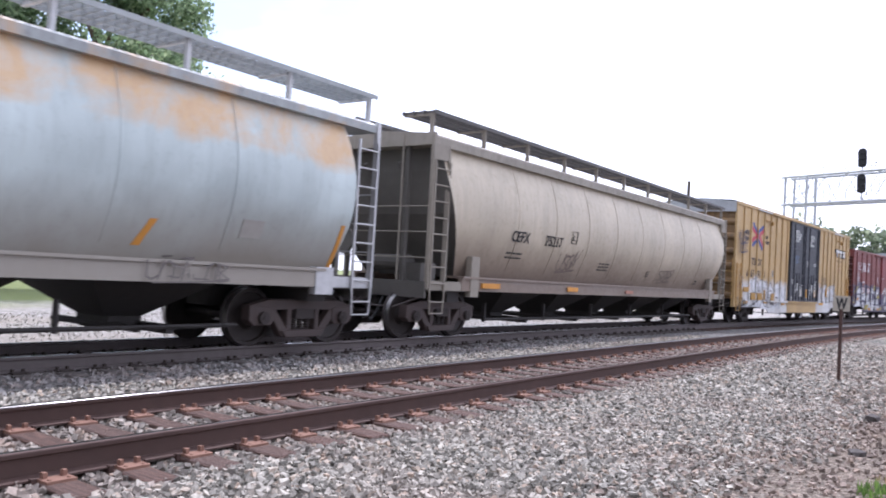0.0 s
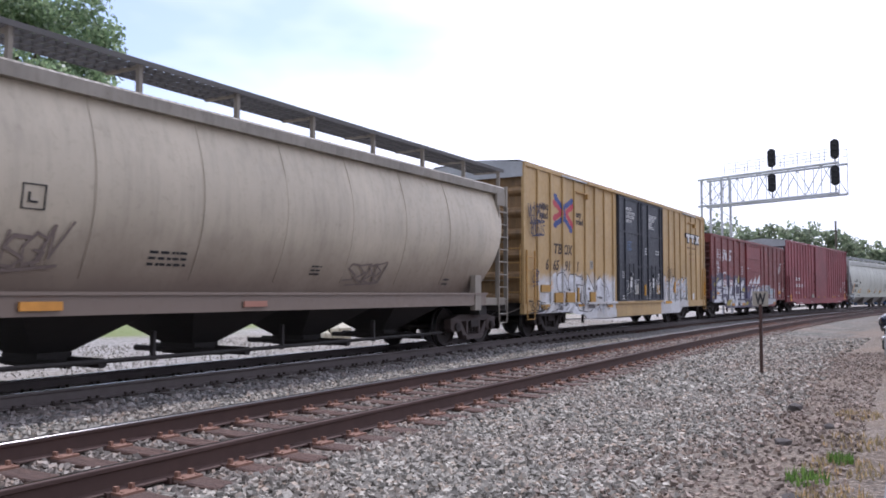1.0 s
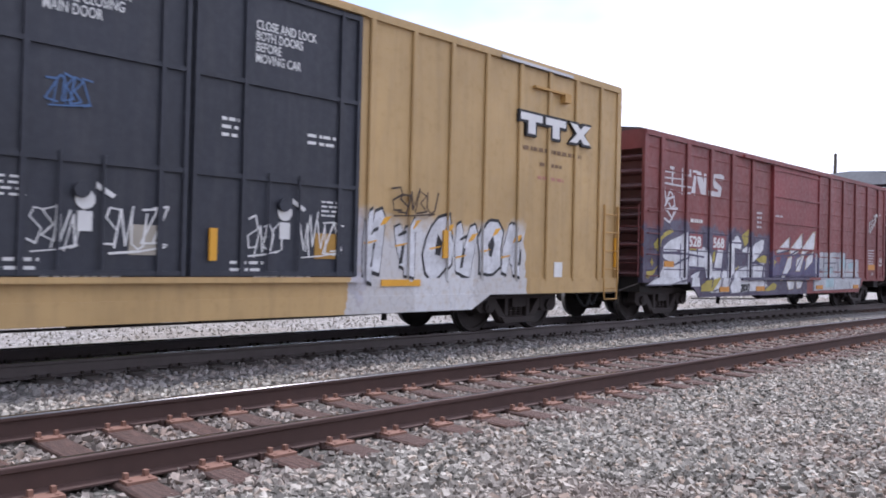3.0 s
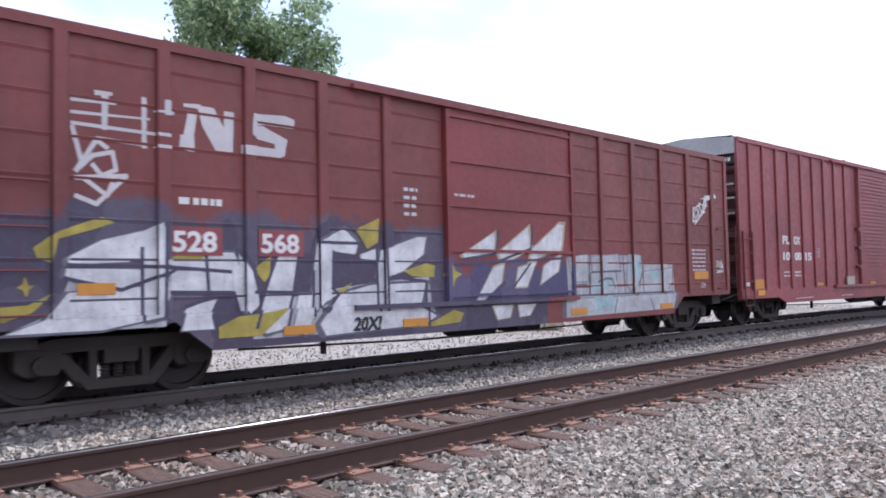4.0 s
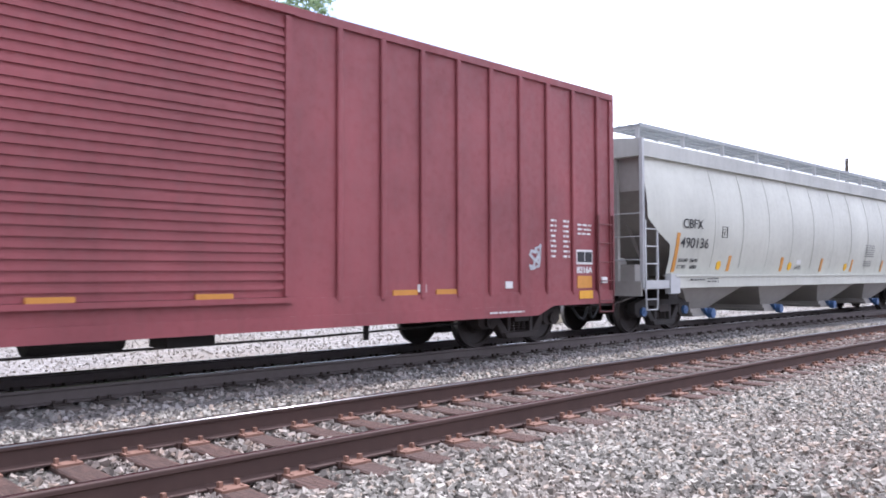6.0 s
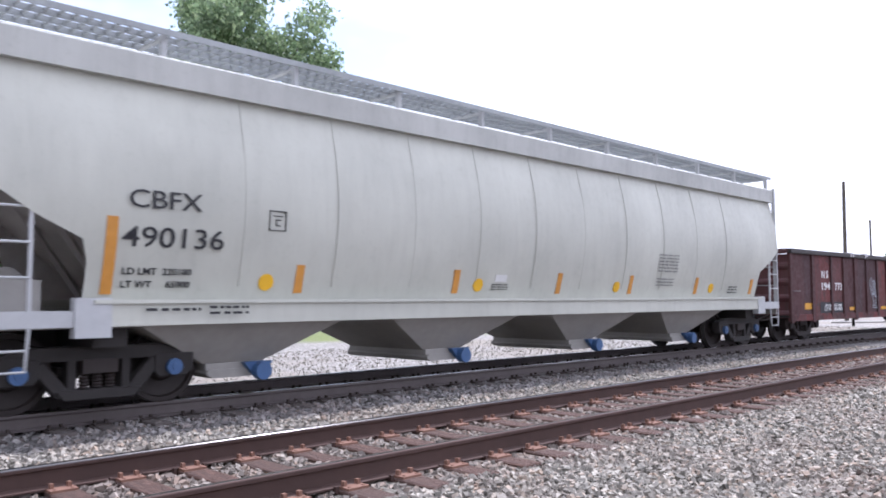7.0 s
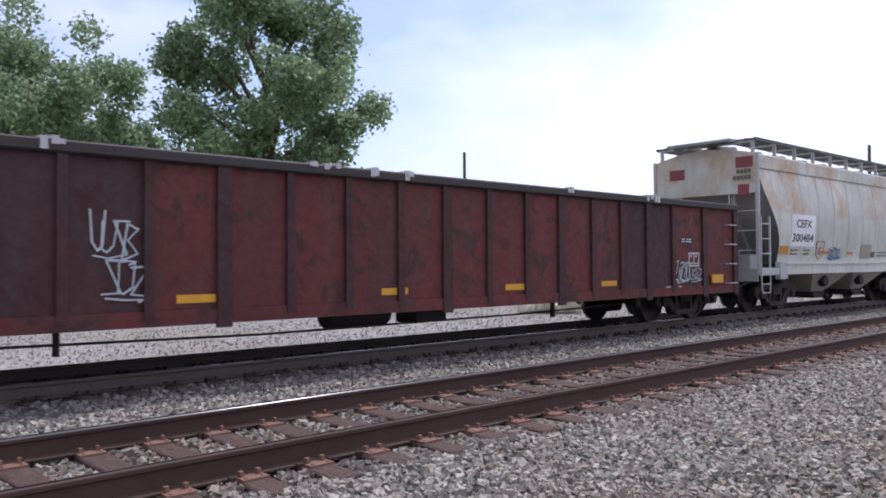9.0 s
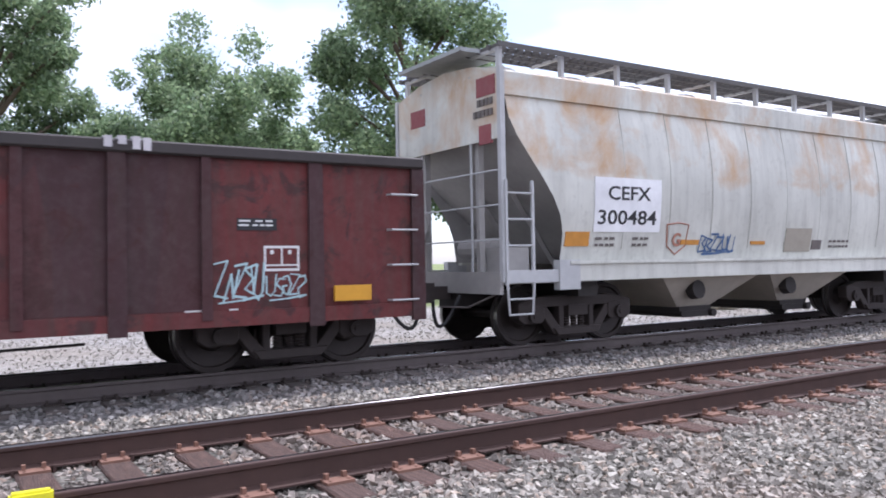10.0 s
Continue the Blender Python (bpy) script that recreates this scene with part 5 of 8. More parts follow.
def gondola(label, mid, half, top, body, tc):
    car = thing("gondola", label, "gondola", "freight train")
    CARS.append((car, mid))
    z0, wide = 0.68, 1.46
    for side in (-1, 1):
        bm = B()
        box(bm, -half, half, side * wide - 0.02, side * wide + 0.02, z0, top - 0.1)
        part("side_wall", bm, body, car)
        bm = B()
        box(bm, -half - 0.02, half + 0.02, side * (wide + 0.02) - 0.09, side * (wide + 0.02) + 0.09, top - 0.14, top)
        bmesh.ops.bevel(bm, geom=bm.edges[:], offset=0.02, segments=1, affect="EDGES")
        part("top_chord", bm, M["gondola_chord"], car, "dark rusty top rail")
        bm = B()
        box(bm, -half, half, side * (wide + 0.01) - 0.05, side * (wide + 0.01) + 0.05, z0 - 0.08, z0 + 0.10)
        part("bottom_chord", bm, body, car)
    stations_x = [-10.36, -8.92] + [-7.59 + 15.18 * i / 16 for i in range(17)] + [8.92, 10.36]
    for i, x in enumerate(stations_x):
        heavy = i in (0, 1, 4, 7, 11, 14, 17, 19, 20)
        w = 0.10 if heavy else 0.06
        low = z0 - (0.13 if heavy else 0.0)
        for side in (-1, 1):
            bm = B()
            prism(bm, [(x - w, low), (x + w, low), (x + w * 0.9, top - 0.14), (x - w * 0.9, top - 0.14)], min(side * (wide + 0.02), side * (wide + 0.075)), max(side * (wide + 0.02), side * (wide + 0.075)))
            part("side_post", bm, M["gondola_dark"], car)
    for i, (xa, xb) in enumerate(zip(stations_x, stations_x[1:])):
        for side in (-1, 1):
            bm = B()
            box(bm, xa + 0.02, xb - 0.02, min(side * wide, side * (wide + 0.0225)), max(side * wide, side * (wide + 0.0225)), z0 + 0.11, top - 0.145)
            part("side_panel", bm, M["gondola_dark"] if i in (0, 3, 4, 5, 16, 17) else body, car)
    for s in (-1, 1):
        bm = B()
        rings = []
        for i in range(33):
            z = z0 + (top - 0.15 - z0) * i / 32
            rings.append([(s * (half - 0.05 + 0.06 * max(0, math.sin(i * 0.785))), y, z) for y in (-wide, wide)])
        loft(bm, rings)
        box(bm, s * half - 0.06, s * half + 0.06, -wide, wide, top - 0.14, top)
        part("end_wall", bm, M["end_shaded_grimy"], car)
        coupler(car, half, s)
        xa, xb = sorted((s * (half - 0.08), s * (half - 0.5)))
        if s > 0:
            for z in (0.82, 1.27, 1.72, 2.17):
                bm = B()
                pipe(bm, [(xa, -wide, z), (xa + 0.02, -wide - 0.11, z), (xb - 0.02, -wide - 0.11, z), (xb, -wide, z)], 0.015)
                part("grab_iron", bm, M["grab"], car)
        else:
            bm = B()
            tube(bm, (xa, -wide - 0.1, 1.45), (xb, -wide - 0.1, 1.45), 0.016)
            part("grab_iron", bm, M["grab_dark"], car)
    bm = B()
    box(bm, -half, half, -wide, wide, z0 + 0.02, z0 + 0.12)
    part("floor", bm, M["under"], car)
    rnd = random.Random(12)
    for k in range(9):
        x = rnd.uniform(-half, half)
        bm = B()
        for j in range(3):
            dx = rnd.uniform(-0.12, 0.12)
            box(bm, x + dx - 0.04, x + dx + 0.04, -wide - 0.115 - 0.006 * j, -wide + rnd.uniform(0, 0.06), top - rnd.uniform(0.03, 0.12), top + 0.012 * j + rnd.uniform(0.005, 0.012))
        part("strap_scrap", bm, M["white_faded"], car, "torn pale banding scrap on the top rail")
    underframe(car, half - 0.1, 1.3)
    for s in (-1, 1):
        truck_at(car, s * tc)
    return car


M["seam"] = plain("dusty_weld_seam", (0.30, 0.28, 0.25), 0.7)
def drape(parent, polys, steps, material, lift, name):
    """Paint: flat outlines (x, z) laid over the panels and posts of a side. steps: stretches (x0, x1, y) of its surface."""
    bm = B()
    for poly in polys:
        for x0, x1, y in steps:
            pts = poly
            for lim, sgn in ((x0, 1), (x1, -1)):
                out = []
                for (ax, az), (bx, bz) in zip(pts, pts[1:] + pts[:1]):
                    ia, ib = (ax - lim) * sgn >= 0, (bx - lim) * sgn >= 0
                    if ia:
                        out.append((ax, az))
                    if ia != ib:
                        k = (lim - ax) / (bx - ax)
                        out.append((lim, az + (bz - az) * k))
                pts = out
                if len(pts) < 3:
                    break
            if len(pts) >= 3:
                bm.faces.new([bm.verts.new((px, y - lift, pz)) for px, pz in pts])
    return part(name, bm, material, parent)


def glyph(kind, x, z, w, h, lean, rnd):
    """One bulky sprayed shape: a lumpy bubble or crossed slabs with points, and its inner marks."""
    def q(pts):
        return [(x + w * a + lean * h * b, z + h * b) for a, b in pts]
    if kind % 2 == 0:
        n = 11
        ring = []
        for i in range(n):
            a = 2 * math.pi * i / n
            r = rnd.uniform(0.40, 0.62)
            ring.append((0.5 + r * math.cos(a) * 1.05, 0.5 + (r if i % 3 else 0.48) * math.sin(a)))
        mark = [(0.5 + 0.13 * math.cos(t) + rnd.uniform(-0.05, 0.05), 0.52 + 0.2 * math.sin(t)) for t in (0.3, 1.6, 2.9, 4.0, 5.2)]
        return [q(ring)], [q(mark)]
    out = []
    for k in range(3):
        c, d, e = rnd.uniform(0.0, 0.65), rnd.uniform(0.18, 0.36), rnd.uniform(-0.3, 0.3)
        lo, hi = rnd.uniform(0.0, 0.25), rnd.uniform(0.75, 1.08)
        out.append(q([(c, lo), (c + d, lo - 0.05), (c + d + e * 0.6, (lo + hi) / 2), (c + d + e, hi - 0.1), (c + d * 0.6 + e, hi + 0.06), (c + e, hi), (c - 0.08 + e * 0.4, (lo + hi) / 2)]))
    m = rnd.uniform(0.2, 0.7)
    return out, [q([(m, 0.2), (m + 0.12, 0.22), (m + 0.16, 0.6), (m + 0.06, 0.55)]), q([(m - 0.1, 0.7), (m + 0.2, 0.78), (m + 0.18, 0.84), (m - 0.08, 0.76)])]


def grow(poly, k):
    cx, cz = sum(p[0] for p in poly) / len(poly), sum(p[1] for p in poly) / len(poly)
    return [(cx + (px - cx) * k, cz + (pz - cz) * k) for px, pz in poly]


def mural(parent, x0, x1, z0, z1, steps, seed, fill, line, accent, kinds, lean=0.0, halo=1.12, name="graffiti"):
    """A row of bulky sprayed shapes with dark outlines and inner marks."""
    rnd = random.Random(seed)
    n = len(kinds)
    outline, body, inner, flash = [], [], [], []
    for i, k in enumerate(kinds):
        w = (x1 - x0) / n
        a, b = glyph(k, x0 + w * i, z0 + rnd.uniform(-0.04, 0.06), w * 0.95, (z1 - z0) * rnd.uniform(0.86, 1.06), lean + rnd.uniform(-0.05, 0.05), rnd)
        outline += [grow(p, halo) for p in a]
        body += a
        inner += b
        p = a[0]
        cx, cz = x0 + w * (i + rnd.uniform(0.2, 0.8)), z0 + (z1 - z0) * rnd.uniform(0.1, 0.9)
        flash.append([(cx, cz), (cx + 0.09, cz + 0.13), (cx + 0.24, cz + 0.16), (cx + 0.12, cz + 0.04)])
        flash.append([(cx - 0.3, cz - 0.25), (cx - 0.05, cz - 0.21), (cx - 0.05, cz - 0.23), (cx - 0.3, cz - 0.28)])
    drape(parent, outline, steps, line, 0.0030, name + "_outline")
    drape(parent, body, steps, fill, 0.0045, name + "_fill")
    drape(parent, inner, steps, line, 0.0060, name + "_mark")
    drape(parent, flash, steps, accent, 0.0070, name + "_flash")


def above(poly, lim, sgn):
    """The piece of an outline over (sgn 1) or under (sgn -1) a height."""
    out = []
    for (ax, az), (bx, bz) in zip(poly, poly[1:] + poly[:1]):
        ia, ib = (az - lim) * sgn >= 0, (bz - lim) * sgn >= 0
        if ia:
            out.append((ax, az))
        if ia != ib:
            k = (lim - az) / (bz - az)
            out.append((ax + (bx - ax) * k, lim))
    return out if len(out) > 2 else None


# ---- sprayed letters, each outline in metres (along the car from its middle, up from the rail) ----
TALL_LETTERS_A = (
    ((-7.36, 1.64), (-6.98, 1.84), (-6.5, 1.96), (-6.28, 2.06), (-6.26, 1.72), (-6.68, 1.6), (-7.36, 1.56)),
    ((-7.38, 1.52), (-6.86, 1.52), (-6.1, 1.5), (-6.54, 1.36), (-6.76, 1.28), (-7.4, 1.42)),
    ((-7.36, 1.26), (-6.86, 1.28), (-6.48, 1.32), (-6.22, 1.42), (-6.2, 1.22), (-6.3, 0.96), (-6.98, 0.84), (-7.98, 0.84), (-7.58, 0.98)),
    ((-6.54, 1.76), (-6.26, 2.02), (-6.26, 0.96), (-6.5, 0.92)),
    ((-6.24, 1.62), (-5.72, 1.72), (-5.34, 1.72), (-5.14, 1.34), (-5.08, 0.98), (-5.26, 0.98), (-5.34, 1.2), (-5.38, 1.48), (-6.2, 1.52)),
    ((-6.2, 1.5), (-5.36, 1.48), (-5.34, 1.24), (-6.2, 1.24)),
    ((-5.98, 1.06), (-5.58, 1.14), (-5.68, 0.94), (-5.64, 0.78), (-6.06, 0.78)),
)
TALL_LETTERS_B = (
    ((-4.7, 1.7), (-4.36, 1.72), (-4.46, 1.18), (-4.58, 0.74), (-4.9, 0.68), (-5.06, 0.76), (-4.9, 1.2)),
    ((-5.26, 1.7), (-5.1, 1.48), (-5, 1.06), (-5.14, 0.94), (-5.24, 1.2)),
    ((-4.36, 1.18), (-4.14, 1.18), (-4.1, 0.98), (-4.28, 0.62), (-4.5, 0.7)),
)
TALL_LETTERS_C = (
    ((-4.06, 1.88), (-3.6, 2.08), (-3.34, 1.88), (-3.4, 1.72), (-3.8, 1.76), (-3.8, 1.24), (-3.7, 1.16), (-3.96, 1.06), (-4.2, 0.88), (-4.12, 1.48)),
    ((-3.9, 0.94), (-3.7, 1.16), (-3.1, 1.28), (-2.02, 1.3), (-2.14, 0.92), (-1.84, 0.78), (-2.1, 0.66), (-2.78, 0.64), (-3.96, 0.6), (-4.06, 0.76)),
    ((-2.92, 1.78), (-2.18, 2), (-2, 2), (-2.06, 1.74), (-2.48, 1.48), (-2.76, 1.4), (-3, 1.4)),
    ((-3.3, 1.72), (-2.98, 1.82), (-3, 1.64), (-3.3, 1.66)),
    ((-3, 1.64), (-2.86, 1.64), (-2.84, 0.9), (-2.98, 0.9)),
)
SLANT_LETTERS = (
    ((-1.24, 1.74), (-0.46, 2.12), (-0.44, 1.78), (-1.18, 1.68)),
    ((-0.36, 1.78), (0.44, 2.24), (0.5, 1.86), (0.02, 1.68), (-0.28, 1.66)),
    ((0.56, 1.86), (1.32, 2.32), (1.48, 2.32), (1.38, 1.84), (0.96, 1.78), (0.48, 1.62)),
    ((-0.5, 1.52), (-0.24, 1.58), (-0.3, 1.28), (-0.8, 0.96), (-0.94, 0.96)),
    ((0.16, 1.52), (0.64, 1.62), (0.38, 1.2), (0.08, 1.2)),
    ((0.88, 1.56), (1.38, 1.78), (1.28, 1.46), (0.78, 1.24)),
    ((-0.52, 0.88), (-0.02, 0.88), (-0.1, 0.68), (-0.4, 0.66)),
    ((0.14, 0.88), (0.6, 0.88), (0.44, 0.7), (0.18, 0.68)),
)
PALE_LETTERS = (
    ((1.6, 1.72), (2.28, 1.78), (2.3, 1.26), (1.74, 1.26)),
    ((2.42, 1.74), (3.36, 1.8), (3.4, 1.48), (2.44, 1.46)),
    ((2.4, 1.42), (3.24, 1.44), (3.32, 1), (2.36, 1)),
    ((3.74, 1.8), (4.2, 1.78), (4.26, 1.46), (3.8, 1.04), (3.64, 1.22)),
    ((4.3, 1.44), (5.48, 1.52), (5.46, 1.2), (5.2, 1.02), (4.06, 1.02)),
    ((1.52, 0.94), (5.56, 0.96), (5.42, 0.64), (3.4, 0.62), (1.5, 0.6)),
)
YELLOW_SPLASHES = (
    ((-7.7, 1.74), (-7.46, 1.92), (-6.98, 2.1), (-6.84, 2.04), (-7.12, 1.94), (-7.46, 1.84), (-7.52, 1.58), (-7.66, 1.64)),
    ((-8.02, 1.12), (-7.74, 1.14), (-7.5, 1.26), (-7.7, 1.06), (-8.02, 0.96)),
    ((-7.78, 1.44), (-7.74, 1.34), (-7.68, 1.34), (-7.74, 1.3), (-7.76, 1.22), (-7.8, 1.3), (-7.86, 1.32), (-7.8, 1.36)),
    ((-6.16, 1.66), (-5.94, 1.72), (-5.72, 1.72), (-5.76, 1.64), (-6.2, 1.62)),
    ((-5.06, 1.52), (-4.8, 1.68), (-4.82, 1.42), (-4.9, 1.34)),
    ((-5.58, 0.8), (-5.3, 0.92), (-4.98, 0.94), (-4.54, 1), (-4.82, 0.78), (-4.98, 0.66), (-5.58, 0.66)),
    ((-3.38, 2.08), (-2.94, 2.26), (-2.98, 1.9), (-3.18, 1.8)),
)
YELLOW_SPARKS = (
    ((-2.48, 1.48), (-2, 1.6), (-1.82, 1.56), (-1.84, 1.38), (-2.3, 1.4)),
    ((-2.16, 0.62), (-1.84, 0.72), (-1.46, 0.86), (-1.24, 0.8), (-1.32, 0.66), (-1.98, 0.62)),
    ((-1.48, 1.62), (-1.42, 1.48), (-1.26, 1.42), (-1.4, 1.36), (-1.46, 1.22), (-1.54, 1.36), (-1.66, 1.42), (-1.52, 1.48)),
    ((-3.74, 1.2), (-3.46, 1.32), (-3.7, 1.12)),
)
TALL_LINES = (
    ((-7.36, 1.56), (-6.2, 1.54), (-5.38, 1.48)),
    ((-7.4, 1.42), (-6.76, 1.28), (-6.12, 1.5)),
    ((-6.24, 2.06), (-6.26, 0.96)),
    ((-6.52, 1.76), (-6.52, 0.92)),
    ((-6.2, 1.24), (-5.34, 1.22), (-5.26, 0.98)),
    ((-5.72, 1.72), (-5.68, 1.16), (-5.98, 1.06)),
    ((-4.7, 1.7), (-4.9, 1.2), (-5.04, 0.76)),
    ((-4.36, 1.72), (-4.46, 1.18), (-4.58, 0.74)),
    ((-5.06, 1.22), (-4.46, 1.2)),
)
SLANT_LINES = (
    ((-4.12, 1.48), (-4.14, 0.88)),
    ((-3.78, 1.76), (-3.8, 1.24), (-3.7, 1.16), (-3.92, 0.92)),
    ((-3.34, 1.88), (-4.04, 1.88)),
    ((-3, 1.82), (-2.98, 0.9)),
    ((-2.84, 1.82), (-2.82, 0.9)),
    ((-2.76, 1.4), (-2.02, 1.32), (-2, 0.64)),
    ((-1.26, 1.66), (-0.44, 1.76), (-0.34, 2.14)),
    ((-0.36, 1.64), (0.5, 1.86), (0.58, 2.26)),
    ((-1.44, 1.58), (1.46, 1.7)),
    ((0.48, 1.6), (0, 1.18)),
    ((-0.66, 0.9), (-0.22, 1.28)),
)
PALE_LINES = (
    ((2.36, 1.76), (2.32, 1)),
    ((3.52, 1.8), (3.58, 1)),
    ((2.42, 1.44), (3.44, 1.46)),
    ((4.28, 1.78), (4.28, 1.04)),
    ((1.52, 1), (5.48, 1)),
    ((2.62, 1.24), (2.82, 1.32), (3.12, 1.3), (3.22, 1.12)),
    ((1.8, 1.2), (2.24, 1.2)),
    ((4.48, 0.86), (4.58, 0.64)),
    ((3.2, 0.9), (3.1, 0.64)),
)
AQUA_FILLS = (
    ((2.48, 1.24), (2.74, 1.36), (3.06, 1.34), (3.22, 1.14), (2.4, 1.08)),
    ((3.74, 1.66), (4.16, 1.7), (4.18, 1.34), (3.8, 1.28)),
    ((2.42, 0.96), (3.1, 0.98), (3.1, 0.7), (2.42, 0.68)),
    ((4.52, 1.46), (4.98, 1.48), (4.92, 1.3), (4.52, 1.28)),
)
HORSE_STRIPES = (
    ((-7.32, 3.4), (-6.82, 3.4), (-6.82, 3.38), (-7.32, 3.36)),
    ((-7.32, 3.26), (-6.42, 3.28), (-6.42, 3.26), (-7.32, 3.22)),
    ((-7.32, 3.14), (-6.18, 3.12), (-6.18, 3.08), (-7.32, 3.1)),
    ((-7.04, 3), (-6.46, 2.98), (-6.46, 2.94), (-7.04, 2.96)),
    ((-7.06, 3.52), (-6.86, 3.52), (-6.86, 3.48), (-7.06, 3.46)),
    ((-6.98, 3.52), (-6.9, 3.52), (-6.92, 3.08), (-6.98, 3.08)),
    ((-6.52, 3.52), (-6.46, 3.52), (-6.46, 2.92), (-6.52, 2.92)),
    ((-6.38, 3.38), (-6.12, 3.4), (-6.12, 3.36), (-6.38, 3.36)),
    ((-6.38, 2.98), (-6.16, 2.98), (-6.16, 2.94), (-6.38, 2.94)),
    ((-6.26, 3.52), (-6.18, 3.52), (-6.18, 3.34), (-6.26, 3.34)),
)
FIRST_INITIAL = (
    ((-6, 3.52), (-5.78, 3.54), (-5.78, 3.48), (-6, 3.48)),
    ((-5.94, 3.44), (-5.82, 3.44), (-5.9, 2.94), (-6.04, 2.96)),
    ((-6.04, 3.14), (-5.86, 3.12), (-5.86, 2.94), (-6.06, 2.96)),
    ((-5.82, 3.52), (-5.6, 3.52), (-5.42, 3.22), (-5.42, 2.96), (-5.56, 2.96), (-5.76, 3.28)),
    ((-5.46, 3.5), (-5.32, 3.5), (-5.34, 2.96), (-5.46, 2.96)),
)
SECOND_INITIAL = (
    ((-5.06, 3.52), (-4.56, 3.56), (-4.4, 3.52), (-4.42, 3.4), (-4.86, 3.4), (-5.08, 3.36)),
    ((-5.08, 3.36), (-4.9, 3.38), (-4.52, 3.24), (-4.54, 3.14), (-5, 3.2), (-5.08, 3.24)),
    ((-4.72, 3.24), (-4.54, 3.24), (-4.56, 3.02), (-4.7, 2.96), (-5.22, 2.98), (-5.22, 3.1), (-4.72, 3.1)),
)
STAR_SCRAWL = (
    ((-7.3, 3.08), (-7.2, 2.7), (-7.04, 2.96), (-6.92, 2.88)),
    ((-7.2, 2.7), (-7.26, 2.6), (-7.08, 2.78), (-6.86, 2.84), (-6.82, 2.64), (-6.98, 2.56), (-7.08, 2.68)),
    ((-7.26, 2.52), (-6.7, 2.58), (-7.04, 2.24), (-7.26, 2.32)),
    ((-7.18, 2.52), (-6.92, 2.34), (-6.86, 2.48)),
)
BUBBLE_FILLS = (
    ((-7.52, 1.38), (-7.54, 1.7), (-7.44, 1.86), (-7.12, 1.9), (-7.04, 1.76), (-7.04, 1.32), (-7.32, 1.28)),
    ((-7.04, 1.86), (-6.74, 1.64), (-6.66, 1.36), (-7.02, 1.32)),
    ((-6.66, 1.74), (-6.56, 1.86), (-6.2, 1.86), (-6.18, 1.34), (-6.62, 1.34)),
    ((-6.18, 1.82), (-5.62, 1.78), (-5.62, 1.56), (-6.18, 1.52)),
    ((-5.96, 1.52), (-5.66, 1.52), (-5.72, 0.86), (-6.06, 1)),
    ((-5.16, 1.9), (-4.64, 1.44), (-4.64, 1.06), (-5.46, 1.1), (-5.46, 1.42)),
    ((-4.34, 1.72), (-3.96, 1.8), (-3.66, 1.54), (-3.64, 1.06), (-4.28, 1.14), (-4.46, 1.44)),
)
BUBBLE_SWOOSHES = (
    ((-7.76, 0.72), (-7.38, 0.96), (-6.7, 1), (-6.24, 0.92), (-5.94, 0.74), (-5.26, 0.68), (-5.34, 0.6), (-6.08, 0.62), (-6.94, 0.72), (-7.6, 0.72)),
    ((-5.18, 0.74), (-4.58, 0.78), (-4.12, 0.94), (-3.74, 1.02), (-3.74, 0.82), (-4.58, 0.66)),
    ((-3.56, 1.46), (-2.98, 1.64), (-2.9, 0.94), (-3.38, 0.94)),
    ((-7.84, 1.82), (-7.58, 1.9), (-7.58, 1.38), (-7.82, 1.32)),
)
BUBBLE_LINES = (
    ((-7.54, 1.92), (-7.56, 1.62), (-7.5, 1.4), (-7.36, 1.3), (-7.06, 1.32)),
    ((-7.5, 1.8), (-7.4, 1.86), (-7.16, 1.9), (-7.06, 1.76), (-7.04, 1.32)),
    ((-7.16, 2), (-6.98, 1.88), (-6.74, 1.64), (-6.66, 1.36), (-6.78, 1.4), (-6.96, 1.64)),
    ((-6.2, 1.86), (-6.56, 1.86), (-6.66, 1.74), (-6.66, 1.4), (-6.54, 1.34)),
    ((-6.14, 1.96), (-6.04, 1.82), (-5.7, 1.78), (-5.62, 1.84), (-5.62, 1.58)),
    ((-6.2, 1.54), (-5.96, 1.54), (-5.5, 1.52)),
    ((-5.16, 1.9), (-5.34, 1.72), (-5.48, 1.42), (-5.46, 1.14), (-5.18, 1.1)),
    ((-5.16, 1.9), (-4.86, 1.62), (-4.62, 1.42)),
    ((-3.98, 1.88), (-4.32, 1.68), (-4.48, 1.44), (-4.32, 1.16), (-3.9, 1.1)),
    ((-3.86, 1.58), (-3.64, 1.48)),
)
BUBBLE_LINES_LOW = (
    ((-3.6, 1.54), (-3.44, 1.38), (-3.42, 0.94)),
    ((-5.96, 1.48), (-5.98, 1.08), (-6.12, 1.04), (-6.18, 1.4)),
    ((-5.66, 1.42), (-5.72, 1), (-5.56, 0.76), (-5.34, 1.22)),
    ((-7.7, 0.72), (-7.38, 0.98)),
    ((-7.02, 0.88), (-6.7, 1)),
    ((-6.24, 0.94), (-5.94, 0.74), (-5.26, 0.68)),
    ((-3.34, 1.46), (-3.18, 1.14)),
    ((-3.76, 1.78), (-3.6, 1.54)),
)
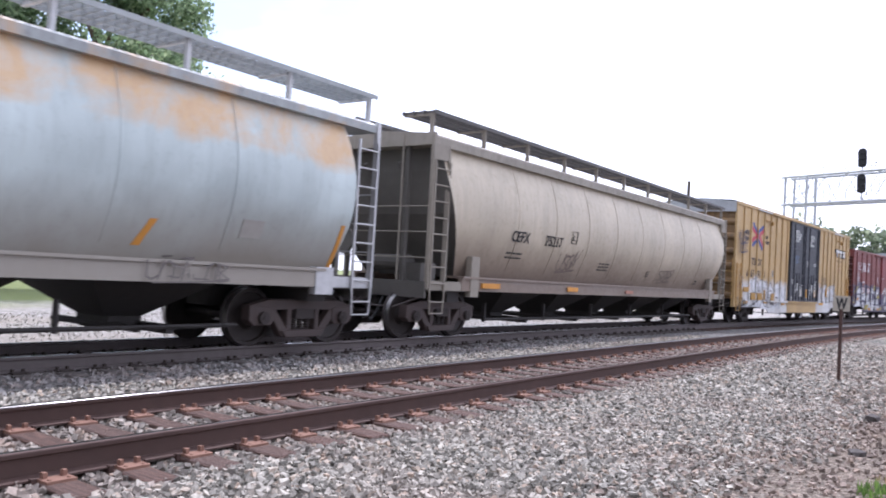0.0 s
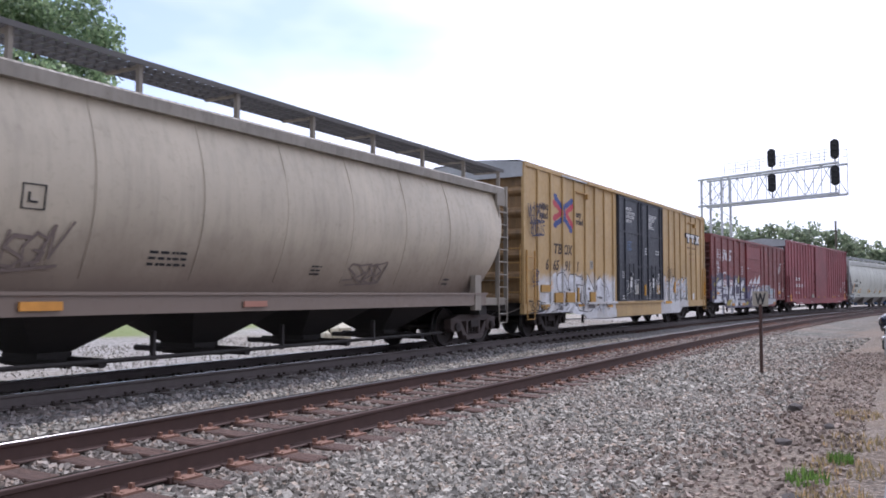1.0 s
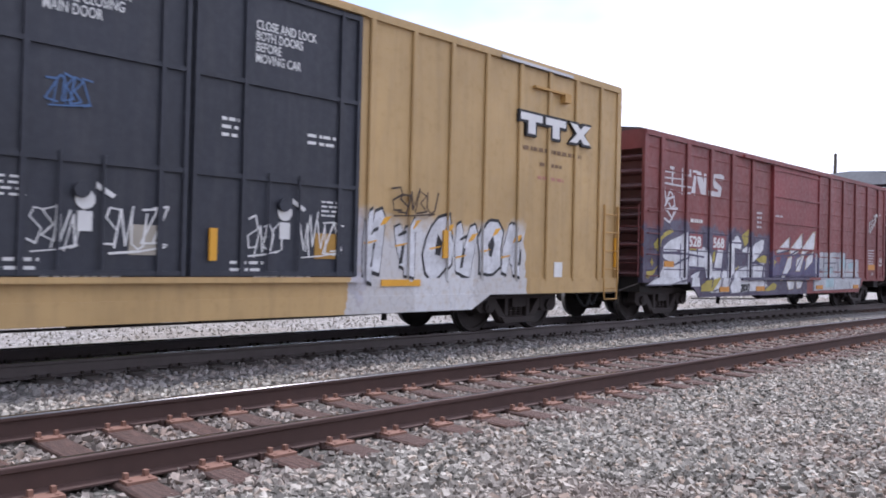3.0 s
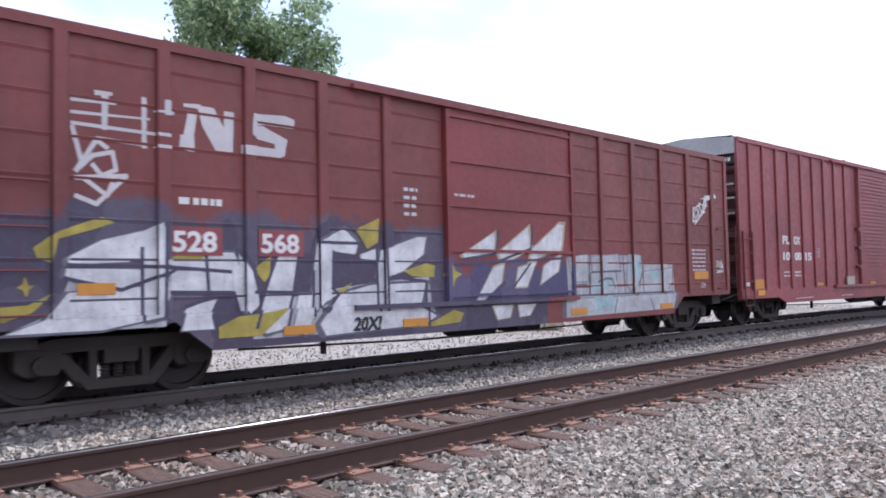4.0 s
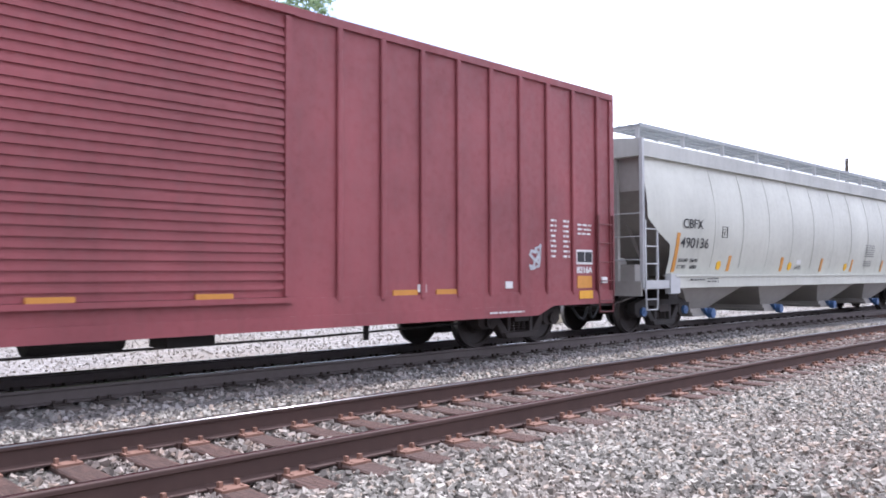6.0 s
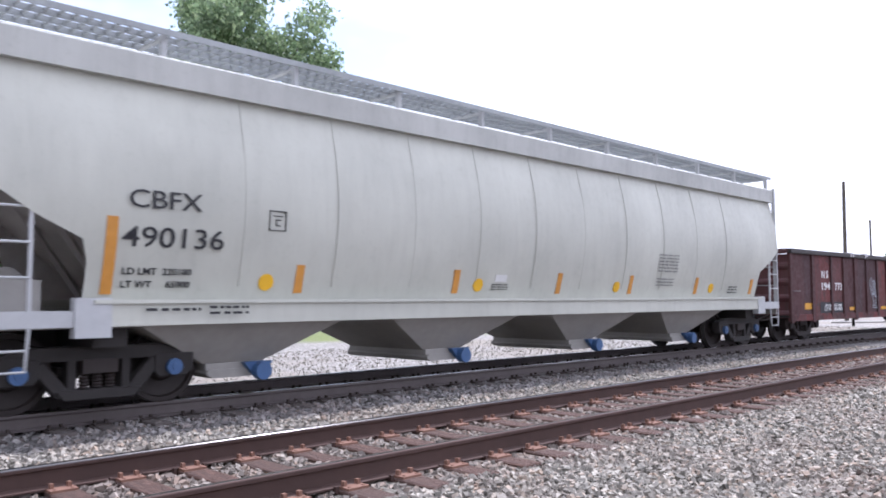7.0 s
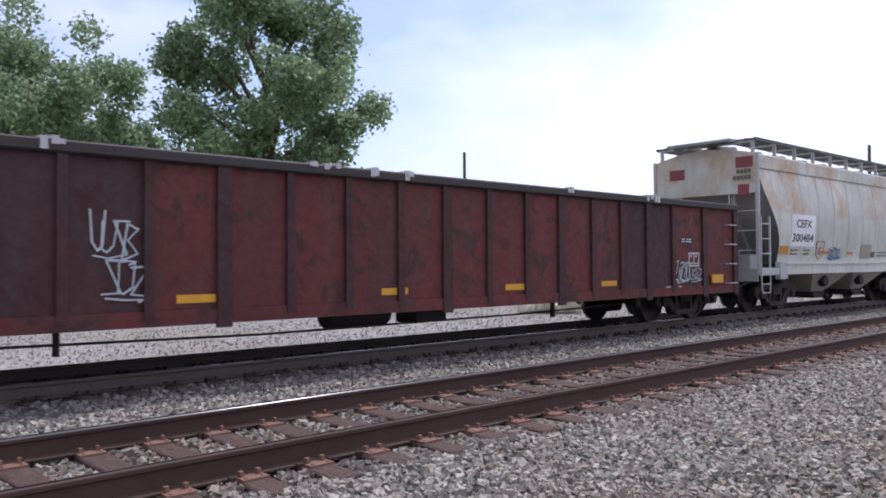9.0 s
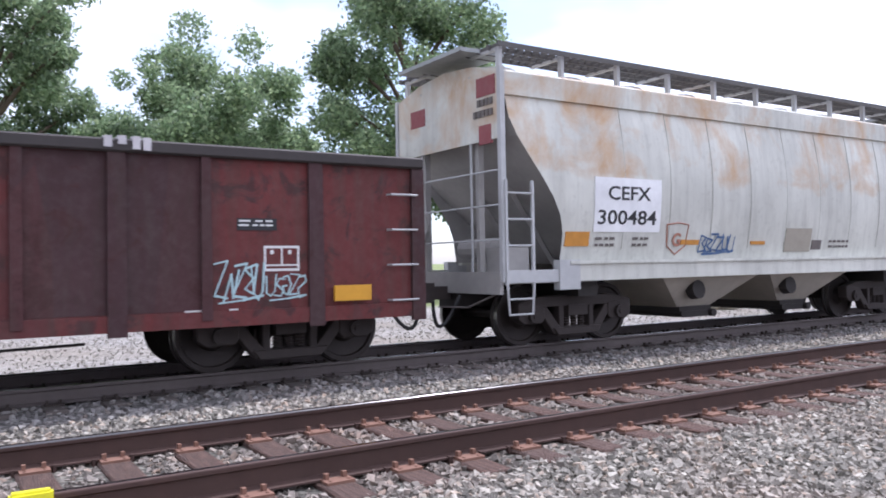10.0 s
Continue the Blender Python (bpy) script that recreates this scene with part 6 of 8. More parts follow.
BUBBLE_SHADES = (
    ((-7.02, 1.06), (-6.9, 1.12), (-6.82, 0.92), (-7.06, 0.88)),
    ((-6.3, 1.02), (-6.06, 0.96), (-6.06, 0.86), (-6.26, 0.88)),
    ((-5.8, 1.24), (-5.62, 1.36), (-5.66, 1), (-5.76, 0.86)),
    ((-5.18, 1.06), (-4.68, 0.98), (-4.58, 0.78), (-5.18, 0.8)),
    ((-5.64, 1.7), (-5.52, 1.84), (-5.52, 1.68)),
    ((-5.14, 1.38), (-5.02, 1.5), (-4.84, 1.38)),
    ((-7.54, 0.78), (-7.38, 0.94), (-7.2, 0.9), (-7.22, 0.76)),
    ((-5.36, 1.7), (-5.16, 1.88), (-5.2, 1.72)),
    ((-4.24, 1.72), (-3.98, 1.88), (-4.06, 1.74)),
    ((-4.6, 1.44), (-4.42, 1.6), (-4.44, 1.36)),
    ((-6.06, 1.4), (-6.14, 1.54), (-5.96, 1.52)),
    ((-4.18, 1.18), (-3.9, 1.16), (-3.74, 1.1), (-4.14, 1.12)),
    ((-6.64, 1.34), (-6.58, 1.46), (-6.5, 1.34)),
)


def bands(lines, w):
    """Brush lines as narrow four-cornered outlines."""
    out = []
    for pts in lines:
        for (ax, az), (bx, bz) in zip(pts, pts[1:]):
            d = Vector((bx - ax, bz - az))
            e = d.normalized()
            n = Vector((-e.y, e.x)) * w
            e *= w * 0.6
            out.append([(ax + n.x - e.x, az + n.y - e.y), (ax - n.x - e.x, az - n.y - e.y), (bx - n.x + e.x, bz - n.y + e.y), (bx + n.x + e.x, bz + n.y + e.y)])
    return out


def paint(parent, polys, steps, material, lift, name, sill=0.985, sill_y=-1.5505):
    """Sprayed outlines over posts, panels and the side sill below them, each one a part."""
    for i, p in enumerate(polys):
        up, down = above(list(p), sill, 1), above(list(p), sill, -1)
        if up:
            drape(parent, [up], steps, material, lift + 0.00006 * i, name)
        if down:
            drape(parent, [down], [(-12, 12, sill_y)], material, lift + 0.00006 * i, name)


def side_steps(half, ribs, rib_w, doors, y=-1.50):
    """Stretches of a boxcar's near side: panels, posts and doors."""
    cuts = sorted([(r - rib_w, r + rib_w, y - 0.056) for r in ribs] + [(d[0], d[1], y - 0.051) for d in doors])
    out, last = [], -half
    for a, b, yy in cuts:
        out.append((last, a, y - 0.001))
        out.append((a, b, yy))
        last = b
    out.append((last, half, y - 0.001))
    return out


M["gondola_chord"] = plain("sooty_top_rail", (0.045, 0.038, 0.036), 0.7)


# ---- the train, car by car ----
def build_train():
    Y = -1.56
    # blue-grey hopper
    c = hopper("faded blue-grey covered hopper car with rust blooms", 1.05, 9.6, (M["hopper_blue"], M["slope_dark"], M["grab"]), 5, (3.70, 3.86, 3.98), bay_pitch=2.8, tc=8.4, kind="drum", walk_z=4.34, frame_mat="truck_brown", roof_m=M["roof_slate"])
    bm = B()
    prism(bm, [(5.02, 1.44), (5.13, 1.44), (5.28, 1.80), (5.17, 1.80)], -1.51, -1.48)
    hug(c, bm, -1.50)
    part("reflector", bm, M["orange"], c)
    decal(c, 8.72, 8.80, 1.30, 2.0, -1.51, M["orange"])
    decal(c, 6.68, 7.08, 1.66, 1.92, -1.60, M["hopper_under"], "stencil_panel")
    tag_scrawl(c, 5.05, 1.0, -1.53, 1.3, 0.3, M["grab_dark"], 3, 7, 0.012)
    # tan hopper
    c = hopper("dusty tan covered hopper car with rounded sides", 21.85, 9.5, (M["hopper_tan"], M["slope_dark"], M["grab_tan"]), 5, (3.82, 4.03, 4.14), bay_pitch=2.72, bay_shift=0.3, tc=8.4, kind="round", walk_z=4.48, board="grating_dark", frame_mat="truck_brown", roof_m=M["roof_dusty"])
    lettering(c, "CEFX", 15.3 - 21.85, 2.12, -1.622, 0.34, M["black_paint"], width=0.78, fat=0.006)
    lettering(c, "75217", 16.85 - 21.85, 2.12, -1.622, 0.34, M["black_paint"], width=0.85, fat=0.006)
    bars(c, 15.25 - 21.85, 1.88, -1.60, 0.7, 0.2, 2, M["black_paint"], 1)
    bars(c, 20.1 - 21.85, 1.85, -1.60, 0.7, 0.25, 3, M["black_paint"], 2)
    bars(c, 23.6 - 21.85, 1.75, -1.60, 0.3, 0.2, 3, M["black_paint"], 3)
    bars(c, 28.3 - 21.85, 1.60, -1.59, 0.25, 0.2, 2, M["black_paint"], 4)
    tag_scrawl(c, 17.7 - 21.85, 1.55, -1.605, 1.0, 0.5, M["spray_dark"], 8, 4, 0.022)
    tag_scrawl(c, 24.6 - 21.85, 1.45, -1.60, 1.1, 0.4, M["spray_dark"], 9, 4, 0.018)
    bm = B()
    for x0, x1, z0, z1 in ((0, 0.3, 0, 0.012), (0, 0.3, 0.29, 0.302), (0, 0.012, 0, 0.3), (0.288, 0.3, 0, 0.3), (0.08, 0.2, 0.08, 0.1), (0.08, 0.1, 0.08, 0.2)):
        box(bm, -3.7 + x0, -3.7 + x1, -1.625, -1.60, 2.25 + z0, 2.25 + z1)
    hug(c, bm, -1.61)
    part("stencil_frame", bm, M["black_paint"], c)
    decal(c, -7.6, -6.9, 1.05, 1.16, -1.52, M["orange"], "faded_reflector")
    decal(c, -3.65, -3.1, 1.05, 1.16, -1.52, M["orange"], "faded_reflector")
    decal(c, 0.0, 0.5, 1.05, 1.14, -1.52, M["red_faded"], "faded_reflector")

    # yellow boxcar; its middle
    m = 42.37
    rb = [33.48, 34.37, 35.25, 36.15, 37.04, 37.88, 38.75, 39.60, 45.45, 46.3, 47.15, 48.0, 48.9, 49.75, 50.6, 51.45]
    c = boxcar("tall weathered yellow boxcar with black double doors and graffiti", m, 9.77, 4.90, M["box_yellow"], M["roof_grey"], [x - m for x in rb],
               [(39.98 - m, 42.58 - m, M["door_black"], "plug"), (42.58 - m, 45.22 - m, M["door_black"], "plug")], (36.6 - m, 48.2 - m, 0.46, 0.70), 7.1, end_ribs=6, bar="grab_yellow", end_cap=M["roof_grey"], end_m=M["end_ochre"])
    y = -1.506
    x = lambda u: u - m
    lettering(c, "TB", x(34.62), 2.45, y, 0.42, M["letter_brown"], 0.18, 0.012, 0.60)
    lettering(c, "OX", x(35.36), 2.45, y, 0.42, M["letter_brown"], 0.18, 0.012, 0.66)
    for s, u in (("6", 34.02), ("65", 34.55), ("91", 35.42), ("1", 36.3)):
        lettering(c, s, x(u), 1.96, y, 0.42, M["letter_brown"], 0.18, 0.012)
    lettering(c, "next\nload", x(33.62), 3.68, y, 0.30, M["letter_brown"], 0.0, 0.012, 0.62)
    lettering(c, "any\nroad", x(36.3), 3.66, y, 0.27, M["letter_brown"], 0.0, 0.012, 0.58)

    steps = side_steps(9.77, [u - m for u in rb], 0.05, [(39.98 - m, 45.22 - m)])
    cx, cz = x(35.33), 3.68
    marks = ((M["red_paint"], 0.0030, ((-0.66, 0.27), (-0.17, 0.06), (-0.17, 0.0), (-0.66, -0.19)), (0, 3)),
             (M["red_paint"], 0.0030, ((0.67, 0.27), (0.25, 0.06), (0.25, 0.0), (0.65, -0.31)), (0, 3)),
             (M["navy"], 0.0045, ((-0.60, 0.46), (-0.15, 0.20), (0.05, 0.09), (0.09, -0.03), (0.0, -0.14), (-0.25, -0.24), (-0.62, -0.38)), (0, 6)),
             (M["navy"], 0.0045, ((0.64, 0.43), (0.17, 0.24)), (0,)),
             (M["navy"], 0.0045, ((0.15, -0.18), (0.58, -0.47)), (1,)))
    for mat, lift, pts, tips in marks:
        line = [(cx + a, cz + b) for a, b in pts]
        shapes = bands([line], 0.082)
        for k in tips:
            p, q = Vector(line[k]), Vector(line[1 if k == 0 else k - 1])
            d = (p - q).normalized()
            n = Vector((-d.y, d.x))
            shapes.append([tuple(v) for v in (p - d * 0.10 + n * 0.135, p - d * 0.10 - n * 0.135, p + d * 0.11 - n * 0.04, p + d * 0.11 + n * 0.04)])
        paint(c, shapes, steps, mat, lift, "emblem_stroke")
    for k, (u, z, w) in enumerate(((40.86, 4.28, 0.95), (43.46, 4.20, 0.95))):
        lettering(c, "IMPORTANT\nCLOSE THIS DOOR\nBEFORE CLOSING\nMAIN DOOR" if k == 0 else "CLOSE AND LOCK\nBOTH DOORS\nBEFORE\nMOVING CAR", x(u), z, -1.556, 0.17, M["white_paint"], 0, 0.002, w)
        bars(c, x(u) + (-0.45 if k == 0 else 1.1), 2.05, -1.556, 0.35, 0.25, 4, M["white_paint"], 20 + k)
        bars(c, x(u) + 0.05, 1.02, -1.556, 0.9, 0.08, 1, M["white_paint"], 30 + k)
        bars(c, x(u) - (0.45 if k == 0 else 0.3), 1.2, -1.556, 0.5, 0.18, 2, M["white_paint"], 33 + k)
        bm = B()
        tube(bm, (x(u) + 0.5, -1.57, 1.85), (x(u) + 0.5, -1.556, 1.85), 0.11, 14)
        box(bm, x(u) + 0.42, x(u) + 0.58, -1.57, -1.55, 1.5, 1.72)
        prism(bm, [(x(u) + 0.62, 2.05), (x(u) + 0.84, 1.92), (x(u) + 0.80, 1.88), (x(u) + 0.62, 1.98)], -1.565, -1.55)
        part("lock_notice", bm, M["white_paint"], c)
        tag_scrawl(c, x(u) - 0.1, 1.3, -1.557, 0.5, 0.45, M["white_paint"], 40 + k, 4, 0.010)
        tag_scrawl(c, x(u) + 0.7, 1.3, -1.557, 0.7, 0.5, M["white_paint"], 44 + k, 5, 0.012)
        decal(c, x(u) + 1.0, x(u) + 1.4, 1.25, 1.6, -1.556, M["tape_ochre"] if k else M["stencil_tan"], "notice_plate")
    decal(c, x(42.85), x(42.95), 1.2, 1.6, -1.60, M["yellow"])
    bars(c, x(43.0), 3.0, -1.556, 0.25, 0.3, 3, M["white_paint"], 51)
    bars(c, x(44.3), 2.95, -1.556, 0.5, 0.2, 2, M["white_paint"], 52)
    tag_scrawl(c, x(40.9), 2.85, -1.557, 0.45, 0.32, M["blue"], 53, 5, 0.010)
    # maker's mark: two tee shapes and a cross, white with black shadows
    for mat, d, yy in ((M["black_paint"], 0.045, -1.562), (M["white_paint"], 0.0, -1.567)):
        for u in (48.86, 49.58):
            bm = B()
            box(bm, x(u) - d, x(u) + 0.62 + d, yy, -1.50, 3.80 - d, 3.93 + d)
            box(bm, x(u) + 0.21 - d, x(u) + 0.42 + d, yy - 0.001, -1.50, 3.57 - d, 3.82)
            part("emblem", bm, mat, c)
        bm = B()
        for sx in (-1, 1):
            prism(bm, [(x(50.68) - sx * (0.34 + d), 3.57 - d), (x(50.68) - sx * (0.12 - d), 3.57 - d), (x(50.68) + sx * (0.34 + d), 3.93 + d), (x(50.68) + sx * (0.12 - d), 3.93 + d)], yy - 0.0005 * sx, -1.50)
        part("emblem", bm, mat, c)
    bars(c, x(48.95), 3.36, y, 1.85, 0.17, 1, M["letter_faded"], 55)
    bars(c, x(49.5), 3.1, y, 0.7, 0.15, 1, M["letter_faded"], 56)
    bars(c, x(49.45), 2.85, y, 0.8, 0.15, 1, M["red_faded"], 58)
    for u0, u1, z0, z1 in ((33.67, 34.28, 1.31, 1.51), (33.67, 34.22, 0.80, 0.95), (34.64, 35.33, 1.0, 1.29), (35.49, 36.18, 1.0, 1.30), (37.41, 37.93, 0.99, 1.31), (38.07, 38.49, 0.80, 0.98), (36.36, 36.47, 1.0, 1.45)):
        decal(c, x(u0), x(u1), z0, z1, -1.545, M["tape_ochre"], "repaint_panel")
    for u0, u1, z0, z1 in ((36.44, 36.85, 0.86, 0.94), (38.95, 39.42, 0.80, 0.89), (45.7, 46.5, 0.86, 0.96), (34.33, 34.43, 1.37, 1.68), (47.0, 47.2, 1.3, 1.75), (52.0, 52.08, 1.2, 1.8)):
        decal(c, x(u0), x(u1), z0, z1, -1.547, M["yellow"])
    decal(c, x(37.45), x(37.72), 2.05, 2.33, y + 0.002, M["stencil_tan"], "stencil_frame")
    bars(c, x(37.5), 2.28, y - 0.004, 0.18, 0.18, 3, M["letter_brown"], 57)
    decal(c, x(50.0), x(50.25), 1.0, 1.28, y, M["white_paint"], "notice_plate")
    tag_scrawl(c, x(32.75), 3.25, -1.56, 1.0, 0.55, M["spray_navy"], 60, 6, 0.02)
    tag_scrawl(c, x(32.9), 2.9, -1.56, 0.85, 0.4, M["spray_navy"], 61, 6, 0.016)
    tag_scrawl(c, x(32.8), 0.75, -1.56, 0.95, 0.3, M["black_paint"], 62, 6, 0.016)
    tag_scrawl(c, x(33.0), 1.5, -1.56, 0.4, 0.4, M["spray_navy"], 63, 3, 0.016)
    tag_scrawl(c, x(45.8), 1.95, -1.56, 0.9, 0.4, M["letter_brown"], 64, 5, 0.014)
    paint(c, BUBBLE_FILLS + BUBBLE_SWOOSHES, steps, M["spray_white"], 0.0020, "graffiti_letter")
    paint(c, BUBBLE_SHADES, steps, M["spray_shade"], 0.0040, "graffiti_shadow")
    paint(c, bands(BUBBLE_LINES + BUBBLE_LINES_LOW, 0.015), steps, M["spray_black"], 0.0052, "graffiti_line")
    rnd = random.Random(31)
    drips, smears = [], []
    for k in range(26):
        u, z = x(rnd.uniform(33.6, 39.3)), rnd.uniform(0.62, 1.02)
        drips.append([(u, z), (u + rnd.uniform(0.05, 0.25), z + rnd.uniform(-0.12, 0.12)), (u + rnd.uniform(0.2, 0.45), z + rnd.uniform(-0.05, 0.2))])
    for k in range(12):
        u, z = x(rnd.uniform(33.7, 39.2)), rnd.uniform(0.60, 1.35)
        smears.append([(u, z), (u + rnd.uniform(0.08, 0.2), z - rnd.uniform(0.0, 0.06)), (u + rnd.uniform(0.15, 0.3), z + rnd.uniform(0.08, 0.22)), (u + rnd.uniform(0.0, 0.1), z + rnd.uniform(0.08, 0.16))])
    paint(c, smears, steps, M["spray_grey"], 0.0024, "graffiti_shadow")
    paint(c, bands(drips, 0.011), steps, M["spray_black"], 0.0060, "graffiti_line")
    mural(c, x(45.3), x(49.1), 0.99, 1.92, steps, 67, M["spray_white"], M["black_paint"], M["yellow"], [3, 1, 2, 3, 0, 1], 0.1, 1.12)
    for u0, u1 in ((35.1, 37.3), (48.3, 50.4)):
        bm = B()
        box(bm, x(u0), x(u1), -1.58, -1.45, 4.78, 4.83)
        part("roof_edge_trim", bm, M["grab"], c)
        bm = B()
        box(bm, x(u1) - 1.15, x(u1) - 0.1, -1.585, -1.50, 4.42, 4.46)
        box(bm, x(u1) - 0.3, x(u1) - 0.12, -1.62, -1.50, 4.28, 4.44)
        part("door_stop", bm, M["grab_yellow"], c)

    # maroon boxcar
    m = 61.45
    rb = [54.02, 55.19, 56.35, 57.5, 58.67, 64.25, 65.4, 66.55, 67.7, 68.85]
    c = boxcar("faded maroon boxcar with large graffiti along its side", m, 8.15, 4.23, M["box_maroon"], M["roof_dark"], [x_ - m for x_ in rb],
               [(59.85 - m, 63.25 - m, M["door_red"], "panels")], (55.3 - m, 67.35 - m, 0.52, 0.88), 6.6, end_ribs=9, rib_w=0.085, peak=0.22, bar="grab_red", stiles=False, end_m=M["end_shaded_grimy"])
    x = lambda u: u - m
    bars(c, x(55.38), 2.38, -1.506, 0.6, 0.2, 1, M["white_paint"], 70)
    for s, u in (("528", 55.29), ("568", 56.5)):
        decal(c, x(u - 0.04), x(u + 0.66), 1.68, 2.02, -1.515, M["box_red"], "number_panel")
        lettering(c, s, x(u), 1.73, -1.526, 0.34, M["white_paint"], 0, 0.01, 0.58)
        tag_scrawl(c, x(67.9), 2.55, -1.526, 0.62, 0.34, M["white_paint"], 72, 5, 0.020, rise=0.42)
    tag_scrawl(c, x(68.45), 3.12, -1.522, 0.5, 0.10, M["white_paint"], 75, 2, 0.020, rise=0.1)
    tag_scrawl(c, x(68.86), 1.42, -1.508, 0.42, 0.26, M["white_paint"], 73, 5, 0.014)
    bars(c, x(67.85), 1.95, -1.506, 0.65, 0.55, 6, M["white_faded"], 74)
    decal(c, x(67.92), x(68.58), 1.26, 1.44, -1.51, M["orange"])
    lettering(c, "173", x(68.2), 1.06, -1.51, 0.16, M["white_paint"])
    for u in (56.8, 58.9, 63.1, 66.3):
        decal(c, x(u), x(u + 0.5), 0.64, 0.76, -1.566, M["orange"])
    decal(c, x(54.2), x(54.62), 1.23, 1.36, -1.512, M["orange"])
    lettering(c, "20X!", x(57.95), 0.64, -1.566, 0.26, M["black_paint"], 0.2, 0.01)
    bars(c, x(59.0), 2.75, -1.506, 0.3, 0.5, 4, M["white_faded"], 75)
    bars(c, x(60.05), 2.72, -1.556, 0.5, 0.1, 1, M["white_faded"], 76)
    steps = side_steps(8.15, [u - m for u in rb], 0.085, [(59.85 - m, 63.25 - m)])
    paint(c, (((-8.0, 0.84), (-7.5, 1.05), (-7.3, 1.5), (-6.3, 1.55), (-6.25, 0.84)), ((-5.1, 0.62), (-4.9, 1.1), (-4.1, 1.2), (-3.2, 1.3), (-1.95, 1.4), (-1.85, 0.62))), steps, M["spray_dull"], 0.0010, "graffiti_ground")
    paint(c, (((1.6, 0.62), (1.55, 1.72), (2.6, 1.78), (4.0, 1.78), (4.4, 1.6), (5.5, 1.6), (5.6, 0.75), (4.5, 0.64)),), steps, M["spray_dull"], 0.0010, "graffiti_ground")
    paint(c, [grow(p, 1.10) for p in TALL_LETTERS_A + TALL_LETTERS_B + TALL_LETTERS_C], steps, M["spray_slate"], 0.0022, "graffiti_shadow")
    paint(c, [grow(p, 1.16) for p in SLANT_LETTERS], steps, M["spray_cream"], 0.0022, "graffiti_shadow")
    paint(c, TALL_LETTERS_A + TALL_LETTERS_B + TALL_LETTERS_C, steps, M["spray_white"], 0.0050, "graffiti_letter")
    paint(c, SLANT_LETTERS, steps, M["spray_white"], 0.0050, "graffiti_letter")
    paint(c, [grow(p, 1.06) for p in PALE_LETTERS], steps, M["spray_slate"], 0.0022, "graffiti_shadow")
    paint(c, PALE_LETTERS, steps, M["spray_grey"], 0.0050, "graffiti_letter")
    paint(c, AQUA_FILLS, steps, M["spray_aqua"], 0.0062, "graffiti_fill")
    paint(c, YELLOW_SPLASHES + YELLOW_SPARKS, steps, M["spray_yellow"], 0.0068, "graffiti_splash")
    paint(c, bands(TALL_LINES + SLANT_LINES, 0.022), steps, M["spray_ink"], 0.0080, "graffiti_line")
    paint(c, bands(PALE_LINES, 0.018), steps, M["spray_slate"], 0.0080, "graffiti_line")
    paint(c, HORSE_STRIPES + FIRST_INITIAL + SECOND_INITIAL, steps, M["white_faded"], 0.0030, "emblem_stroke")
    paint(c, bands(STAR_SCRAWL, 0.026), steps, M["white_faded"], 0.0036, "spray_tag")
    # pressed seams of the side sheets, stretch by stretch between posts
    edges = [-8.1] + [u - m for u in rb[:5]] + [59.85 - m, 63.25 - m] + [u - m for u in rb[5:]] + [8.1]
    for xa, xb in zip(edges, edges[1:]):
        if xa > -1.7 and xb < 1.9:
            continue
        for k in range(7):
            z = 1.18 + 0.45 * k
            bm = B()
            loft(bm, [[(xx, -1.499, z - 0.045), (xx, -1.512, z), (xx, -1.502, z + 0.012), (xx, -1.499, z + 0.014)] for xx in (xa + 0.02, xb - 0.02)])
            part("sheet_crease", bm, M["box_maroon"], c)

    # red boxcar
    m = 80.4
    rb = [71.2, 71.98, 72.78, 73.57, 74.37, 75.17, 75.97, 76.78, 77.6, 83.4, 84.2, 85.0, 85.8, 86.58, 87.36, 88.12, 88.9, 89.7]
    c = boxcar("tall faded red boxcar with a ribbed sliding door", m, 9.82, 4.89, M["box_red"], M["roof_grey"], [x_ - m for x_ in rb],
               [(78.6 - m, 82.55 - m, M["box_red"], "ribbed")], (72.6 - m, 88.3 - m, 0.56, 0.72), 7.45, end_ribs=6, end_cap=M["roof_grey"], bar="grab_red", end_m=M["end_shaded_grimy"])
    x = lambda u: u - m
    for s, u, z in (("FL", 73.08, 2.19), ("OX", 73.78, 2.19), ("10", 73.08, 1.74), ("00", 73.83, 1.74), ("15", 74.52, 1.74)):
        lettering(c, s, x(u), z, -1.506, 0.30, M["white_paint"], 0, 0.012, 0.44)
    bars(c, x(73.1), 1.42, -1.506, 0.4, 0.2, 2, M["white_paint"], 80)
    bars(c, x(73.8), 1.42, -1.506, 0.4, 0.2, 2, M["white_paint"], 81)
    decal(c, x(71.35), x(71.85), 0.98, 1.22, -1.51, M["orange"])
    decal(c, x(71.4), x(71.8), 0.80, 0.93, -1.55, M["yellow"])
    decal(c, x(70.75), x(70.92), 1.05, 1.15, -1.57, M["white_paint"], "notice_plate")
    decal(c, x(75.2), x(75.7), 1.0, 1.08, -1.51, M["orange"])
    decal(c, x(77.4), x(78.0), 0.95, 1.25, -1.58, M["stencil_tan"], "defect_card_holder")
    for u in (79.3, 81.2, 84.4, 85.3):
        decal(c, x(u), x(u + 0.5), 0.98, 1.06, -1.59 if u < 83 else -1.51, M["orange"])
    bars(c, x(88.15), 2.30, -1.506, 0.25, 0.75, 8, M["white_paint"], 82)
    bars(c, x(88.6), 2.30, -1.506, 0.2, 0.75, 8, M["white_paint"], 83)
    bars(c, x(89.05), 2.25, -1.506, 0.45, 0.25, 3, M["white_paint"], 84)
    decal(c, x(89.0), x(89.52), 1.48, 1.76, -1.505, M["white_paint"], "notice_plate")
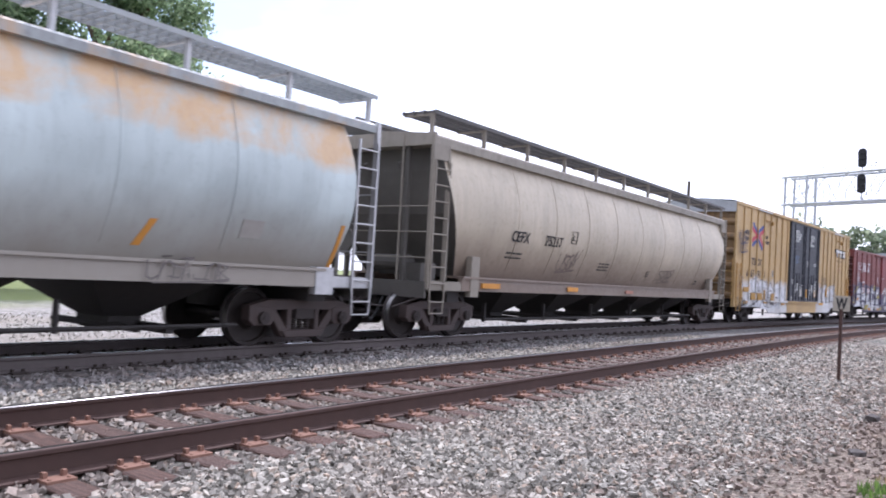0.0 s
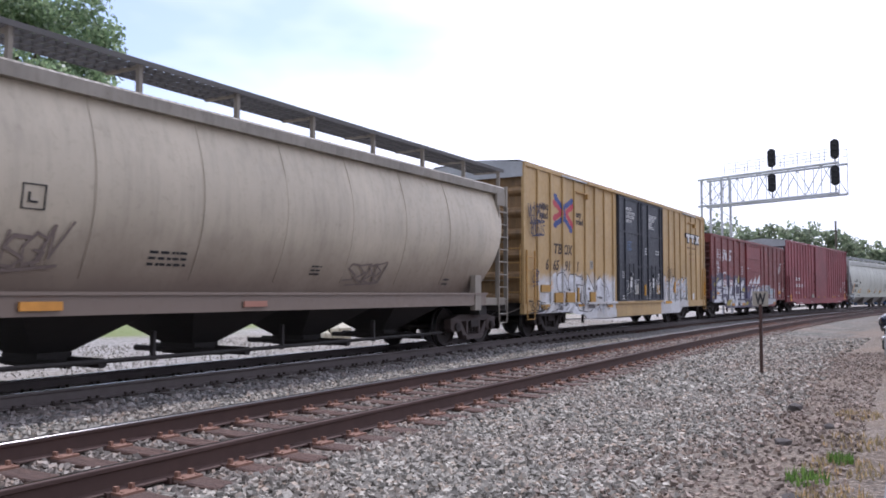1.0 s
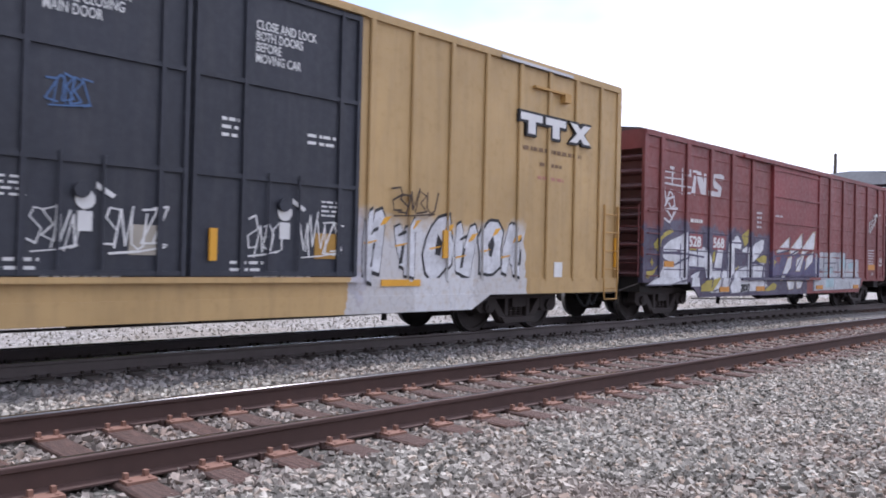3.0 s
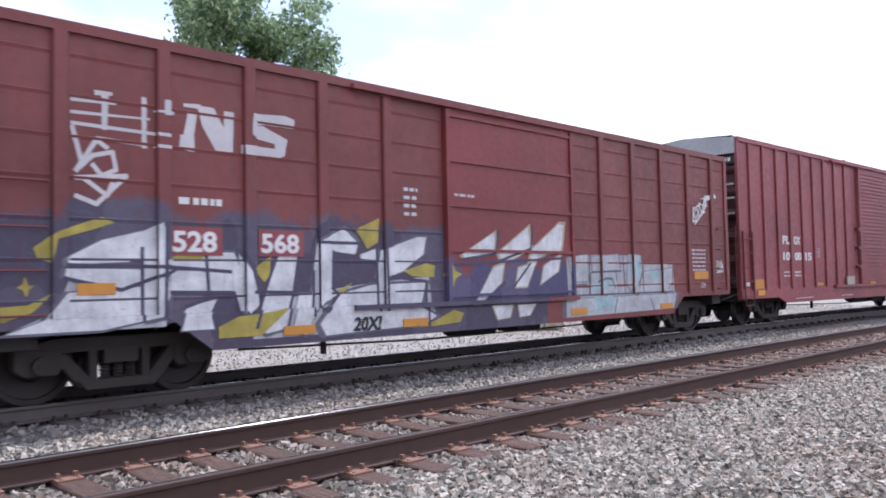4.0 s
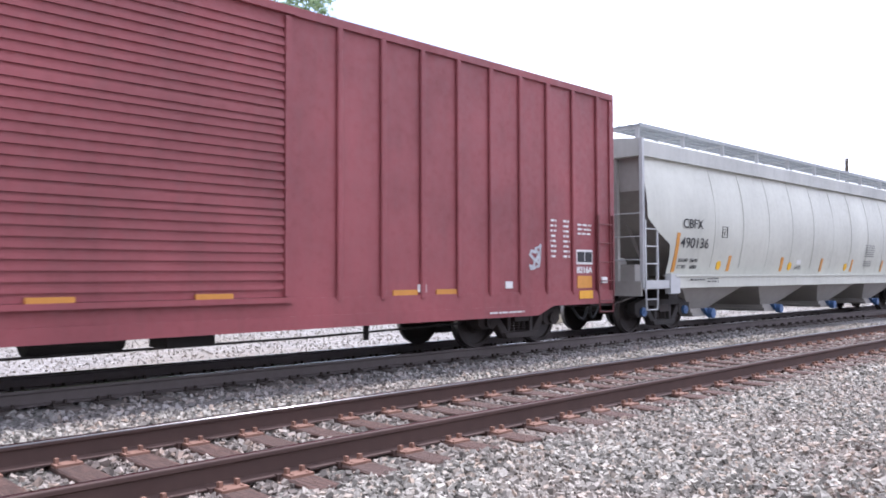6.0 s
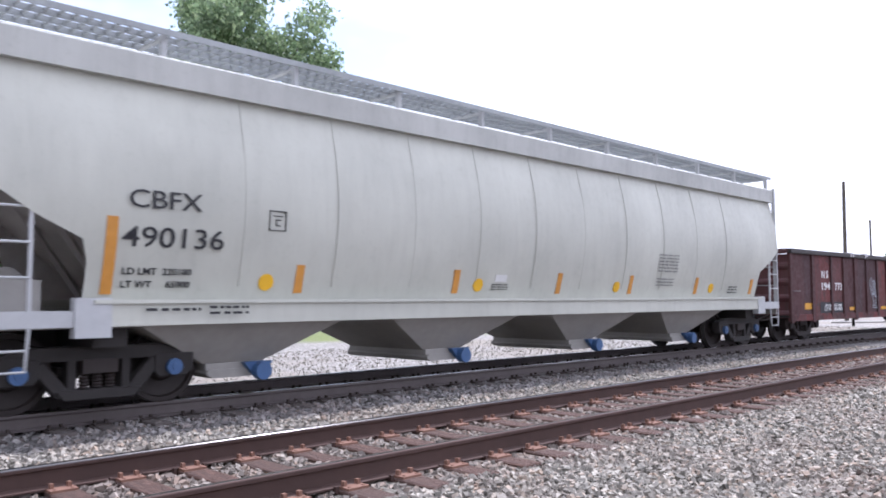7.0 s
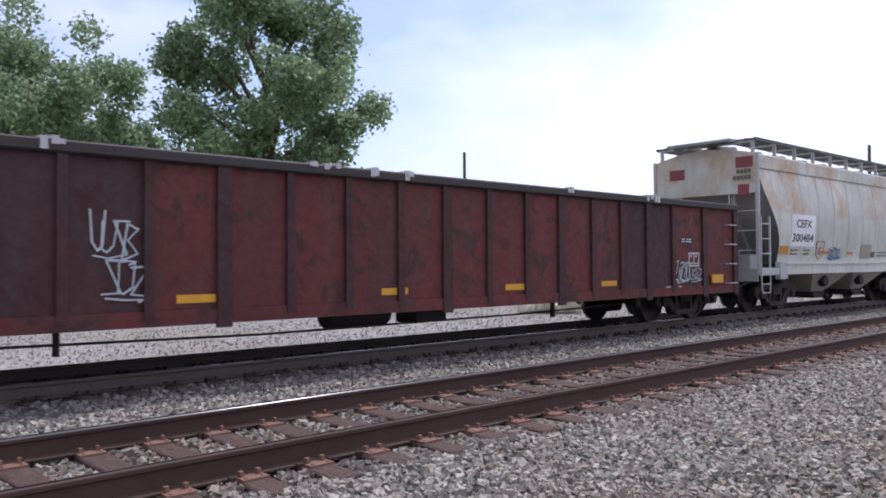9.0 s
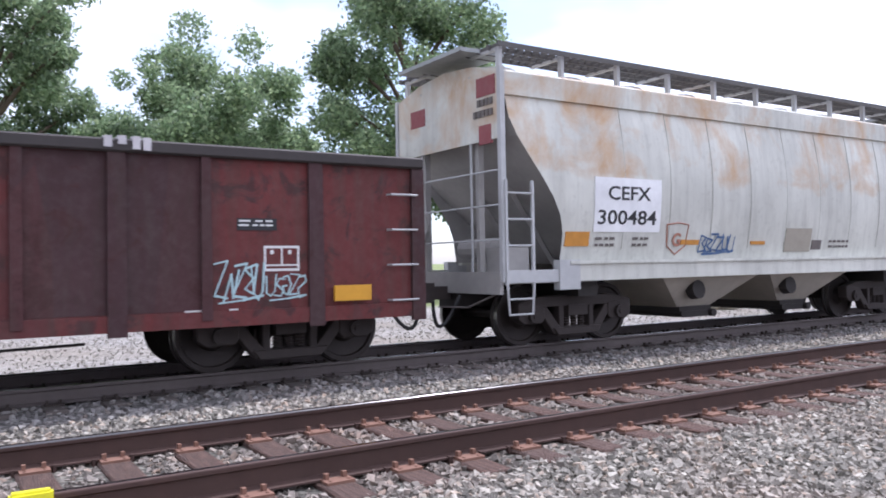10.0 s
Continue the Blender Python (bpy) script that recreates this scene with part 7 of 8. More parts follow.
    decal(c, x(89.03), x(89.25), 1.52, 1.72, -1.512, M["black_paint"], "notice_panel")
    decal(c, x(89.28), x(89.49), 1.52, 1.72, -1.512, M["black_paint"], "notice_panel")
    lettering(c, "B216A", x(89.02), 1.32, -1.506, 0.16, M["white_paint"], 0, 0.006, 0.5)
    decal(c, x(89.03), x(89.5), 1.03, 1.26, -1.506, M["orange"])
    decal(c, x(89.05), x(89.48), 0.83, 0.98, -1.54, M["yellow"])
    for u, z in ((86.95, 1.05), (84.9, 1.02), (89.75, 1.12)):
        decal(c, x(u), x(u + 0.18), z, z + 0.12, -1.57 if u > 89 else -1.51, M["white_paint"], "notice_plate")
    bars(c, x(86.5), 0.66, -1.556, 0.9, 0.07, 1, M["white_paint"], 85)
    bars(c, x(73.7), 0.68, -1.556, 1.2, 0.05, 1, M["white_paint"], 86)
    bars(c, x(77.0), 0.68, -1.556, 0.9, 0.05, 1, M["white_paint"], 87)
    tag_scrawl(c, x(87.6), 1.42, -1.507, 0.25, 0.35, M["spray_grey"], 88, 2, 0.03)

    bm = B()
    box(bm, -9.87, -9.83, -1.46, -0.35, 4.20, 4.40)
    part("end_panel", bm, M["black_paint"], c, "black number panel on the end")
    bm = B()
    for j in range(9):
        if j != 4:
            box(bm, -9.885, -9.868, -1.36 + j * 0.105, -1.29 + j * 0.105, 4.26, 4.36)
    part("end_stencil", bm, M["white_paint"], c)
    for z, n in ((3.66, 5), (3.30, 4), (2.90, 6)):
        bm = B()
        for j in range(n):
            box(bm, -9.84, -9.80, -1.40 + j * 0.12, -1.31 + j * 0.12, z, z + 0.05)
        part("end_stencil", bm, M["white_faded"], c)
    bm = B()
    for x0, x1, z0, z1 in ((0, 0.26, 0, 0.014), (0, 0.26, 0.24, 0.254), (0, 0.014, 0, 0.25), (0.246, 0.26, 0, 0.25), (0.12, 0.14, 0.06, 0.18)):
        box(bm, x(75.3) + x0, x(75.3) + x1, -1.512, -1.50, 1.83 + z0, 1.83 + z1)
    part("stencil_frame", bm, M["white_faded"], c)
    bm = B()
    pipe(bm, [(x(78.45), -1.60, 0.95), (x(78.45), -1.60, 4.5)], 0.022)
    for z in (1.55, 2.15, 2.75):
        box(bm, x(78.35), x(78.55), -1.62, -1.50, z - 0.05, z + 0.05)
    pipe(bm, [(x(78.45), -1.62, 1.55), (x(78.0), -1.64, 1.62)], 0.018)
    part("door_lock", bm, M["grab_red"], c, "door locking rod with brackets")

    # light grey hopper
    m = 101.25
    c = hopper("clean light grey covered hopper car with orange reflectors", m, 9.72, (M["hopper_grey"], M["hopper_under"], M["bar_grey"]), 4, (3.86, 4.22, 4.34), 4.54, "cut", "blue", "hopper_under", "blue", 8.25, bay_shift=-0.6, bay_pitch=3.9, frame_mat="under", roof_m=M["roof_pale"], seams=[-6.65 + 1.475 * k for k in range(10)])
    x = lambda u: u - m
    lettering(c, "CBFX", x(93.10), 2.34, -1.57, 0.30, M["black_paint"], 0, 0.001, 0.90)
    lettering(c, "490136", x(93.04), 1.89, -1.575, 0.34, M["black_paint"], 0, 0.001, 1.28)
    lettering(c, "LD LMT  220100", x(93.08), 1.57, -1.56, 0.11, M["black_paint"], 0, 0.002, 0.85)
    lettering(c, "LT WT     65900", x(93.08), 1.42, -1.55, 0.11, M["black_paint"], 0, 0.002, 0.85)
    decal(c, x(92.86), x(92.99), 1.34, 2.22, -1.56, M["orange"])
    for u in (95.45, 98.5, 101.25, 103.7, 106.5, 109.4):
        decal(c, x(u), x(u + 0.13), 1.36, 1.74, -1.565, M["orange"])
    for u in (95.0, 99.1, 103.25, 107.3):
        bm = B()
        tube(bm, (x(u), -1.510, 1.50), (x(u), -1.45, 1.50), 0.11, 18)
        hug(c, bm, -1.50)
        part("round_notice", bm, M["yellow_bright"], c, "round yellow notice")
    decal(c, x(99.5), x(99.8), 1.56, 1.68, -1.565, M["white_paint"], "notice_plate")
    bars(c, x(99.43), 1.52, -1.56, 0.45, 0.12, 3, M["black_paint"], 90)
    bars(c, x(104.75), 2.22, -1.575, 0.85, 0.42, 6, M["stencil_grey"], 91)
    bars(c, x(104.75), 1.70, -1.575, 0.75, 0.2, 3, M["stencil_grey"], 95)
    bars(c, x(108.2), 1.55, -1.56, 0.5, 0.2, 3, M["black_paint"], 92)
    bars(c, x(93.3), 1.18, -1.555, 0.7, 0.08, 1, M["black_paint"], 93)
    bars(c, x(94.1), 1.2, -1.555, 0.55, 0.14, 2, M["black_paint"], 94)
    bm = B()
    for x0, x1, z0, z1 in ((0, 0.26, 0, 0.012), (0, 0.26, 0.25, 0.262), (0, 0.012, 0, 0.26), (0.248, 0.26, 0, 0.26), (0.06, 0.2, 0.19, 0.20), (0.10, 0.17, 0.06, 0.075), (0.10, 0.115, 0.06, 0.15), (0.10, 0.17, 0.135, 0.15)):
        box(bm, x(94.95) + x0, x(94.95) + x1, -1.585, -1.56, 2.17 + z0, 2.17 + z1)
    hug(c, bm, -1.575)
    part("stencil_frame", bm, M["black_paint"], c)

    # gondola
    m = 122.55
    c = gondola("open-top gondola with patchy rust-red and black paint", m, 10.42, 2.66, M["gondola"], 8.75)
    x = lambda u: u - m
    lettering(c, "N S", x(114.3), 1.86, -1.486, 0.30, M["white_paint"], 0, 0.008, 0.48)
    lettering(c, "194", x(114.30), 1.50, -1.486, 0.30, M["white_paint"], 0, 0.008, 0.62)
    lettering(c, "773", x(115.27), 1.50, -1.486, 0.30, M["white_paint"], 0, 0.008, 0.54)
    decal(c, x(114.15), x(116.0), 0.80, 1.13, -1.485, M["black_paint"], "stencil_panel")
    lettering(c, "LD LM  191100\nLT WT  081800", x(114.45), 0.98, -1.497, 0.13, M["white_paint"], 0, 0.003, 1.3)
    decal(c, x(113.08), x(113.58), 0.92, 1.10, -1.485, M["yellow"])
    for u in (116.38, 119.1, 122.2, 124.86, 127.58):
        decal(c, x(u), x(u + 0.5), 0.86, 0.96, -1.485, M["yellow"])
    decal(c, x(131.68), x(132.18), 0.84, 1.03, -1.575, M["yellow"])
    tag_scrawl(c, x(118.08), 1.46, -1.495, 0.50, 0.44, M["spray_pale"], 100, 4, 0.011, rise=-0.15)
    tag_scrawl(c, x(118.22), 0.98, -1.495, 0.46, 0.40, M["spray_pale"], 105, 3, 0.011, rise=-0.1)
    tag_scrawl(c, x(130.22), 0.90, -1.49, 0.55, 0.42, M["aqua"], 101, 5, 0.012)
    tag_scrawl(c, x(130.83), 0.90, -1.49, 0.46, 0.28, M["aqua"], 102, 5, 0.010)
    bm = B()
    for x0, x1, z0, z1 in ((0, 0.44, 0, 0.03), (0, 0.44, 0.27, 0.30), (0, 0.025, 0, 0.3), (0.415, 0.44, 0, 0.3), (0.21, 0.23, 0.06, 0.3), (0, 0.44, 0.06, 0.08), (0.08, 0.12, 0.2, 0.25), (0.3, 0.34, 0.2, 0.25)):
        box(bm, x(130.82) + x0, x(130.82) + x1, -1.488, -1.48, 1.22 + z0, 1.22 + z1)
    part("notice_frame", bm, M["white_paint"], c)
    decal(c, x(130.5), x(130.98), 1.70, 1.84, -1.484, M["black_paint"], "stencil_panel")
    bars(c, x(130.52), 1.82, -1.492, 0.44, 0.1, 2, M["white_paint"], 103)
    decal(c, x(129.9), x(130.1), 0.76, 0.80, -1.485, M["white_paint"], "notice_plate")
    bars(c, x(130.4), 0.8, -1.486, 0.14, 0.15, 3, M["white_paint"], 104)

    # short white hoppers
    def short(u, mat, label, frame=True):
        return hopper(label, u, 6.05, (mat, M["slope_grey"], M["bar_grey"]), 2, (3.70, 4.06, 4.26), 4.44, "slope", "truck", "bay_tan", "under", 4.3, name="covered_hopper", board="grating_dark")
    m = 140.35
    c = short(m, M["hopper_white"], "short off-white covered hopper car with rust stains")
    x = lambda u: u - m
    decal(c, x(136.05), x(137.5), 1.72, 2.56, -1.555, M["white_bright"], "number_panel")
    lettering(c, "CEFX", x(136.32), 2.22, -1.565, 0.30, M["black_paint"], 0, 0.004, 0.93)
    lettering(c, "300484", x(136.12), 1.84, -1.565, 0.31, M["black_paint"], 0, 0.004, 1.28)
    bars(c, x(136.1), 1.64, -1.55, 0.45, 0.2, 2, M["grab_dark"], 110)
    bars(c, x(136.9), 1.64, -1.55, 0.4, 0.2, 2, M["grab_dark"], 111)
    decal(c, x(135.5), x(135.98), 1.50, 1.72, -1.54, M["orange"])
    decal(c, x(138.05), x(138.5), 1.52, 1.60, -1.55, M["orange"])
    decal(c, x(139.9), x(140.3), 1.52, 1.58, -1.55, M["orange"])
    decal(c, x(140.9), x(141.7), 1.38, 1.82, -1.555, M["stencil_tan"], "stencil_panel")
    decal(c, x(141.75), x(142.05), 1.42, 1.6, -1.56, M["grab_dark"], "stencil_panel")
    bars(c, x(142.3), 1.6, -1.55, 0.7, 0.2, 2, M["grab_dark"], 112)
    tag_scrawl(c, x(138.5), 1.38, -1.56, 0.85, 0.3, M["blue"], 113, 6, 0.016)
    lettering(c, "G", x(137.82), 1.50, -1.56, 0.30, M["red_faded"], 0, 0.008)
    bm = B()
    sh = [(137.68, 1.85), (137.95, 1.88), (138.2, 1.85), (138.16, 1.5), (137.94, 1.36), (137.72, 1.5), (137.68, 1.85)]
    for (ax, az), (bx, bz) in zip(sh, sh[1:]):
        tube(bm, (x(ax), -1.556, az), (x(bx), -1.556, bz), 0.012, 4)
    hug(c, bm, -1.556)
    part("shield_outline", bm, M["red_faded"], c)
    bm = B()
    for k in range(2):
        for j in range(4 + k):
            box(bm, -6.04, -6.022, -1.30 + j * 0.1, -1.23 + j * 0.1, 3.56 - k * 0.16, 3.66 - k * 0.16)
    part("end_stencil", bm, M["grab_dark"], c)
    for u in (138.6, 141.2):
        bm = B()
        tube(bm, (x(u), -1.36, 0.76), (x(u), -1.2, 0.74), 0.16, 14)
        part("bay_stain", bm, M["under"], c)
    for i in range(5):
        short(m + 13.3 * (i + 1), M["hopper_cream" if i % 2 else "hopper_white"], "short pale covered hopper car following in the train" if i % 2 else "short off-white covered hopper car with rust stains")


def flat_mats():
    for key, name, col in (("grating_dark", "grimy_grating", (0.10, 0.095, 0.09)), ("grab_tan", "dusty_tan_bar", (0.27, 0.24, 0.195)), ("bar_grey", "light_grey_bar", (0.48, 0.49, 0.49)), ("grab_yellow", "yellow_bar", (0.46, 0.27, 0.08)),
                           ("truck_brown", "rust_brown_cast_steel", (0.06, 0.042, 0.037)), ("spray_dark", "faded_dark_spray", (0.19, 0.15, 0.13)), ("spray_navy", "navy_spray", (0.05, 0.05, 0.09)),
                           ("spray_pale", "pale_spray", (0.50, 0.54, 0.58)), ("red_faded", "faded_red_marking", (0.42, 0.20, 0.14)), ("letter_brown", "dark_brown_lettering", (0.055, 0.032, 0.018)),
                           ("stencil_tan", "tan_plate", (0.36, 0.33, 0.27)), ("yellow_bright", "bright_yellow_notice", (0.80, 0.45, 0.01)), ("roof_dark", "dark_roof", (0.09, 0.06, 0.055)),
                           # slope_dark is dark because it holds the shade of the recessed ends
                           ("hopper_under", "grey_bay_paint", (0.36, 0.345, 0.315)), ("bay_tan", "dusty_bay_paint", (0.46, 0.42, 0.355)), ("slope_grey", "grey_slope_paint", (0.38, 0.37, 0.35)), ("slope_dark", "shade_dark_slope_paint", (0.11, 0.102, 0.09)), ("stencil_grey", "thin_grey_stencil", (0.22, 0.22, 0.21)), ("grab_red", "red_brown_bar", (0.15, 0.04, 0.04)), ("white_faded", "chipped_white_marking", (0.56, 0.54, 0.55)), ("letter_faded", "faded_brown_lettering", (0.20, 0.12, 0.06)), ("white_bright", "fresh_white_panel", (0.84, 0.85, 0.86))):
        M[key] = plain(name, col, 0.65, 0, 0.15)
    for key, name, col, worn in (("spray_white", "white_spray", (0.66, 0.67, 0.69), 0.4), ("spray_slate", "slate_spray", (0.13, 0.125, 0.16), 0.3), ("spray_ink", "dark_violet_spray", (0.065, 0.055, 0.11), 0.3),
                                 ("spray_grey", "grey_spray", (0.46, 0.48, 0.50), 0.5), ("spray_aqua", "pale_aqua_spray", (0.36, 0.50, 0.53), 0.4), ("spray_yellow", "dull_yellow_spray", (0.40, 0.33, 0.06), 0.4),
                                 ("spray_black", "dusty_black_spray", (0.06, 0.057, 0.06), 0.3), ("spray_dull", "dull_white_spray", (0.43, 0.43, 0.46), 0.6), ("spray_cream", "cream_spray", (0.45, 0.38, 0.26), 0.4), ("spray_shade", "grey_brown_spray", (0.13, 0.12, 0.12), 0.4)):
        M[key] = spray_mat(name, col, worn)


flat_mats()
build_train()


# ---- trees ----
def crown_mesh(name, blobs, count, leaf, material, seed):
    """Leaves strewn over the shells of many small clumps, with gaps between them."""
    rnd = np.random.RandomState(seed)
    vol = np.array([b[3] ** 2 for b in blobs])
    pick = rnd.choice(len(blobs), count, p=vol / vol.sum())
    bl = np.array(blobs)[pick]
    d = rnd.normal(size=(count, 3))
    d /= np.linalg.norm(d, axis=1)[:, None]
    r = bl[:, 3] * (0.35 + 0.72 * rnd.uniform(0, 1, count) ** 0.45)
    c = bl[:, :3] + d * r[:, None] * np.array([1.0, 1.0, 0.85]) + rnd.normal(size=(count, 3)) * bl[:, 3:4] * 0.22
    a = rnd.normal(size=(count, 3))
    a /= np.linalg.norm(a, axis=1)[:, None]
    b = np.cross(a, rnd.normal(size=(count, 3)))
    b /= np.linalg.norm(b, axis=1)[:, None]
    s = leaf * rnd.uniform(0.6, 1.3, count)[:, None]
    quad = np.stack([c - a * s, c + b * s * 0.55 + a * s * 0.1, c + a * s, c - b * s * 0.55 + a * s * 0.1], 1)
    me = bpy.data.meshes.new(name)
    me.vertices.add(count * 4)
    me.vertices.foreach_set("co", quad.reshape(-1))
    me.loops.add(count * 4)
    me.loops.foreach_set("vertex_index", np.arange(count * 4))
    me.polygons.add(count)
    me.polygons.foreach_set("loop_start", np.arange(count) * 4)
    me.polygons.foreach_set("loop_total", np.full(count, 4))
    me.update(calc_edges=True)
    me.materials.append(material)
    return me


def tree(label, x, y, z, height, radius, seed, count=26000, leaf=0.15, low=0.35, material=None, group="", squash=1.0):
    rnd = random.Random(seed)
    t = thing("tree", label, "tree", group, at=pose(x, y, z))
    bm = B()
    top = height * 0.72
    pts = [(0, 0, -0.2)]
    for i in range(1, 7):
        pts.append((rnd.uniform(-0.25, 0.25) * i * 0.3, rnd.uniform(-0.25, 0.25) * i * 0.3, top * i / 6))
    rad = height * 0.024
    for i, (a, b) in enumerate(zip(pts, pts[1:])):
        tube(bm, a, b, rad * (1 - i * 0.14), 8, rad * (1 - (i + 1) * 0.14))
    part("trunk", bm, M["bark"], t)
    blobs = []
    for k in range(15):
        zi = height * (low + (0.9 - low) * (k + 0.5) / 15)
        k_w = math.sin(math.pi * min(1, max(0.05, (zi / height - low * 0.6) / (1.02 - low * 0.6)))) ** 0.7
        a = k * 2.4 + rnd.uniform(-0.5, 0.5)
        reach = radius * k_w * rnd.uniform(0.55, 0.95)
        j = min(5, int(zi * 0.75 / top * 6))
        base = Vector(pts[j])
        end = Vector((math.cos(a) * reach, math.sin(a) * reach, zi))
        mid = (base + end) / 2 + Vector((0, 0, 0.08 * reach))
        bm = B()
        tube(bm, base, mid, rad * 0.38, 6, rad * 0.24)
        tube(bm, mid, end, rad * 0.24, 6, rad * 0.08)
        part("limb", bm, M["bark"], t)
        for q in range(11):
            f = rnd.uniform(0.5, 1.12)
            p = base.lerp(end, f) + Vector((rnd.gauss(0, 0.13), rnd.gauss(0, 0.13), rnd.gauss(0, 0.10))) * radius
            blobs.append((p.x, p.y, p.z, radius * rnd.uniform(0.06, 0.19)))
    for q in range(10):
        blobs.append((rnd.gauss(0, 0.22) * radius, rnd.gauss(0, 0.22) * radius, height * rnd.uniform(0.78, 0.98), radius * rnd.uniform(0.10, 0.2)))
    part("crown", crown_mesh("crown", blobs, count, leaf, material or M["leaf"], seed), None, t, "mass of small green leaves with gaps")
    return t


def polar(az, dist):
    return dist * math.sin(radians(az)), dist * math.cos(radians(az))


def build_trees():
    g = "trees behind the yard"
    spec = ((31.0, 38, 16.8, 5.5, 0.30, 1), (16.2, 43, 13.6, 5.8, 0.16, 2), (3.5, 40, 16.0, 5.4, 0.18, 3), (23.0, 48, 9.0, 3.6, 0.15, 4), (10.5, 47, 10.2, 4.2, 0.12, 5),
            (-8, 42, 14.0, 5.0, 0.2, 6), (20.5, 46, 10.5, 3.2, 0.2, 7))
    for az, dist, h, r, low, seed in spec:
        x, y = polar(az, dist)
        tree("tall leafy green tree behind the gravel yard", x, y, -0.4, h, r, seed, 60000 if h > 13 else 34000, 0.125, low, group=g)
    far = ((75, 150, 10), (78.3, 150, 15.5), (80.5, 160, 14), (82.3, 165, 15), (84.2, 165, 15.5), (85.8, 160, 13.5), (87.9, 170, 11.5), (89.6, 160, 11), (90.8, 150, 11.5), (92.5, 150, 9.5), (94.1, 150, 9.6), (95.7, 140, 9.6), (97.5, 140, 10),
           (61, 170, 8), (63.5, 170, 8.5), (66, 170, 8), (99.5, 130, 10), (101.5, 130, 9), (72, 170, 8))
    for i, (az, dist, h) in enumerate(far):
        x, y = polar(az, dist)
        tree("distant rounded tree beyond the railway bend", x, y, -0.6, h, h * 0.42, 40 + i, 2600, 0.5, 0.1, M["leaf_far"], "distant trees")


# ---- signals, poles, sign ----
def signal_bridge():
    g = thing("signal_bridge", "galvanised lattice cantilever signal bridge over the tracks", "signal bridge")
    a, b = Vector((68.5, 14.6, 0)), Vector((63.9, 4.0, 0))
    along = (b - a).normalized()
    across = Vector((-along.y, along.x, 0))
    lo, hi = 8.45, 10.65
    for i, (da, dc) in enumerate(((0, -0.6), (0, 0.6), (1.9, -0.6), (1.9, 0.6))):
        p = a + along * da + across * dc
        bm = B()
        tube(bm, (p.x, p.y, -0.6), (p.x, p.y, hi), 0.10, 8)
        part("leg", bm, M["steel"], g)
    bm = B()
    for k in range(7):
        z0, z1 = 0.2 + k * 1.45, 0.2 + (k + 1) * 1.45
        for dc in (-0.6, 0.6):
            p, q = a + across * dc, a + along * 1.9 + across * dc
            if k % 2:
                p, q = q, p
            tube(bm, (p.x, p.y, z0), (q.x, q.y, z1), 0.035, 5)
    part("leg_bracing", bm, M["steel"], g)
    length = (b - a).length
    for z in (lo, hi):
        for dc in (-0.6, 0.6):
            p, q = a - along * 0.3 + across * dc, b + across * dc
            bm = B()
            tube(bm, (p.x, p.y, z), (q.x, q.y, z), 0.10, 8)
            part("chord", bm, M["steel"], g)
    n = 9
    for i in range(n):
        for dc in (-0.6, 0.6):
            p, q = a + along * length * i / n + across * dc, a + along * length * (i + 1) / n + across * dc
            bm = B()
            tube(bm, (p.x, p.y, lo if i % 2 else hi), (q.x, q.y, hi if i % 2 else lo), 0.035, 5)
            part("diagonal_brace", bm, M["steel"], g)
            bm = B()
            tube(bm, (q.x, q.y, lo), (q.x, q.y, hi), 0.03, 5)
            part("upright_brace", bm, M["steel"], g)
    bm = B()
    for z in (0.55, 1.05):
        for dc in (-0.6, 0.6):
            p, q = a + along * 2.2 + across * dc, b + across * dc
            tube(bm, (p.x, p.y, hi + z), (q.x, q.y, hi + z), 0.022, 5)
    for i in range(10):
        p = a + along * (2.2 + (length - 2.2) * i / 9)
        for dc in (-0.6, 0.6):
            tube(bm, (p.x + across.x * dc, p.y + across.y * dc, hi), (p.x + across.x * dc, p.y + across.y * dc, hi + 1.05), 0.022, 5)
    part("handrail", bm, M["steel"], g)
    for az in (82.25, 86.0):
        best = min((abs(math.degrees(math.atan2((a + along * length * k / 200).x, (a + along * length * k / 200).y)) - az), k) for k in range(201))
        p = a + along * length * best[1] / 200 - Vector((0.9, 0, 0))
        for zc in (hi + 0.95, lo + 1.25):
            bm = B()
            prism(bm, [(0.30 * math.cos(t) , 0.30 * math.sin(t) + (0.42 if math.sin(t) > 0 else -0.42)) for t in (2 * math.pi * i / 20 for i in range(20))], -0.02, 0.02)
            head = part("signal_head", bm, M["signal_black"], g, "black round-ended signal head", at=pose(p.x, p.y, zc, 0, 0, -84))
            for dz in (-0.42, 0.0, 0.42):
                bm = B()
                tube(bm, (0, -0.30, dz), (0, -0.02, dz), 0.13, 12)
                part("hood", bm, M["signal_black"], head)
        bm = B()
        tube(bm, (p.x + 0.25, p.y, lo), (p.x + 0.25, p.y, hi + 1.5), 0.06, 8)
        part("mast", bm, M["steel"], g)


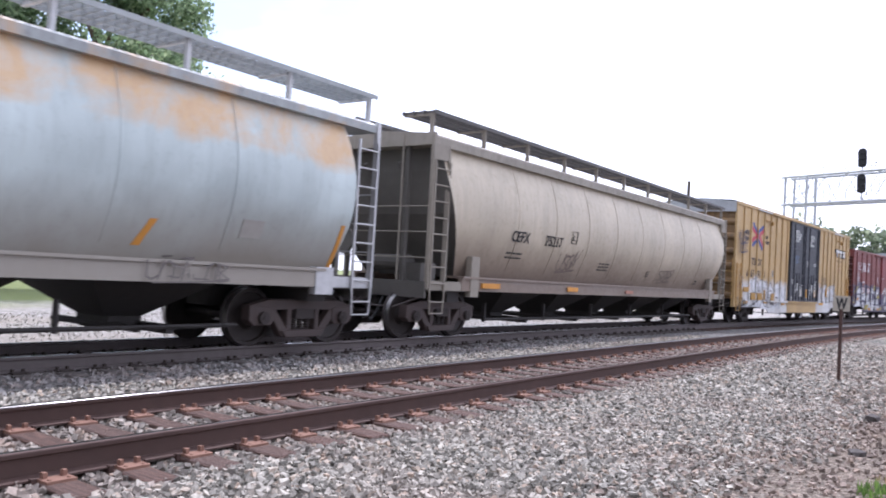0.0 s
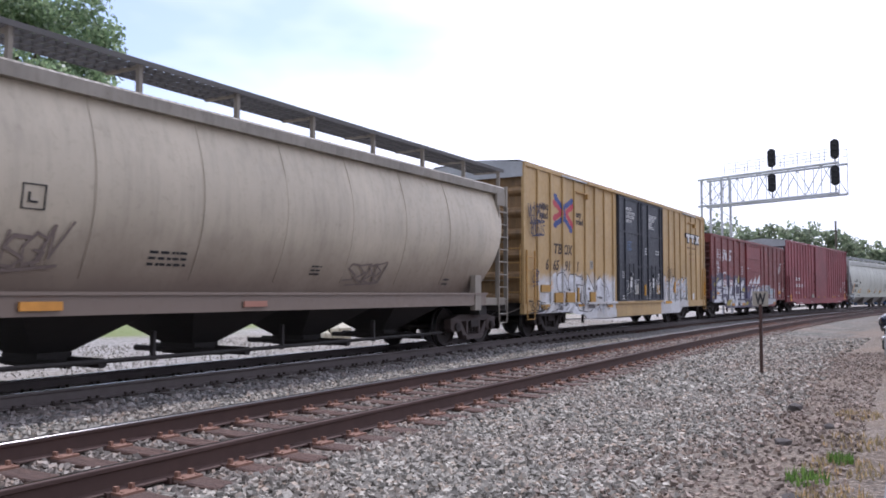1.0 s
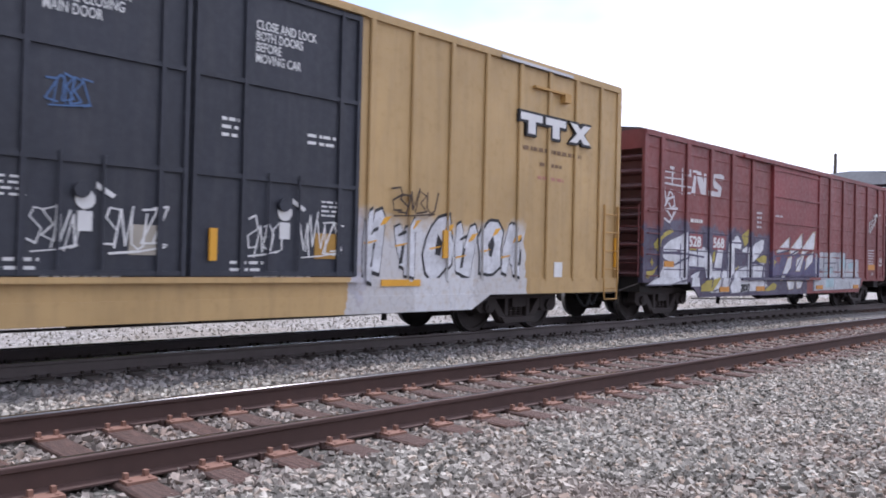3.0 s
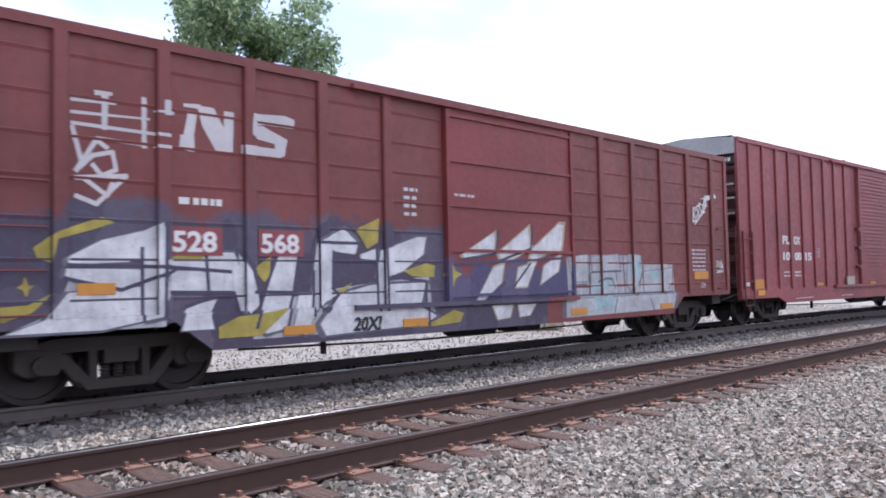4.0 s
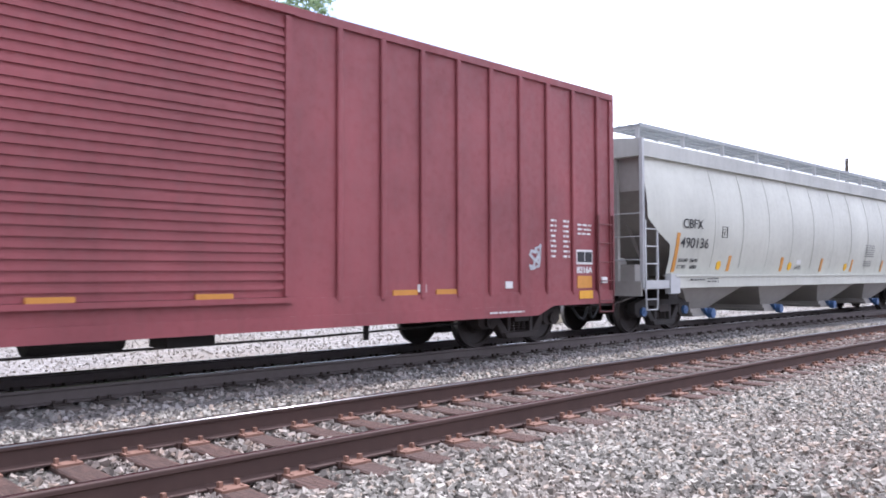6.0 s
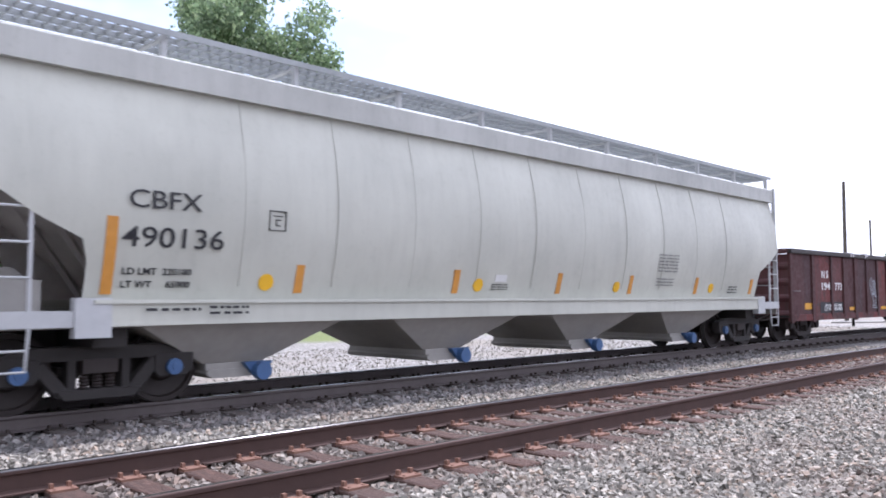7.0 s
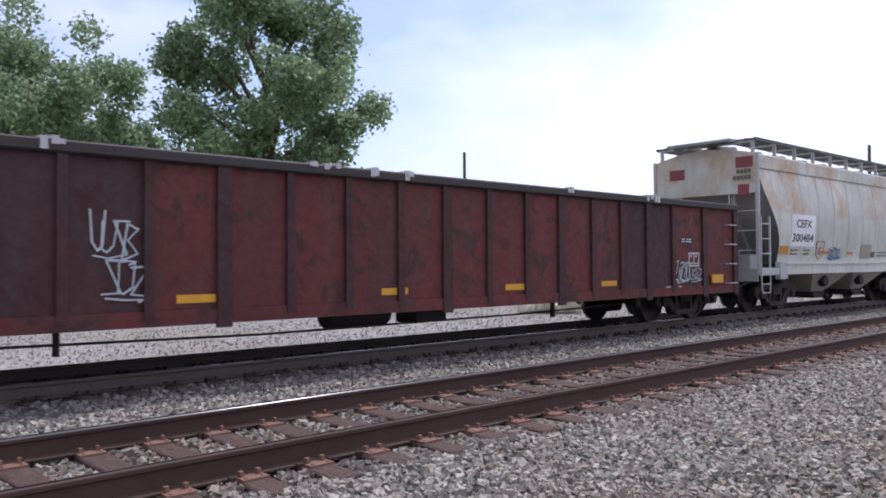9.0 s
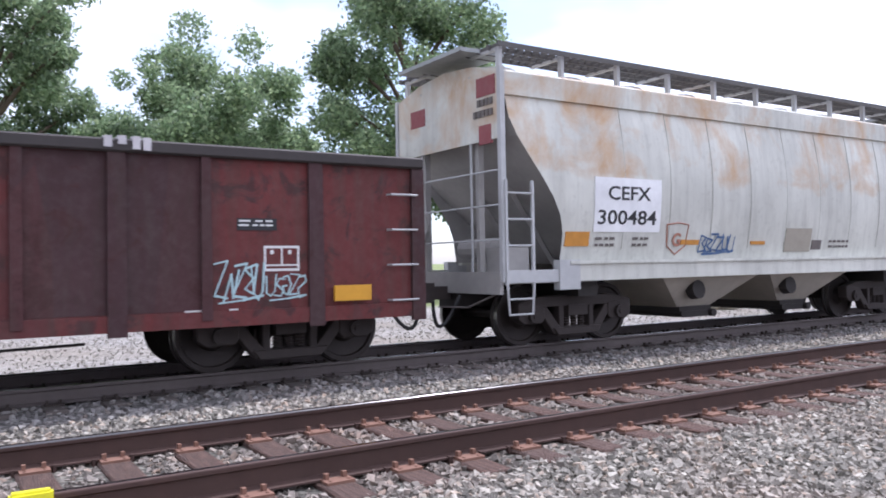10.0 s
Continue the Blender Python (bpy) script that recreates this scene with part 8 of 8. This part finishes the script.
def pole(az, el, dist, r, label, lamp=False, cross=False, lean=0.0):
    x, y = polar(az, dist)
    h = dist * math.tan(radians(el)) + EYE[2] + 0.5
    p = thing("street_lamp" if lamp else "utility_pole", label, "street lamp" if lamp else "utility pole", at=pose(x, y, -0.5, 0, lean, 0))
    bm = B()
    tube(bm, (0, 0, 0), (0, 0, h), r, 10, r * 0.7)
    part("shaft", bm, M["steel"] if lamp else M["pole_wood"], p)
    if lamp:
        bm = B()
        tube(bm, (0, 0, h - 0.1), (0, -1.0, h + 0.05), 0.05, 6)
        box(bm, -0.15, 0.15, -1.5, -0.9, h - 0.02, h + 0.12)
        part("lamp_head", bm, M["steel"], p)
    if cross:
        bm = B()
        box(bm, -0.06, 0.06, -1.1, 1.1, h - 0.8, h - 0.66)
        part("crossarm", bm, M["pole_wood"], p)


def build_poles():
    w = "bare grey wooden utility pole beyond the railway"
    pole(71.5, 7.4, 62, 0.15, w, lean=1.5)
    pole(45.0, 8.07, 50, 0.13, w)
    pole(62.3, 4.65, 80, 0.13, w)
    pole(73.0, 4.85, 90, 0.13, w)
    pole(85.9, 4.7, 100, 0.16, w)
    pole(91.3, 5.8, 88, 0.13, "tall grey street lamp in the car park", True)
    pole(93.1, 4.2, 95, 0.14, w)


def whistle_post():
    p = thing("track_sign", "small white letter sign on a rusty steel post", "sign", at=pose(*polar(81.3, 16.3), -0.24))
    bm = B()
    box(bm, -0.028, 0.028, -0.02, 0.02, -0.2, 1.28)
    box(bm, -0.02, 0.02, -0.028, 0.028, -0.2, 1.28)
    part("post", bm, M["rail"], p)
    bm = B()
    box(bm, -0.012, 0.0, -0.14, 0.14, 1.24, 1.52)
    plate = part("sign_plate", bm, M["stencil_tan"], p, "square white sign plate", at=pose(0, 0, 0, 0, 0, 8))
    l = lettering(plate, "W", 0, 0, 0, 0.28, M["black_paint"], 0, 0.010, 0.19)
    l.matrix_basis = pose(-0.018, 0.095, 1.285, 90, 0, -90)


# ---- parked cars ----
CAR_LOW = [(0.0, 0.42), (0.02, 0.62), (0.12, 0.74), (0.55, 0.86), (1.25, 0.98), (2.0, 1.02), (3.5, 1.04), (4.3, 1.05), (4.72, 0.98), (4.82, 0.70), (4.80, 0.42)]


def sedan(label, x_left, y_front, z, paint, width=1.84):
    """A saloon car, nose towards +y. x_left: its side nearest the tracks' near end."""
    car = thing("car", label, "car", "parked cars", at=pose(x_left + width / 2, y_front, z))
    w = width / 2
    # lower body: sections along the length
    secs = [(0.0, 0.50, 0.30, 0.60, 0.62), (0.06, 0.60, 0.22, 0.70, 0.78), (0.25, 0.74, 0.19, 0.77, 0.90), (0.55, 0.84, 0.19, 0.85, 0.97), (1.15, 0.95, 0.19, 0.93, 1.0), (2.2, 0.98, 0.19, 0.97, 1.0),
            (3.4, 0.98, 0.19, 1.0, 1.0), (4.1, 0.95, 0.20, 1.02, 0.98), (4.6, 0.86, 0.24, 1.0, 0.94), (4.80, 0.66, 0.36, 0.90, 0.85)]
    bm = B()
    rings = []
    for d, _, lo, hi, k in secs:
        q = w * k
        rings.append([(-q * 0.92, -d, lo), (-q, -d, lo + 0.14), (-q, -d, hi - 0.2), (-q * 0.95, -d, hi - 0.05), (-q * 0.78, -d, hi), (0, -d, hi + 0.03),
                      (q * 0.78, -d, hi), (q * 0.95, -d, hi - 0.05), (q, -d, hi - 0.2), (q, -d, lo + 0.14), (q * 0.92, -d, lo)])
    loft(bm, rings, closed=True, caps=True)
    body = part("body", bm, paint, car, smooth=True)
    cab = [(1.10, 0.95, 0.92, 0.94), (1.95, 1.38, 0.80, 0.93), (2.4, 1.45, 0.74, 0.93), (3.1, 1.45, 0.74, 0.93), (3.75, 1.30, 0.80, 0.93), (4.35, 1.02, 0.90, 0.93)]
    bm = B()
    loft(bm, [[(-w * kb, -d, 0.93), (-w * kt * 0.98, -d, 0.93 + (h - 0.93) * 0.9), (-w * kt * 0.85, -d, h), (0, -d, h + 0.02), (w * kt * 0.85, -d, h), (w * kt * 0.98, -d, 0.93 + (h - 0.93) * 0.9), (w * kb, -d, 0.93)]
              for d, h, kt, kb in cab], closed=True, caps=True)
    part("cabin_glass", bm, M["glass"], car, "dark tinted windows", True)
    bm = B()
    loft(bm, [[(-w * 0.72, -d, h - 0.01), (0, -d, h + 0.03), (w * 0.72, -d, h - 0.01)] for d, h in ((1.95, 1.395), (2.4, 1.46), (3.1, 1.46), (3.75, 1.31))])
    part("roof", bm, paint, car, smooth=True)
    bm = B()
    for s in (-1, 1):
        pipe(bm, [(s * w * 0.93, -1.12, 0.95), (s * w * 0.79, -1.95, 1.36), (s * w * 0.73, -2.4, 1.43), (s * w * 0.73, -3.1, 1.43), (s * w * 0.80, -3.75, 1.28), (s * w * 0.92, -4.35, 1.0)], 0.035, 6)
        tube(bm, (s * w * 0.94, -2.65, 0.95), (s * w * 0.75, -2.75, 1.42), 0.035, 6)
    part("pillar", bm, paint, car)
    for s in (-1, 1):
        bm = B()
        box(bm, min(s * w * 0.98, s * (w + 0.16)), max(s * w * 0.98, s * (w + 0.16)), -1.75, -1.62, 0.98, 1.12)
        bmesh.ops.bevel(bm, geom=bm.edges[:], offset=0.03, segments=2, affect="EDGES")
        part("mirror", bm, paint, car)
        bm = B()
        loft(bm, [[(s * w * 0.52, -0.05, 0.60), (s * w * 0.52, -0.10, 0.70)], [(s * w * 0.76, -0.16, 0.62), (s * w * 0.76, -0.20, 0.72)], [(s * w * 0.94, -0.40, 0.64), (s * w * 0.91, -0.45, 0.75)]])
        bmesh.ops.translate(bm, verts=bm.verts, vec=(s * 0.012, 0.02, 0.01))
        part("headlight", bm, M["headlight"], car, "clear headlight lens")
        bm = B()
        box(bm, min(s * w * 0.975, s * (w * 0.985 + 0.004)), max(s * w * 0.975, s * (w * 0.985 + 0.004)), -0.52, -0.42, 0.64, 0.68)
        part("side_marker", bm, M["amber"], car, "amber side marker")
        bm = B()
        box(bm, s * w - 0.008, s * w + 0.012, -3.9, -1.1, 0.26, 0.30)
        for d in (2.0, 3.0):
            box(bm, s * w - 0.004, s * w + 0.018, -d - 0.2, -d, 0.80, 0.83)
        part("side_trim", bm, M["chrome"], car)
    bm = B()
    box(bm, -w * 0.5, w * 0.5, -0.06, 0.03, 0.40, 0.56)
    part("grille", bm, M["signal_black"], car)
    bm = B()
    box(bm, -w * 0.52, w * 0.52, -0.05, 0.036, 0.58, 0.61)
    part("grille_trim", bm, M["chrome"], car)
    for d in (0.93, 3.75):
        for s in (-1, 1):
            bm = B()
            tube(bm, (s * (w - 0.22), -d, 0.33), (s * (w + 0.012), -d, 0.33), 0.365, 24)
            part("wheel_arch", bm, M["signal_black"], car)
            bm = B()
            tube(bm, (s * (w - 0.20), -d, 0.33), (s * (w + 0.02), -d, 0.33), 0.33, 28)
            wh = part("wheel", bm, M["rubber"], car, "black tyre on an alloy rim")
            bm = B()
            n = 10
            tube(bm, (s * (w + 0.012), -d, 0.33), (s * (w + 0.024), -d, 0.33), 0.06, 10)
            for i in range(n):
                a = 2 * math.pi * i / n
                tube(bm, (s * (w + 0.022), -d + 0.03 * math.cos(a), 0.33 + 0.03 * math.sin(a)), (s * (w + 0.022), -d + 0.225 * math.cos(a), 0.33 + 0.225 * math.sin(a)), 0.020, 5)
            ring = [(s * (w + 0.022), -d + 0.23 * math.cos(a), 0.33 + 0.23 * math.sin(a)) for a in (2 * math.pi * i / 24 for i in range(25))]
            pipe(bm, ring, 0.016, 5)
            part("rim", bm, M["alloy"], wh)
    return car


def build_cars():
    sedan("dark navy saloon car parked on the asphalt", 7.12, -0.03, LOT_Z, M["car_navy"])
    sedan("silver saloon car parked in a marked stall", 16.3, 0.45, LOT_Z, M["car_silver"])
    sedan("pale silver saloon car parked in a stall", 21.5, 0.55, LOT_Z, M["car_pale"])
    sedan("black saloon car parked at the far end", 29.0, 0.9, LOT_Z, M["car_navy"])


def small_things():
    rnd = random.Random(5)
    x, y = 21.5, 17.2
    t = thing("rubble_heap", "heap of pale cream broken rubble on the gravel", "rubble", at=pose(x, y, -0.4))
    for i in range(16):
        bm = B()
        s = rnd.uniform(0.18, 0.42)
        bmesh.ops.create_icosphere(bm, subdivisions=1, radius=s)
        for v in bm.verts:
            v.co *= rnd.uniform(0.75, 1.2)
        d = rnd.uniform(0, 0.9)
        a = rnd.uniform(0, 6.28)
        part("chunk", bm, M["rubble"], t, at=pose(d * math.cos(a) * 1.3, d * math.sin(a), max(0.1, 0.55 - 0.5 * d)))
    p = thing("rail_marker", "small bright yellow plastic marker clipped to the rail", "marker", at=pose(0.47, 4.91, -0.060))
    bm = B()
    box(bm, -0.11, 0.11, -0.04, 0.035, -0.10, 0.10)
    bmesh.ops.bevel(bm, geom=bm.edges[:], offset=0.015, segments=2, affect="EDGES")
    part("block", bm, M["hi_yellow"], p)
    for i, (x, y, s) in enumerate(((5.2, 1.55, 0.10), (6.1, 0.75, 0.09), (8.4, 1.1, 0.1), (9.6, 0.8, 0.08), (11.0, 1.3, 0.12), (4.4, 1.0, 0.07))):
        bm = B()
        bmesh.ops.create_icosphere(bm, subdivisions=1, radius=s)
        for v in bm.verts:
            v.co = Vector((v.co.x * rnd.uniform(0.8, 1.5), v.co.y * rnd.uniform(0.7, 1.1), v.co.z * rnd.uniform(0.5, 0.8)))
        tagged(new("clod", mesh_of("clod", bm, M["clod"])), "dark lump of old asphalt lying on gravel", "stone", "loose lumps").matrix_basis = pose(x, y, -0.20)


M["rubble"] = plain("cream_rubble", (0.62, 0.58, 0.46), 0.9)
M["hi_yellow"] = plain("bright_yellow_plastic", (0.80, 0.75, 0.02), 0.4)
M["clod"] = plain("dark_asphalt_lump", (0.07, 0.06, 0.055), 0.9)
build_trees()
signal_bridge()
build_poles()
whistle_post()
build_cars()
small_things()


# ---- movement ----
# the train drifts a little against an even pace: (seconds, metres)
DRIFT = [(0.0, 0.0), (0.5, -0.08), (1.0, 0.12), (1.5, 0.34), (2.0, 0.0), (2.5, 0.2), (3.25, 0.15), (4.0, 0.1), (4.5, 0.18), (5.0, 0.0), (5.75, 0.08), (6.5, 0.06),
         (7.0, 0.0), (7.5, 0.17), (8.0, 0.0), (8.5, 0.15), (9.0, -0.15), (9.5, 0.13), (10.0, 0.0)]


def motions():
    for car, start in CARS:
        rows = []
        for t, drift in DRIFT:
            x, y, a = on_line(start - SPEED * t + drift, 0.0)
            rows.append((t, pose(x, y, -0.04, 0, 0, math.degrees(a))))
        walk(car, rows)
    spin = -math.degrees(SPEED / WHEEL_R) / FPS
    for w, dx in WHEELSETS:
        walk(w, [(f / FPS, pose(dx, 0, WHEEL_R, 0, spin * f, 0)) for f in range(301)])


motions()
